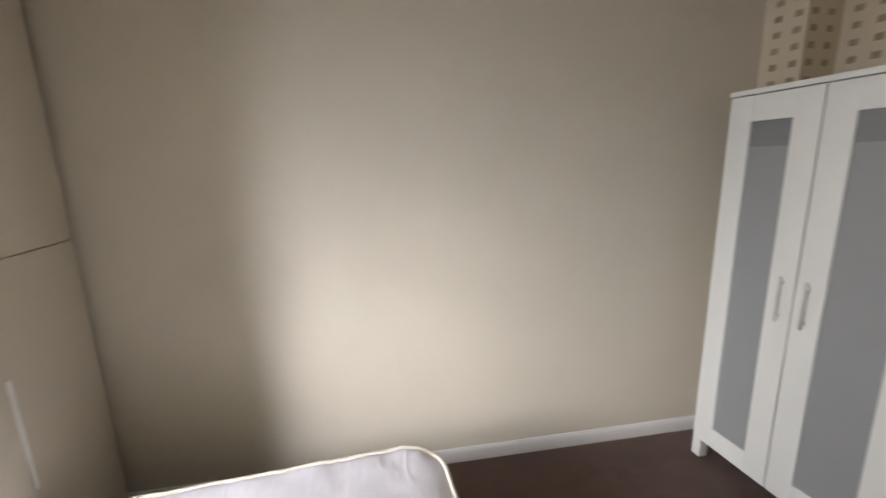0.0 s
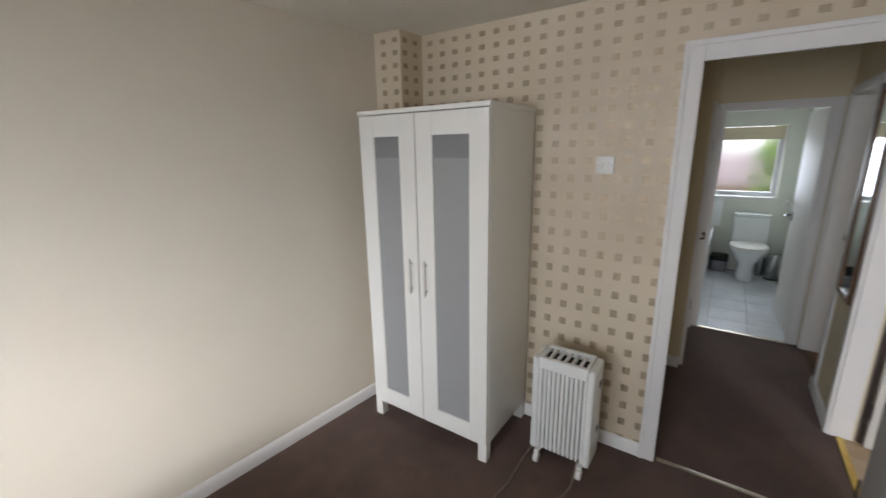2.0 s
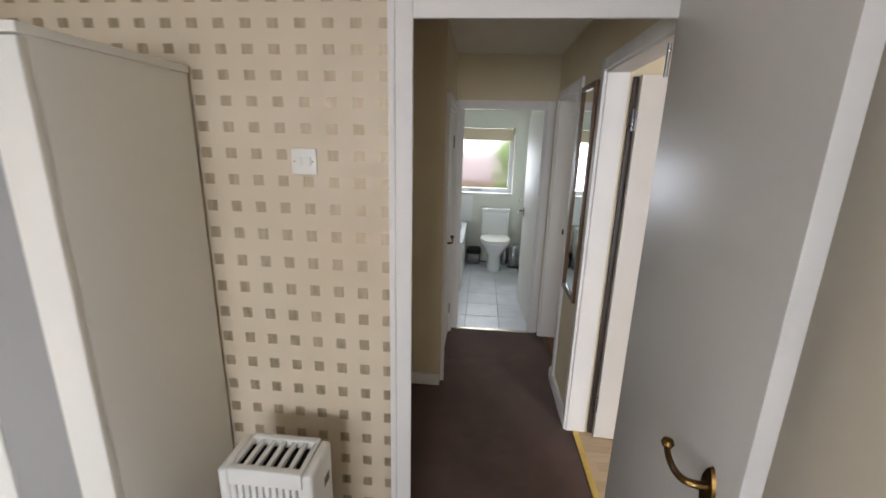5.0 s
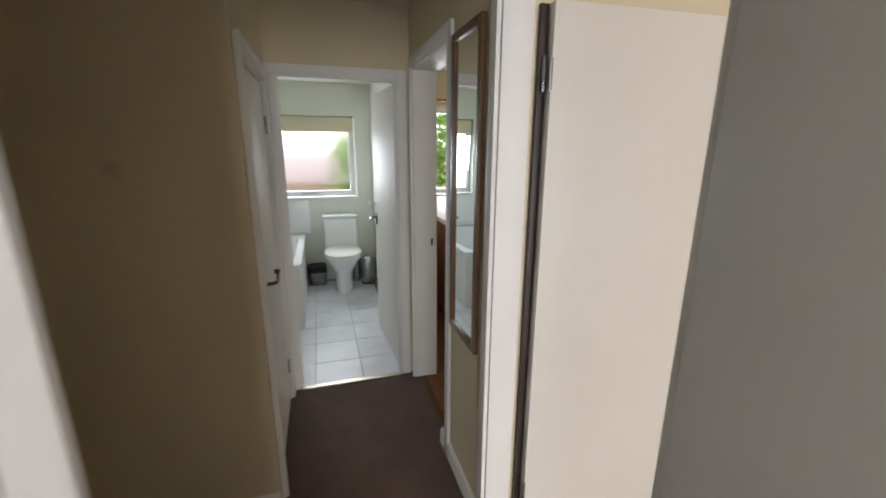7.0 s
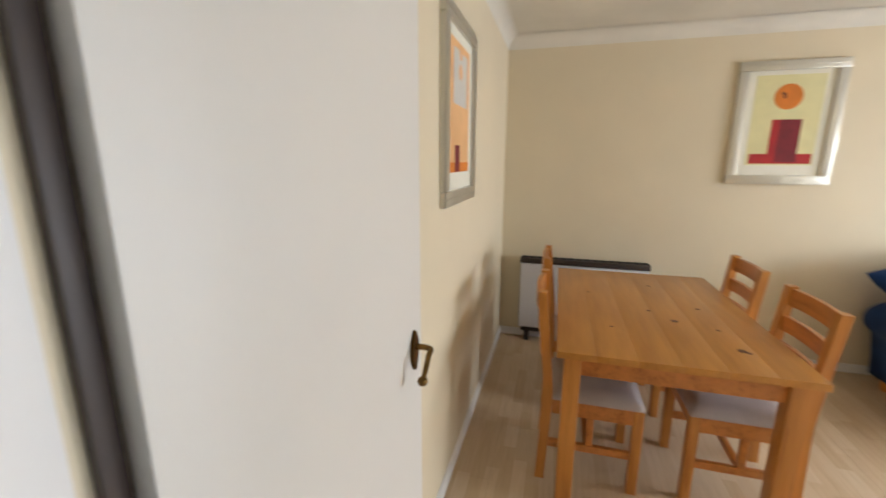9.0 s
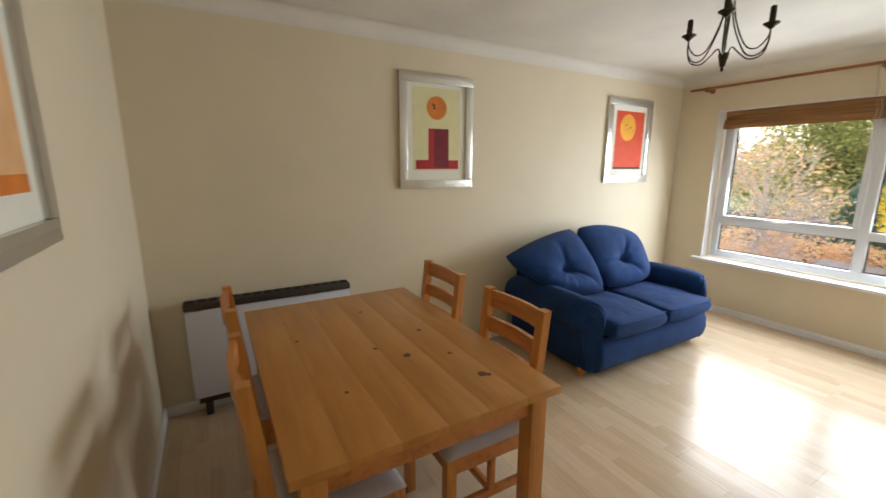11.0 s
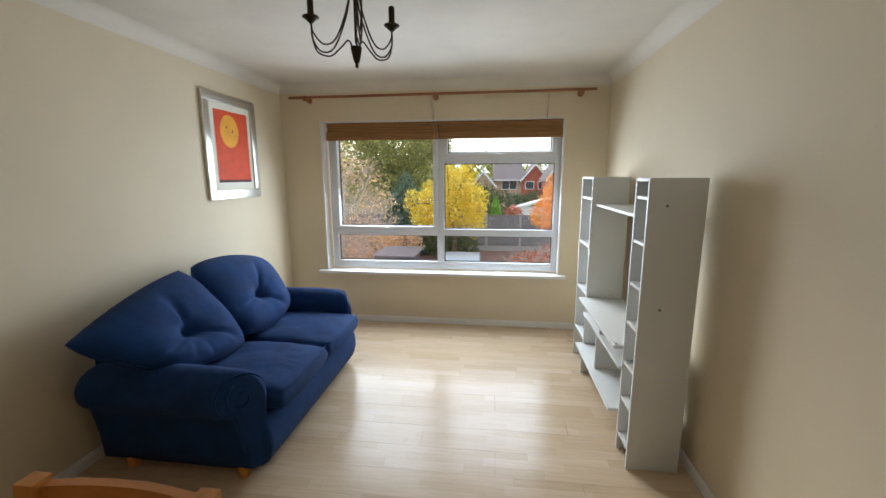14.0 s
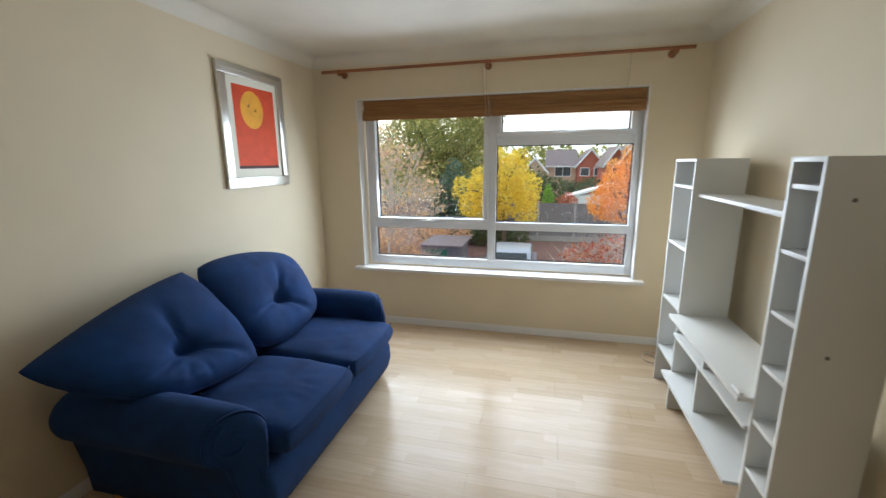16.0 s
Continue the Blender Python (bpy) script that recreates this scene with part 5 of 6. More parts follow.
def sofa():
    s = thing("sofa", "navy blue two-seater fabric sofa with tufted loose cushions", "sofa", (0, -3.05, 0))
    xl, xr = -0.615, 0.60
    # base: front rail bellied and rounded under towards the floor
    prof = [(-3.44, 0.075), (-2.72, 0.05), (-2.635, 0.055), (-2.60, 0.085), (-2.585, 0.15), (-2.59, 0.24), (-2.615, 0.31), (-2.66, 0.325), (-3.44, 0.325)]
    bm_ = bmesh.new()
    rings = []
    for x, k in ((xl - 0.06, 0.80), (xl - 0.045, 0.9), (xl - 0.01, 0.97), (xl + 0.08, 1.0), (xr - 0.1, 1.0), (xr + 0.01, 0.99), (xr + 0.05, 0.97)):
        rings.append([bm_.verts.new((x, -3.44 + (y + 3.44) * (0.93 + 0.07 * k), 0.19 + (z - 0.19) * k)) for y, z in prof])
    for a, b in zip(rings, rings[1:]):
        for k in range(len(prof)):
            j = (k + 1) % len(prof)
            bm_.faces.new((a[k], a[j], b[j], b[k]))
    bm_.faces.new(rings[0])
    bm_.faces.new(rings[-1][::-1])
    bmesh.ops.recalc_face_normals(bm_, faces=bm_.faces)
    part("base", bm_, BLUE, s, smooth=True)
    part("back_frame", extrude_profile([(-3.53, 0.09), (-3.36, 0.07), (-3.33, 0.5), (-3.38, 0.64), (-3.45, 0.69), (-3.52, 0.67), (-3.56, 0.60)], "x", xl - 0.05, xr + 0.01), BLUE, s)

    # scroll arm seen from the front: inner face, roll, tuck, outer side drawn in towards the floor
    roll = [(0.098 + 0.112 * math.cos(a), 0.475 + 0.117 * math.sin(a)) for a in [math.pi * (1.0 - k / 14.0) for k in range(20)]]
    outline = [(0.0, 0.06), (-0.006, 0.28), (-0.014, 0.42)] + roll + [(0.135, 0.335), (0.118, 0.24), (0.10, 0.14), (0.085, 0.06)]

    def arm(xin, sgn):
        bm_ = bmesh.new()
        ys = [(-3.50, 0.72), (-3.49, 0.86), (-3.455, 0.97), (-3.40, 1.0), (-3.1, 1.0), (-2.9, 1.0), (-2.75, 1.0), (-2.695, 0.99), (-2.668, 0.965), (-2.655, 0.92)]
        rings = []
        cx, cz = 0.09, 0.40
        for y, k in ys:
            drop = 0.012 * math.sin((y + 3.4) * 4.0)
            slant = 0.55 * max(0.0, (y + 2.95) / 0.3)
            rings.append([bm_.verts.new((xin + sgn * (cx + (u - cx) * k), y + slant * (0.03 - u), (cz + (v - cz) * k if v > 0.07 else v) + drop * (v > 0.4) + 0.006 * noise.noise((u * 8, y * 5, v * 8)))) for u, v in outline])
        n_ = len(outline)
        for a, b in zip(rings, rings[1:]):
            for k in range(n_):
                bm_.faces.new((a[k], a[(k + 1) % n_], b[(k + 1) % n_], b[k]))
        bm_.faces.new(rings[0])
        bm_.faces.new(rings[-1][::-1])
        bmesh.ops.recalc_face_normals(bm_, faces=bm_.faces)
        a_ = part("arm", bm_, BLUE, s, "rolled scroll arm", smooth=True)
        # padded facing on the front, edged with piping, the roll coiled into a scroll
        bm_ = bmesh.new()
        rings = []
        for y, k in ((-2.66, 0.90), (-2.646, 0.88), (-2.636, 0.80), (-2.632, 0.62)):
            rings.append([bm_.verts.new((xin + sgn * (0.085 + (u - 0.085) * k), y + 0.54 * (0.03 - u), 0.40 + (v - 0.40) * k if v > 0.07 else 0.06 + 0.02 * (1 - k))) for u, v in outline])
        for a, b in zip(rings, rings[1:]):
            for k in range(n_):
                bm_.faces.new((a[k], a[(k + 1) % n_], b[(k + 1) % n_], b[k]))
        bm_.faces.new(rings[0])
        bm_.faces.new(rings[-1][::-1])
        bmesh.ops.recalc_face_normals(bm_, faces=bm_.faces)
        f_ = part("facing", bm_, BLUE, a_, "padded scroll facing")
        edge = [(xin + sgn * (0.09 + (u - 0.09) * 0.92), -2.652 + 0.54 * (0.03 - u), 0.40 + (v - 0.40) * 0.92) for u, v in outline[1:-1]]
        part("piping", tube(edge, 0.0055, 6), BLUE, a_, smooth=True)
        coil = [(xin + sgn * (0.112 + (0.012 + 0.010 * t) * math.cos(t + 1.2)), -2.630 + 0.54 * (0.03 - 0.112 - (0.012 + 0.010 * t) * math.cos(t + 1.2)), 0.468 + (0.014 + 0.0105 * t) * math.sin(t + 1.2)) for t in [k * 0.3 for k in range(22)]]
        part("scroll_piping", tube(coil, 0.005, 6), BLUE, a_, smooth=True)

    arm(xr, 1)
    arm(xl, -1)
    pulls = ((-0.1, 0.62, 1.45, 0.045, 0.006), (0.08, 0.64, 1.5, 0.05, 0.007), (0.26, 0.6, 1.6, 0.04, 0.006))
    for c, seed in ((0.295, 0.3), (-0.315, 2.1)):
        x0, x1 = c - 0.305, c + 0.30
        bm_, _ = cushion(((x0, -3.14, 0.385), (x1, -3.14, 0.385), (x1, -2.525, 0.375), (x0, -2.525, 0.375)), 0.058, 0.028, 0.0, None, 0.05, 0.01, seed, 44, 16.0, pulls if c > 0 else ())
        seat = part("seat_cushion", bm_, BLUE, s, smooth=True)
        top = [(x0 + 0.02 + (x1 - x0 - 0.04) * k / 20, -2.538 - 0.02 * abs(k / 10 - 1) ** 5, 0.428) for k in range(21)]
        part("piping", tube(top, 0.0045, 6), BLUE, seat, smooth=True)
        part("piping", tube([(x, y, z - 0.085) for x, y, z in top], 0.0045, 6), BLUE, seat, smooth=True)
    near, seam = cushion(((0.10, -3.045, 0.475), (0.65, -3.04, 0.545), (0.945, -3.31, 0.80), (0.18, -3.38, 0.955)), 0.04, 0.09, 0.05, (0.06, -0.2, 0.075), 0.02, 0.09, 0.9, 60, 6.0, ((0.45, -0.62, 2.3, 0.07, 0.008), (0.55, -0.5, 2.5, 0.06, 0.007), (0.2, -0.7, 1.9, 0.06, 0.007)))
    b = part("back_cushion", near, BLUE, s, "slumped tufted back cushion", smooth=True)
    part("piping", tube(seam, 0.0045, 6), BLUE, b, smooth=True)
    far_one, seam = cushion(((0.09, -3.05, 0.475), (-0.585, -3.07, 0.475), (-0.70, -3.40, 0.875), (0.15, -3.39, 0.985)), 0.045, 0.09, 0.05, (-0.04, -0.22, 0.075), 0.13, 0.05, 2.6, 60, 6.0)
    b = part("back_cushion", far_one, BLUE, s, "tufted back cushion", smooth=True)
    part("piping", tube(seam, 0.0045, 6), BLUE, b, smooth=True)
    for x in (xl - 0.035, xr + 0.06):
        for y in (-2.735, -3.36):
            part("foot", lathe([(0.022, 0), (0.03, 0.02), (0.034, 0.05), (0.03, 0.066)], 14, (x, y, 0)), PINE_Z, s, "turned wooden foot")


sofa()


# framed prints
def framed(name, origin, across, w, h, label, rail, draw):
    """A framed print. origin: lower left corner on the wall, seen from the room; across: the way to the right."""
    o, r, up = Vector(origin), Vector(across), Vector((0, 0, 1))
    out = r.cross(up) * 1.0
    out = -out if out.dot(Vector((0.8, -2, 1)) - o) < 0 else out
    t = thing(name, label, "picture", tuple(o))

    def slab(nm, u0, u1, v0, v1, d0, d1, material, parent, bev=0.0, lab=""):
        bm_ = box(u0, u1, v0, v1, d0, d1, bev)
        m = Matrix(((r.x, 0, out.x, o.x), (r.y, 0, out.y, o.y), (0, 1, 0, o.z), (0, 0, 0, 1)))
        bmesh.ops.transform(bm_, matrix=m, verts=bm_.verts)
        bmesh.ops.recalc_face_normals(bm_, faces=bm_.faces)
        return part(nm, bm_, material, parent, lab)

    def disc(nm, u, v, rad, d, material, parent, flat=1.0):
        bm_ = lathe([(rad, 0), (rad, 0.0006)], 32)
        m = Matrix(((r.x, 0, out.x, o.x), (r.y, 0, out.y, o.y), (0, 1, 0, o.z), (0, 0, 0, 1))) @ Matrix.Translation((u, v, d)) @ Matrix.Diagonal((1, flat, 1, 1))
        bmesh.ops.transform(bm_, matrix=m, verts=bm_.verts)
        bmesh.ops.recalc_face_normals(bm_, faces=bm_.faces)
        return part(nm, bm_, material, parent)

    b = rail
    slab("frame_rail", 0, w, 0, b, 0, 0.026, SILVER, t, 0.006)
    slab("frame_rail", 0, w, h - b, h, 0, 0.026, SILVER, t, 0.006)
    slab("frame_stile", 0, b, b, h - b, 0, 0.026, SILVER, t, 0.006)
    slab("frame_stile", w - b, w, b, h - b, 0, 0.026, SILVER, t, 0.006)
    for q in (b * 0.45, ):
        slab("bead", q, w - q, q, q + 0.006, 0.026, 0.029, SILVER, t, 0.001)
        slab("bead", q, w - q, h - q - 0.006, h - q, 0.026, 0.029, SILVER, t, 0.001)
    mount = slab("mount", b - 0.004, w - b + 0.004, b - 0.004, h - b + 0.004, 0.004, 0.010, MAT_BOARD, t, 0, "ivory mount")
    draw(slab, disc, mount, w, h)
    return t


def print_one(slab, disc, mount, w, h):
    slab("print_ground", 0.11, w - 0.11, 0.13, h - 0.09, 0.0102, 0.0108, PRINT_LIME, mount)
    slab("print_band", 0.13, w - 0.12, 0.14, 0.205, 0.0110, 0.0114, PRINT_RED, mount)
    slab("print_block", 0.235, 0.405, 0.15, 0.43, 0.0116, 0.0120, PRINT_MAROON, mount)
    slab("print_block", 0.235, 0.28, 0.15, 0.43, 0.0121, 0.0124, PRINT_RED, mount)
    disc("print_sun", 0.305, 0.575, 0.082, 0.0116, PRINT_ORANGE, mount)
    slab("print_mark", 0.275, 0.29, 0.565, 0.60, 0.0124, 0.0127, PRINT_DARK, mount)
    slab("print_mark", 0.265, 0.275, 0.59, 0.605, 0.0124, 0.0127, PRINT_DARK, mount)


def print_two(slab, disc, mount, w, h):
    slab("print_ground", 0.11, w - 0.11, 0.13, h - 0.10, 0.0102, 0.0108, PRINT_PEACH, mount)
    slab("print_panel", 0.16, w - 0.16, 0.40, h - 0.13, 0.0110, 0.0114, PRINT_GREY, mount)
    slab("print_band", 0.11, w - 0.11, 0.13, 0.17, 0.0110, 0.0114, PRINT_ORANGE, mount)
    slab("print_block", 0.19, 0.27, 0.13, 0.24, 0.0116, 0.0120, PRINT_MAROON, mount)
    disc("print_petal", w / 2, 0.53, 0.03, 0.0116, PRINT_PEACH, mount)
    disc("print_petal", w / 2, 0.60, 0.025, 0.0116, PRINT_PEACH, mount)


def print_three(slab, disc, mount, w, h):
    slab("print_ground", 0.13, w - 0.11, 0.13, h - 0.12, 0.0102, 0.0108, PRINT_FLAME, mount)
    disc("print_sun", 0.31, 0.53, 0.115, 0.0110, PRINT_SUN, mount, 1.1)
    slab("print_band", 0.13, w - 0.11, 0.13, 0.15, 0.0110, 0.0114, PRINT_DARK, mount)
    for u, v in ((0.28, 0.55), (0.345, 0.525)):
        slab("print_bird", u - 0.016, u + 0.004, v, v + 0.006, 0.0118, 0.0121, PRINT_DARK, mount)
        slab("print_bird", u - 0.002, u + 0.004, v - 0.006, v + 0.022, 0.0122, 0.0125, PRINT_DARK, mount)


framed("framed_print", (1.694, -3.61, 1.325), (-1, 0, 0), 0.612, 0.803, "silver-framed abstract print of an orange disc over a red block", 0.062, print_one)
framed("framed_print", (-0.455, -3.61, 1.332), (-1, 0, 0), 0.665, 0.805, "silver-framed print of a yellow sun on flame red", 0.07, print_three)
framed("framed_print", (3.25, -1.705, 1.302), (0, -1, 0), 0.555, 0.738, "silver-framed peach abstract print", 0.06, print_two)


def panel_heater():
    h = thing("panel_heater", "slim white electric wall heater with a dark top grille", "heater", (2.6, -3.56, 0.1))
    x0, x1, y0 = 2.12, 3.08, -3.594
    part("panel", box(x0, x1, y0 + 0.01, y0 + 0.085, 0.115, 0.665, 0.008, 3), HEATER_PANEL, h)
    part("top_grille", box(x0 - 0.004, x1 + 0.004, y0, y0 + 0.095, 0.668, 0.71, 0.008), DARK_PLASTIC, h, "dark brown top grille")
    for k in range(16):
        x = x0 + 0.03 + (x1 - x0 - 0.06) * k / 15
        part("louvre", box(x - 0.022, x + 0.022, y0 + 0.02, y0 + 0.07, 0.711, 0.715, 0.001), BLACK, h)
    part("lower_vent", box(x0 + 0.02, x1 - 0.02, y0 + 0.01, y0 + 0.07, 0.075, 0.113, 0.003), DARK_PLASTIC, h)
    for x in (x0 + 0.07, x1 - 0.07):
        part("foot", box(x - 0.02, x + 0.02, y0 + 0.006, y0 + 0.09, 0.0, 0.074, 0.003), DARK_PLASTIC, h)


panel_heater()


def chandelier():
    cx, cy, zt = 0.605, -2.075, 1.965
    c = thing("chandelier", "bronzed iron three-arm candle chandelier", "ceiling light", (cx, cy, H_LIV))
    part("ceiling_rose", lathe([(0.05, H_LIV), (0.05, H_LIV - 0.012), (0.03, H_LIV - 0.03), (0.012, H_LIV - 0.036)], 20, (cx, cy, 0)), IRON, c)
    part("stem", tube([(cx, cy, H_LIV - 0.03), (cx, cy, zt + 0.09)], 0.006, 8), IRON, c)
    part("finial", lathe([(0.002, zt - 0.008), (0.008, zt), (0.006, zt + 0.01), (0.012, zt + 0.018), (0.022, zt + 0.062), (0.024, zt + 0.075), (0.014, zt + 0.08)], 16, (cx, cy, 0)), IRON, c)
    for deg in (25, 147, 262):
        d = Vector((math.cos(radians(deg)), math.sin(radians(deg)), 0))
        o = Vector((cx, cy, 0))
        q = Vector((-d.y, d.x, 0))

        def p(r, z, s=0.0):
            return o + d * r + q * s + Vector((0, 0, z))

        a = part("arm", tube(curve_points([p(0.012, zt + 0.4), p(0.03, zt + 0.25), p(0.09, zt + 0.12), p(0.15, zt + 0.10), p(0.198, zt + 0.15), p(0.205, zt + 0.195)], 40), 0.0035, 6), IRON, c, "curved wire arm", smooth=True)
        part("wire", tube(curve_points([p(0.012, zt + 0.3, 0.006), p(0.04, zt + 0.19, 0.006), p(0.10, zt + 0.08, 0.004), p(0.16, zt + 0.07, 0.002), p(0.2, zt + 0.12), p(0.206, zt + 0.19)], 40), 0.0035, 6), IRON, a, smooth=True)
        part("wire", tube(curve_points([p(0.014, zt + 0.07), p(0.035, zt + 0.105), p(0.07, zt + 0.08), p(0.12, zt + 0.05), p(0.18, zt + 0.07), p(0.204, zt + 0.13), p(0.206, zt + 0.19)], 40), 0.0035, 6), IRON, a, smooth=True)
        e = p(0.206, 0)
        part("drip_pan", lathe([(0.006, zt + 0.185), (0.022, zt + 0.2), (0.036, zt + 0.21), (0.034, zt + 0.214), (0.01, zt + 0.208)], 18, (e.x, e.y, 0)), IRON, a)
        part("candle_tube", lathe([(0.0135, zt + 0.208), (0.0135, zt + 0.285), (0.009, zt + 0.29)], 14, (e.x, e.y, 0)), IRON, a)


chandelier()


def curtain_pole():
    c = thing("curtain_pole", "plain wooden curtain pole over the window", "curtain pole", (-1.52, -2.05, 2.25))
    part("pole", tube([(-1.52, -3.46, 2.247), (-1.52, -0.61, 2.252)], 0.0125, 12), OAK_TRIM, c)
    for y in (-3.30, -2.05, -0.73):
        b = part("bracket", tube([(-1.62, y, 2.235), (-1.51, y, 2.235)], 0.012, 10), OAK_TRIM, c)
        part("bracket_cup", lathe([(0.024, -0.012), (0.026, 0), (0.024, 0.012)], 14, (-1.52, y, 2.238), "y"), OAK_TRIM, b)
        part("wall_rose", lathe([(0.028, 0), (0.026, 0.012), (0.016, 0.02)], 14, (-1.62, y, 2.235), "x"), OAK_TRIM, b)


curtain_pole()


def blind():
    b = thing("bamboo_blind", "raised woven bamboo blind in the window head", "blind", (-1.65, -2.0, 1.85))
    y0, y1 = -3.148, -0.868
    part("headrail", box(-1.675, -1.635, y0, y1, 1.985, 2.02, 0.003), BAMBOO, b)
    for k, (z0, z1, x) in enumerate(((1.93, 1.99, -1.64), (1.90, 1.94, -1.615), (1.852, 1.905, -1.605))):
        for j, (a, c) in enumerate(((y0, -2.03), (-2.025, y1))):
            part("fold", box(x - 0.03, x, a, c, z0 + 0.003 * j, z1, 0.008, 2), BAMBOO, b)
    for y in (-2.075, -2.05):
        part("pull_cord", tube(curve_points([(-1.60, y, 2.0), (-1.605, y + 0.01, 1.9), (-1.60, y - 0.012, 1.78), (-1.602, y + 0.005, 1.70)], 16), 0.0018, 5), CORD, b)


blind()
solo("tied_cord", tube(curve_points([(-1.52, -2.075, 2.235), (-1.535, -2.08, 2.18), (-1.56, -2.072, 2.1), (-1.60, -2.078, 2.03)], 20), 0.009, 8), CORD, "knotted cord hanging from the curtain pole", "cord")
solo("tied_cord", tube([(-1.52, -1.018, 2.24), (-1.60, -1.015, 2.03)], 0.006, 6), CORD, "cord hanging from the curtain pole", "cord")


def shelf_unit():
    s = thing("shelf_unit", "white open media shelf unit with two towers", "shelving", (-0.3, -0.65, 0))
    yf, yb, h, t = -0.785, -0.53, 1.497, 0.016

    def tower(x0, x1, shelves):
        side = part("tower_side", box(x1 - t, x1, yf, yb, 0, h, 0.0015), SHELF_WHITE, s)
        part("tower_side", box(x0, x0 + t, yf, yb, 0, h, 0.0015), SHELF_WHITE, s)
        part("tower_top", box(x0 + t, x1 - t, yf, yb, h - t, h, 0.001), SHELF_WHITE, s)
        part("tower_back", box(x0 + t, x1 - t, yb - 0.004, yb, 0.05, h - t), SHELF_WHITE, s)
        for z in shelves:
            part("shelf", box(x0 + t, x1 - t, yf + 0.004, yb - 0.004, z - t, z, 0.001), SHELF_WHITE, s)
        return side

    near = tower(0.20, 0.385, (1.41, 1.19, 0.967, 0.757, 0.53, 0.325, 0.11))
    tower(-1.06, -0.70, (1.345, 0.99, 0.62, 0.26))
    for y, z in ((-0.70, 1.37), (-0.69, 0.87)):
        part("screw_cap", lathe([(0.007, 0), (0.006, 0.0015)], 10, (0.385, y, z), "x"), RUBBER, near)
    part("bridge_shelf", box(-0.70, 0.20, yf + 0.03, yb, 1.29, 1.307, 0.001), SHELF_WHITE, s)
    part("bridge_rail", box(-0.55, 0.20, yb - 0.06, yb - 0.044, 1.245, 1.289, 0.001), SHELF_WHITE, s)
    part("television_shelf", box(-0.70, 0.20, -0.835, yb, 0.585, 0.603, 0.001), SHELF_WHITE, s)
    part("middle_shelf", box(-0.70, 0.20, -0.80, yb, 0.47, 0.486, 0.001), SHELF_WHITE, s)
    part("low_shelf", box(-0.72, 0.20, -0.84, yb, 0.215, 0.232, 0.001), SHELF_WHITE, s)
    part("divider", box(-0.27, -0.254, -0.79, yb, 0.486, 0.585), SHELF_WHITE, s)
    part("divider", box(-0.30, -0.284, -0.80, yb, 0.232, 0.47), SHELF_WHITE, s)
    part("plinth", box(-0.68, 0.17, -0.60, -0.584, 0, 0.215), SHELF_WHITE, s)
    part("plinth", box(-0.69, -0.674, -0.80, -0.60, 0, 0.215), SHELF_WHITE, s)
    part("bracket", box(0.12, 0.19, -0.825, -0.81, 0.604, 0.616, 0.002), SHELF_WHITE, s)


shelf_unit()
aer = curve_points([(-1.60, -0.60, 0.09), (-1.5, -0.66, 0.02), (-1.42, -0.74, 0.006), (-1.33, -0.70, 0.006), (-1.27, -0.75, 0.006), (-1.33, -0.80, 0.012), (-1.42, -0.76, 0.012), (-1.36, -0.69, 0.006), (-1.25, -0.70, 0.006)], 60)
solo("aerial_cable", tube(aer, 0.0045, 6), CORD, "coiled cream aerial cable lying on the laminate", "cable", smooth=True)
sock = thing("wall_socket", "small white aerial socket low on the wall", "socket", (-1.615, -0.6, 0.1))
part("plate", box(-1.62, -1.611, -0.64, -0.56, 0.07, 0.15, 0.003), PLASTIC, sock)
part("outlet", lathe([(0.008, 0), (0.006, 0.006)], 12, (-1.611, -0.6, 0.1), "x"), STEEL, sock)

# ---- outdoors ----
GZ = -2.7
structure("ground", box(-700, 700, -700, 700, GZ - 0.2, GZ), LAWN, "grass and garden ground below the flats")
structure("driveway", box(-20.2, -4, -9, 14, GZ, GZ + 0.02), DRIVE, "reddish paved parking area")


def crown_mesh(blobs, count, size, rng, upright=0.0):
    verts, faces = [], []
    total = sum(b[3] * b[4] * b[5] for b in blobs)
    for cx, cy, cz, rx, ry, rz in blobs:
        for _ in range(int(count * rx * ry * rz / total)):
            while True:
                u = [rng.uniform(-1, 1) for _ in range(3)]
                d = math.sqrt(sum(v * v for v in u))
                if 0.25 < d < 1 and rng.random() < d * d:
                    break
            k = 1 + 0.34 * noise.noise((u[0] * 3.1 + cx, u[1] * 3.1 + cy, u[2] * 3.1))
            p = Vector((cx + u[0] * rx * k, cy + u[1] * ry * k, cz + u[2] * rz * k))
            a = Vector((rng.gauss(0, 1), rng.gauss(0, 1), rng.gauss(0, 1) + upright)).normalized()
            b = a.orthogonal().normalized()
            b = Matrix.Rotation(rng.uniform(0, 6.28), 3, a) @ b
            s = size * rng.uniform(0.6, 1.3)
            c = a.cross(b)
            n0 = len(verts)
            verts += [tuple(p - b * s), tuple(p + c * s * 0.45), tuple(p + b * s), tuple(p - c * s * 0.45)]
            faces.append((n0, n0 + 1, n0 + 2, n0 + 3))
    me = bpy.data.meshes.new("crown")
    me.from_pydata(verts, [], faces)
    return me


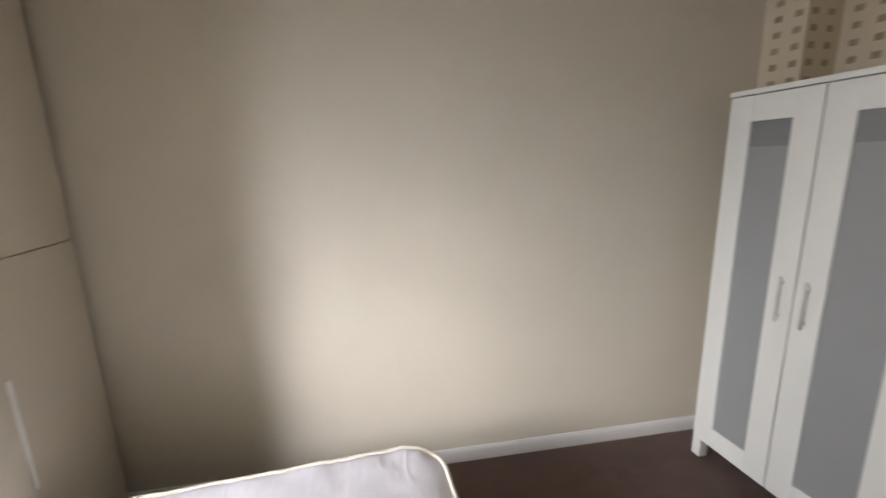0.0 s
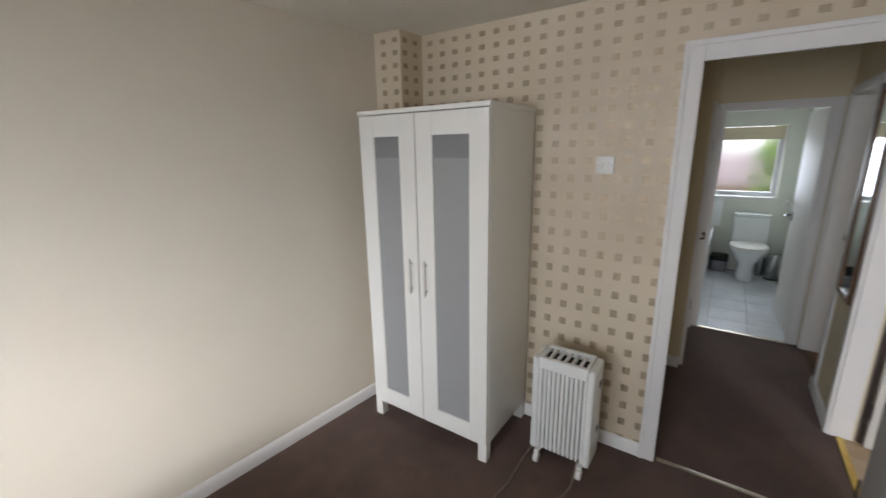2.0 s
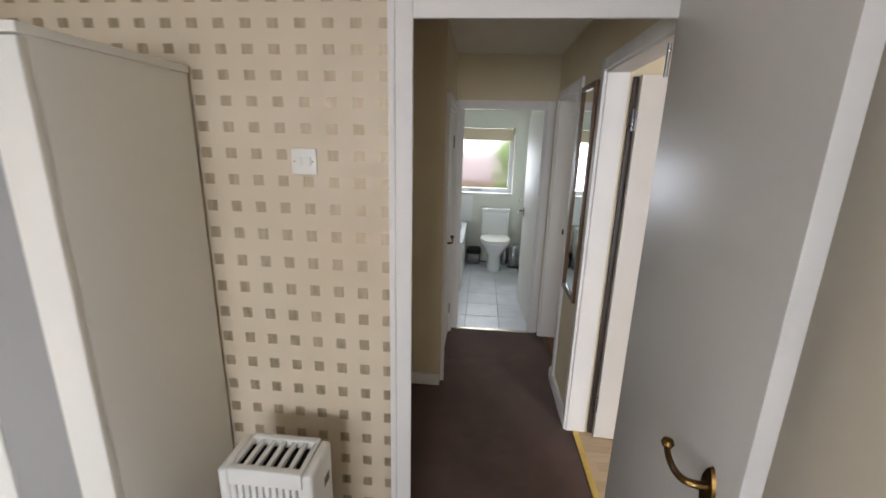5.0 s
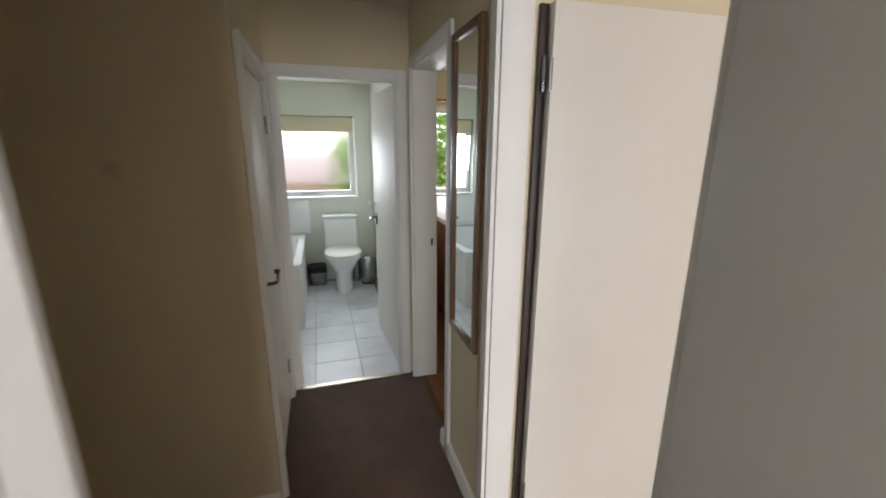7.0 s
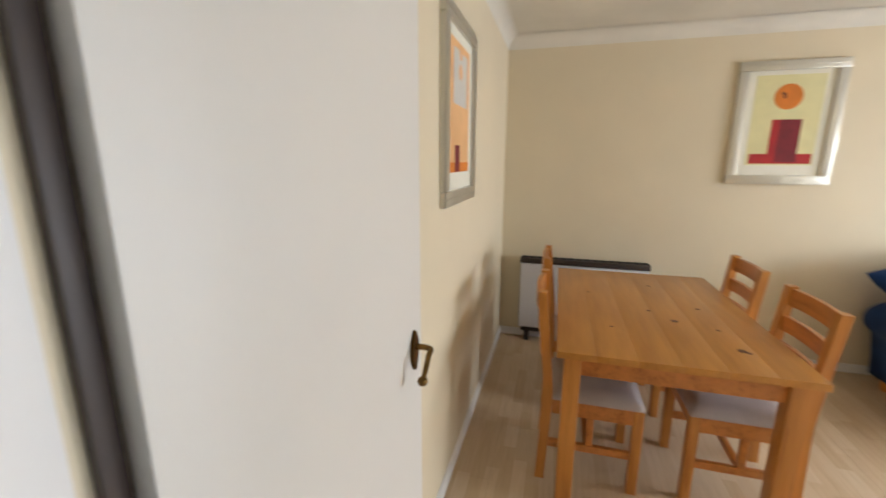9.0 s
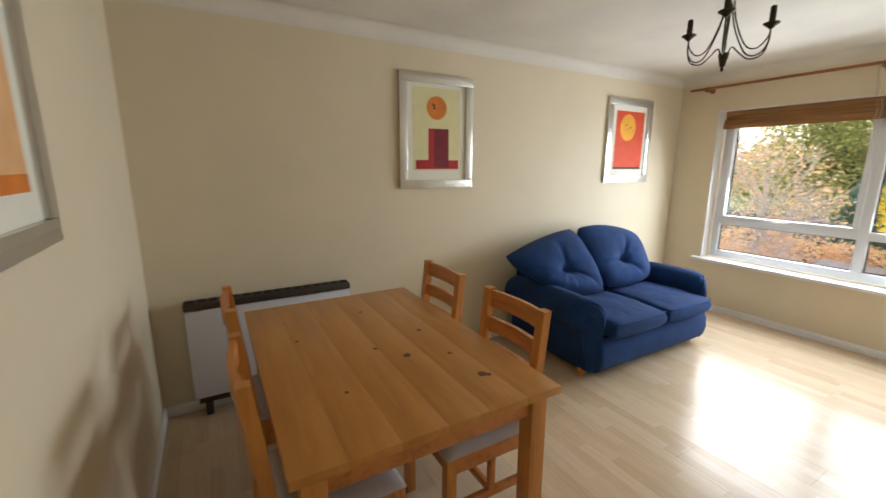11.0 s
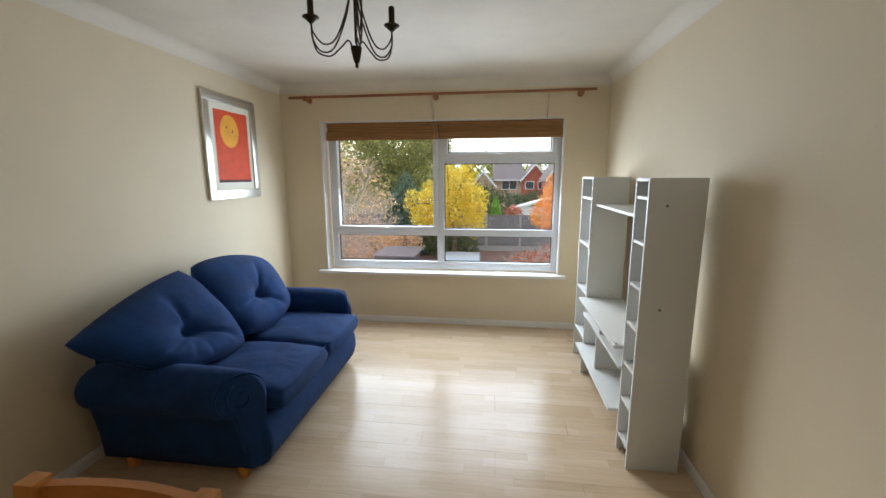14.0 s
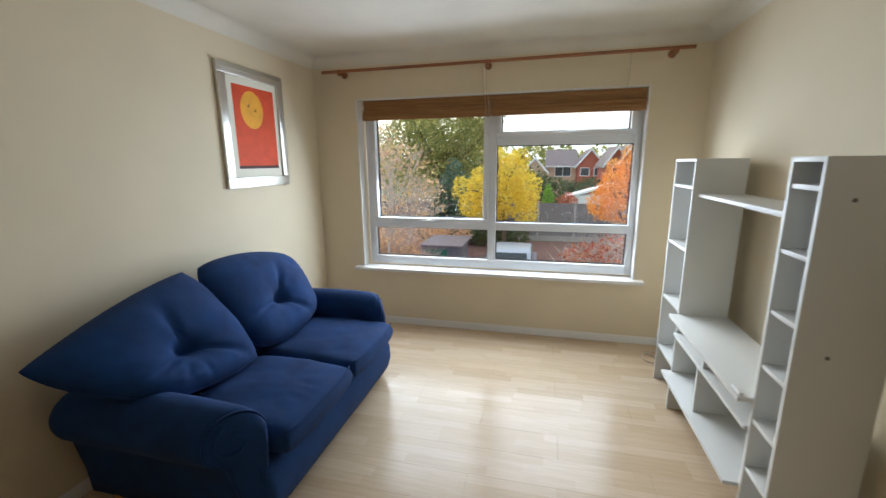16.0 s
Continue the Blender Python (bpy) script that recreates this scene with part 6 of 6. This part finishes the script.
def tree(name, base, blobs, count, size, leaf, bark, label, trunk=0.12, limbs=9, seed=1, twigs=0):
    rng = random.Random(seed)
    t = thing(name, label, "tree" if "shrub" not in name and "hedge" not in name else "shrub", base)
    b = Vector(base)
    tot = [sum(x[k] for x in blobs) / len(blobs) for k in range(3)]
    mid = Vector(tot)
    tr = part("trunk", tube(curve_points([b, b.lerp(Vector((b.x, b.y, mid.z)), 0.5) + Vector((0.05, 0.08, 0)), Vector((mid.x, mid.y, mid.z))], 10), trunk, 8, 0.45), bark, t)
    for k in range(limbs):
        cx, cy, cz, rx, ry, rz = blobs[k % len(blobs)]
        e = Vector((cx + rng.uniform(-0.8, 0.8) * rx, cy + rng.uniform(-0.8, 0.8) * ry, cz + rng.uniform(-0.3, 0.9) * rz))
        s = b.lerp(mid, rng.uniform(0.45, 0.95))
        m = s.lerp(e, 0.5) + Vector((rng.uniform(-0.15, 0.15), rng.uniform(-0.15, 0.15), rng.uniform(0, 0.25)))
        limb = part("limb", tube(curve_points([s, m, e], 8), trunk * 0.38, 6, 0.25), bark, tr)
        limb["kind"] = "part"
    if twigs:
        bm_ = bmesh.new()
        for _ in range(twigs):
            cx, cy, cz, rx, ry, rz = blobs[rng.randrange(len(blobs))]
            a = Vector((cx + rng.uniform(-0.5, 0.5) * rx, cy + rng.uniform(-0.5, 0.5) * ry, cz + rng.uniform(-0.7, 0.5) * rz))
            e = a + Vector((rng.uniform(-0.6, 0.6), rng.uniform(-1, 1) * 0.8, rng.uniform(0.1, 0.9)))
            q = (e - a).orthogonal().normalized() * 0.012
            w = (e - a).cross(q).normalized() * 0.012
            v = [bm_.verts.new(a + q), bm_.verts.new(a - q * 0.5 + w), bm_.verts.new(a - q * 0.5 - w), bm_.verts.new(e)]
            for f in ((0, 1, 3), (1, 2, 3), (2, 0, 3)):
                bm_.faces.new([v[i] for i in f])
        tw = part("twigs", bm_, bark, t)
        tw["kind"] = "stuff"
    me = crown_mesh(blobs, count, size, rng)
    me.materials.append(leaf)
    c = new("crown", me)
    c.parent = t
    c.matrix_parent_inverse = t.matrix_basis.inverted()
    c["kind"] = "stuff"
    return t


tree("maple_tree", (-16, -3.3, GZ), [(-16, -3.1, 0.9, 0.8, 0.8, 0.9), (-16.2, -4.2, 0.4, 0.8, 0.7, 0.9), (-15.8, -2.3, 0.3, 0.8, 0.6, 0.9), (-16, -3.3, 0.0, 1.0, 1.0, 0.9), (-16, -4.7, -0.4, 0.7, 0.55, 0.6), (-15.8, -2.3, -0.7, 0.8, 0.5, 0.55), (-16, -3.9, -0.55, 0.9, 0.8, 0.6), (-16, -3.7, 1.7, 0.55, 0.5, 0.55), (-15.9, -2.7, 1.55, 0.5, 0.5, 0.5), (-16, -5.1, 0.3, 0.5, 0.45, 0.6)], 15000, 0.06, LEAF_YELLOW, BARK, "bright yellow autumn tree in the garden", 0.12, 10, 3)
tree("cherry_tree", (-14, 1.5, GZ), [(-14, 0.9, 0.5, 0.8, 0.6, 0.8), (-14, 1.6, 0.9, 0.8, 0.7, 0.8), (-13.9, 0.45, 0.0, 0.7, 0.5, 0.6), (-14, 2.2, 0.3, 0.9, 0.8, 0.9), (-14, 1.2, -0.3, 0.8, 0.8, 0.5), (-14, 1.3, 1.5, 0.4, 0.35, 0.5), (-14, 0.8, 1.1, 0.35, 0.3, 0.5)], 12000, 0.052, LEAF_ORANGE, BARK, "orange autumn tree behind the parking area", 0.1, 9, 5)
tree("rowan_shrub", (-11, 0.0, GZ), [(-11, -0.2, -1.55, 0.7, 0.85, 0.65), (-11, 0.6, -1.35, 0.7, 0.75, 0.75), (-11.1, -0.75, -1.9, 0.5, 0.55, 0.5)], 1900, 0.06, LEAF_RED, PALE_BARK, "rusty red shrub with bare twigs", 0.06, 14, 6, 260)
tree("spruce_tree", (-20, -6.4, GZ), [(-20, -6.3, -1.8, 1.7, 1.6, 0.9), (-20, -6.3, -0.8, 1.4, 1.35, 0.95), (-20, -6.3, 0.2, 1.05, 1.0, 0.85), (-20, -6.3, 0.95, 0.6, 0.55, 0.75)], 9000, 0.1, LEAF_CONIFER, BARK, "blue-green conifer beyond the fence", 0.12, 4, 7)
tree("cypress_shrub", (-23, -1.35, GZ), [(-23, -1.35, -1.6, 0.45, 0.42, 1.0), (-23, -1.35, -0.7, 0.35, 0.33, 0.7), (-23, -1.35, -0.15, 0.2, 0.2, 0.4)], 3000, 0.06, LEAF_LIME, BARK, "small bright green conical cypress", 0.06, 3, 8)
tree("oak_tree", (-25, -8.2, GZ), [(-25, -8.0, 3.4, 2.8, 2.8, 2.0), (-25, -6.2, 2.4, 2.0, 1.9, 1.7), (-25.5, -10.5, 2.6, 2.4, 2.4, 2.2), (-25, -8.6, 0.6, 2.2, 2.6, 1.6), (-25, -6.6, 0.4, 1.6, 1.6, 1.4), (-25, -5.6, 4.0, 1.6, 1.5, 1.2)], 34000, 0.1, LEAF_OLIVE, BARK, "large olive green tree turning yellow", 0.3, 14, 9, 120)
tree("birch_tree", (-11.5, -6.9, GZ), [(-11.5, -6.6, 0.9, 1.2, 1.5, 1.5), (-11.5, -5.6, 0.2, 1.0, 0.9, 0.9), (-11.5, -6.6, -0.7, 1.1, 1.4, 0.9), (-11.6, -7.6, 1.8, 1.1, 1.2, 1.2)], 2600, 0.06, LEAF_PINK, PALE_BARK, "half-bare birch with pale twigs and peach leaves", 0.07, 30, 10, 520)
tree("garden_hedge", (-17, -7.2, GZ), [(-17, -7.5, -1.9, 1.0, 1.6, 0.65), (-17, -5.9, -1.75, 0.9, 1.1, 0.6), (-17, -9.2, -1.8, 1.0, 1.4, 0.8)], 4500, 0.08, LEAF_PINK, BARK, "autumn hedge above the shed roof", 0.06, 6, 11)
tree("garden_hedge", (-30, 0.0, GZ), [(-30, -1.0, -1.0, 1.5, 2.2, 1.3), (-30, 1.6, -0.9, 1.4, 1.6, 1.2), (-32, -3.5, -0.5, 1.6, 2.4, 1.6)], 7000, 0.12, LEAF_DARK, BARK, "dark green garden hedge", 0.08, 6, 12)
tree("garden_hedge", (-18.6, -4.6, GZ), [(-18.6, -4.2, -2.0, 0.8, 1.3, 0.7), (-18.6, -3.0, -2.1, 0.7, 0.9, 0.6)], 3000, 0.08, LEAF_DARK, BARK, "low dark shrubs under the yellow tree", 0.05, 4, 13)
tree("acer_shrub", (-24, -2.7, GZ), [(-24, -2.5, -0.9, 0.6, 0.6, 0.7), (-24, -0.2, -0.9, 0.7, 0.6, 0.5)], 1800, 0.07, LEAF_RED, BARK, "dark red garden shrub", 0.05, 4, 14)
tree("street_tree", (-26, 6.5, GZ), [(-26, 6.2, 4.4, 1.6, 1.8, 1.5), (-26, 7.6, 3.6, 1.6, 1.6, 1.6)], 3500, 0.12, LEAF_OLIVE, BARK, "tall tree beside the houses", 0.2, 8, 15)
far = random.Random(4)
tree("far_wood", (-72, 0, GZ), [(-72 + far.uniform(-3, 3), -40 + 5.2 * k, -0.2 + far.uniform(-0.6, 0.8), 4, 4.2, 4.6 + far.uniform(-1, 1)) for k in range(17)], 16000, 0.5, LEAF_OLIVE, BARK, "belt of distant autumn trees", 0.4, 12, 16)
tree("garden_tree", (11.5, -0.9, GZ), [(11.5, -0.75, 1.0, 0.9, 0.65, 1.2), (11.6, -1.6, 0.6, 1.2, 1.1, 1.6), (11.5, -1.1, -0.3, 1.0, 0.8, 1.0)], 5000, 0.1, LEAF_GREEN, BARK, "green tree behind the flats", 0.12, 8, 17)
tree("garden_tree", (12, -3.6, GZ), [(12, -3.2, 1.2, 1.6, 1.5, 1.7), (12, -4.6, 0.6, 1.6, 1.5, 1.6), (12, -3.0, -0.6, 1.5, 1.5, 1.2)], 6500, 0.12, LEAF_GREEN, BARK, "green tree outside the kitchen", 0.12, 8, 18)

tree("garden_hedge", (-12.4, -6.6, GZ), [(-12.4, -6.9, -1.75, 0.6, 0.9, 0.55), (-12.4, -5.9, -2.2, 0.5, 0.7, 0.4), (-12.4, -7.9, -1.6, 0.6, 0.8, 0.6)], 4200, 0.05, LEAF_PINK, PALE_BARK, "pale autumn shrub in front of the shed", 0.05, 8, 21, 420)

# fence: posts, panels
fence = thing("garden_fence", "weathered grey panel fence with concrete posts", "fence", (-20.4, 0, GZ))
for k in range(15):
    y = -13.0 + 1.86 * k
    part("post", box(-20.46, -20.34, y - 0.055, y + 0.055, GZ, GZ + 2.12, 0.01, 1), CONCRETE, fence)
    if k < 14:
        part("gravel_board", box(-20.43, -20.37, y + 0.056, y + 1.804, GZ, GZ + 0.3), CONCRETE, fence)
        for j in range(2):
            part("panel", box(-20.425, -20.375, y + 0.056, y + 1.804, GZ + 0.302 + 0.85 * j, GZ + 1.148 + 0.85 * j, 0.006, 1), FENCE_WOOD, fence)
        part("capping", box(-20.44, -20.36, y + 0.056, y + 1.804, GZ + 2.0, GZ + 2.03), FENCE_WOOD, fence)

# shed
shed = thing("garden_shed", "low weathered timber shed with felt roof and green tarpaulin", "shed", (-14.3, -5.6, GZ))
part("wall", box(-15.4, -13.4, -6.2, -4.75, GZ, -1.74), FENCE_WOOD, shed)
part("roof", box(-15.5, -13.2, -6.3, -4.55, -1.73, -1.66, 0.01, 1), ROOF_TILE, shed, "grey felt roof")
part("door", box(-13.40, -13.36, -6.1, -5.2, GZ, -1.85), TARP, shed, "green tarpaulin over the door")


def car(x, y):
    c = thing("car", "silver hatchback parked on the drive", "car", (x, y, GZ))
    prof = [(-2.0, 0.35), (-1.98, 0.62), (-1.85, 0.78), (-1.0, 0.9), (-0.35, 1.38), (0.2, 1.46), (1.1, 1.42), (1.75, 0.98), (1.98, 0.9), (2.02, 0.4), (1.7, 0.25), (-1.8, 0.25)]
    bm_ = bmesh.new()
    rings = []
    for w, k in ((-0.84, 0.88), (-0.80, 0.97), (-0.5, 1.0), (0.5, 1.0), (0.80, 0.97), (0.84, 0.88)):
        rings.append([bm_.verts.new((x - p, y + (w if q < 0.95 else w * 0.82), GZ + (q if q < 0.95 else 0.9 + (q - 0.9) * (k if abs(w) > 0.7 else 1)))) for p, q in prof])
    for a, b in zip(rings, rings[1:]):
        for k in range(len(prof)):
            j = (k + 1) % len(prof)
            bm_.faces.new((a[k], a[j], b[j], b[k]))
    bm_.faces.new(rings[0])
    bm_.faces.new(rings[-1][::-1])
    bmesh.ops.recalc_face_normals(bm_, faces=bm_.faces)
    part("body", bm_, CAR_PAINT, c)
    for p0, q0, p1, q1 in ((-0.93, 0.97, -0.40, 1.36), (1.68, 1.04, 1.18, 1.38)):
        off = 0.012
        bm_ = bmesh.new()
        v = [bm_.verts.new((x - p, y + s * w, GZ + q + off)) for p, q, w in ((p0, q0, 0.62), (p1, q1, 0.56)) for s in (-1, 1)]
        f = bm_.faces.new((v[0], v[1], v[3], v[2]))
        bmesh.ops.solidify(bm_, geom=[f], thickness=0.01)
        part("windscreen" if p0 < 0 else "rear_window", bm_, CAR_GLASS, c, "dark glass")
    for s in (-1, 1):
        part("side_window", box(x - 1.2, x + 0.55, y + s * 0.705, y + s * 0.725, GZ + 0.98, GZ + 1.32, 0.02, 1), CAR_GLASS, c)
        for p in (-1.25, 1.3):
            wheel = part("wheel", lathe([(0.1, -0.09), (0.28, -0.1), (0.31, -0.06), (0.31, 0.06), (0.28, 0.1), (0.1, 0.09)], 20, (x - p, y + s * 0.76, GZ + 0.31), "y"), TYRE, c)
            part("rim", lathe([(0.19, -0.02), (0.18, 0.02)], 16, (x - p, y + s * 0.855, GZ + 0.31), "y"), STEEL, wheel)
        part("headlight", box(x + 1.86, x + 1.97, y + s * 0.55 - 0.15, y + s * 0.55 + 0.15, GZ + 0.62, GZ + 0.74, 0.03, 1), GLOSS, c)


car(-11.3, -2.6)


def house(x, y0, y1, eaves, ridge, wall_mat, gable, label, windows):
    """A far house facing +x. gable: the gable faces the viewer, else the roof slope does."""
    h = thing("house", label, "house", (x, (y0 + y1) / 2, GZ))
    deep = 6.0
    part("wall", box(x - deep, x, y0, y1, GZ, eaves), wall_mat, h)
    mid = (y0 + y1) / 2
    if gable:
        part("gable", extrude_profile([(y0, eaves), (y1, eaves), (mid, ridge)], "x", x - deep, x), wall_mat, h)
        for a, b in (((y0 - 0.3, eaves - 0.25), (mid, ridge + 0.02)), ((y1 + 0.3, eaves - 0.25), (mid, ridge + 0.02))):
            part("roof", extrude_profile([a, b, (b[0], b[1] + 0.16), (a[0], a[1] + 0.16)], "x", x - deep, x + 0.25), ROOF_TILE, h)
            part("bargeboard", extrude_profile([(a[0], a[1] - 0.06), (b[0], b[1] - 0.06), (b[0], b[1] + 0.18), (a[0], a[1] + 0.18)], "x", x + 0.252, x + 0.32), WHITE_TRIM, h)
    else:
        part("roof", extrude_profile([(x + 0.35, eaves - 0.1), (x + 0.35, eaves + 0.05), (x - deep / 2, ridge), (x - deep - 0.3, eaves)], "y", y0 - 0.2, y1 + 0.2), ROOF_TILE, h)
        part("gutter", box(x + 0.36, x + 0.46, y0 - 0.2, y1 + 0.2, eaves - 0.12, eaves + 0.02), WHITE_TRIM, h)
    for a, b, c, d in windows:
        w = part("window", box(x + 0.001, x + 0.06, a, b, c, d), WHITE_TRIM, h)
        n_ = max(1, round((b - a) / 0.7))
        for k in range(n_):
            u0 = a + 0.08 + (b - a - 0.08) * k / n_
            part("pane", box(x + 0.061, x + 0.07, u0, a + (b - a - 0.08) * (k + 1) / n_, c + 0.08, d - 0.08), CAR_GLASS, w)


house(-44, -1.4, 1.6, 1.0, 2.75, RENDER_TAN, False, "far house with a grey roof and white windows", [(-0.6, 1.1, -0.1, 0.95)])
house(-43.5, 1.65, 4.3, 0.95, 2.6, BRICK, True, "far red brick gabled house with white windows", [(1.95, 2.9, -0.05, 0.85), (3.3, 4.0, -0.05, 0.85)])
house(-40, -3.6, -1.5, 0.5, 1.75, RENDER_TAN, True, "far tan house with a white-edged gable", [(-3.0, -2.2, -0.4, 0.4)])
for k in range(4):
    house(-36 + 1.5 * k, 3.5 + 0.85 * k, 5.2 + 0.85 * k, 1.15 + 0.05 * k, 2.55 + 0.08 * k, BRICK, True, "far red brick gable with white bargeboards", [(3.95 + 0.85 * k, 4.75 + 0.85 * k, 0.3, 1.05)])
cons = thing("conservatory", "white glazed garden room with a sloping roof", "garden room", (-27, 1.2, GZ))
part("wall", box(-28.2, -27, 0.3, 2.6, GZ, -0.75), WHITE_TRIM, cons)
part("roof", extrude_profile([(-0.1, -0.95), (2.8, -0.1), (2.8, 0.05), (-0.1, -0.8)], "x", -28.4, -26.8), WHITE_TRIM, cons)
house(20, -6, 9, 0.5, 1.35, RENDER_TAN, False, "low peach-coloured house behind the flats", [(-4, -2.6, -0.9, 0.2), (2, 3.4, -0.9, 0.2)])

# ---- floor pieces ----
plank_meshes = {}


def plank(y0, y1):
    key = round(y1 - y0, 3)
    if key not in plank_meshes:
        plank_meshes[key] = mesh_of("plank", box(-0.0973, 0.0973, 0, key - 0.0004, -0.0115, 0, 0.0005, 1), LAMINATE)
    return plank_meshes[key]


k = 0
x = -1.62 + 0.0974
while x < 3.25:
    y = -3.61
    step = (0.43, 0.86, 1.29)[k % 3]
    while y < -0.42:
        y2 = min(y + step, -0.412)
        ob = new("plank", plank(y, y2))
        ob.location = (x, y, 0)
        ob.parent = laminate_floor
        y, step = y2, 1.29
    x += 0.1948
    k += 1
tile_mesh = mesh_of("tile", box(-0.1525, 0.1525, -0.1525, 0.1525, -0.006, 0, 0.002, 1), TILE)
for i in range(8):
    for j in range(5):
        cx, cy = 4.494 + 0.154 + 0.308 * i, -0.333 + 0.154 + 0.308 * j
        if cx < 6.72:
            ob = new("tile", tile_mesh)
            ob.location = (cx, cy, 0)
            ob.parent = tiled_floor
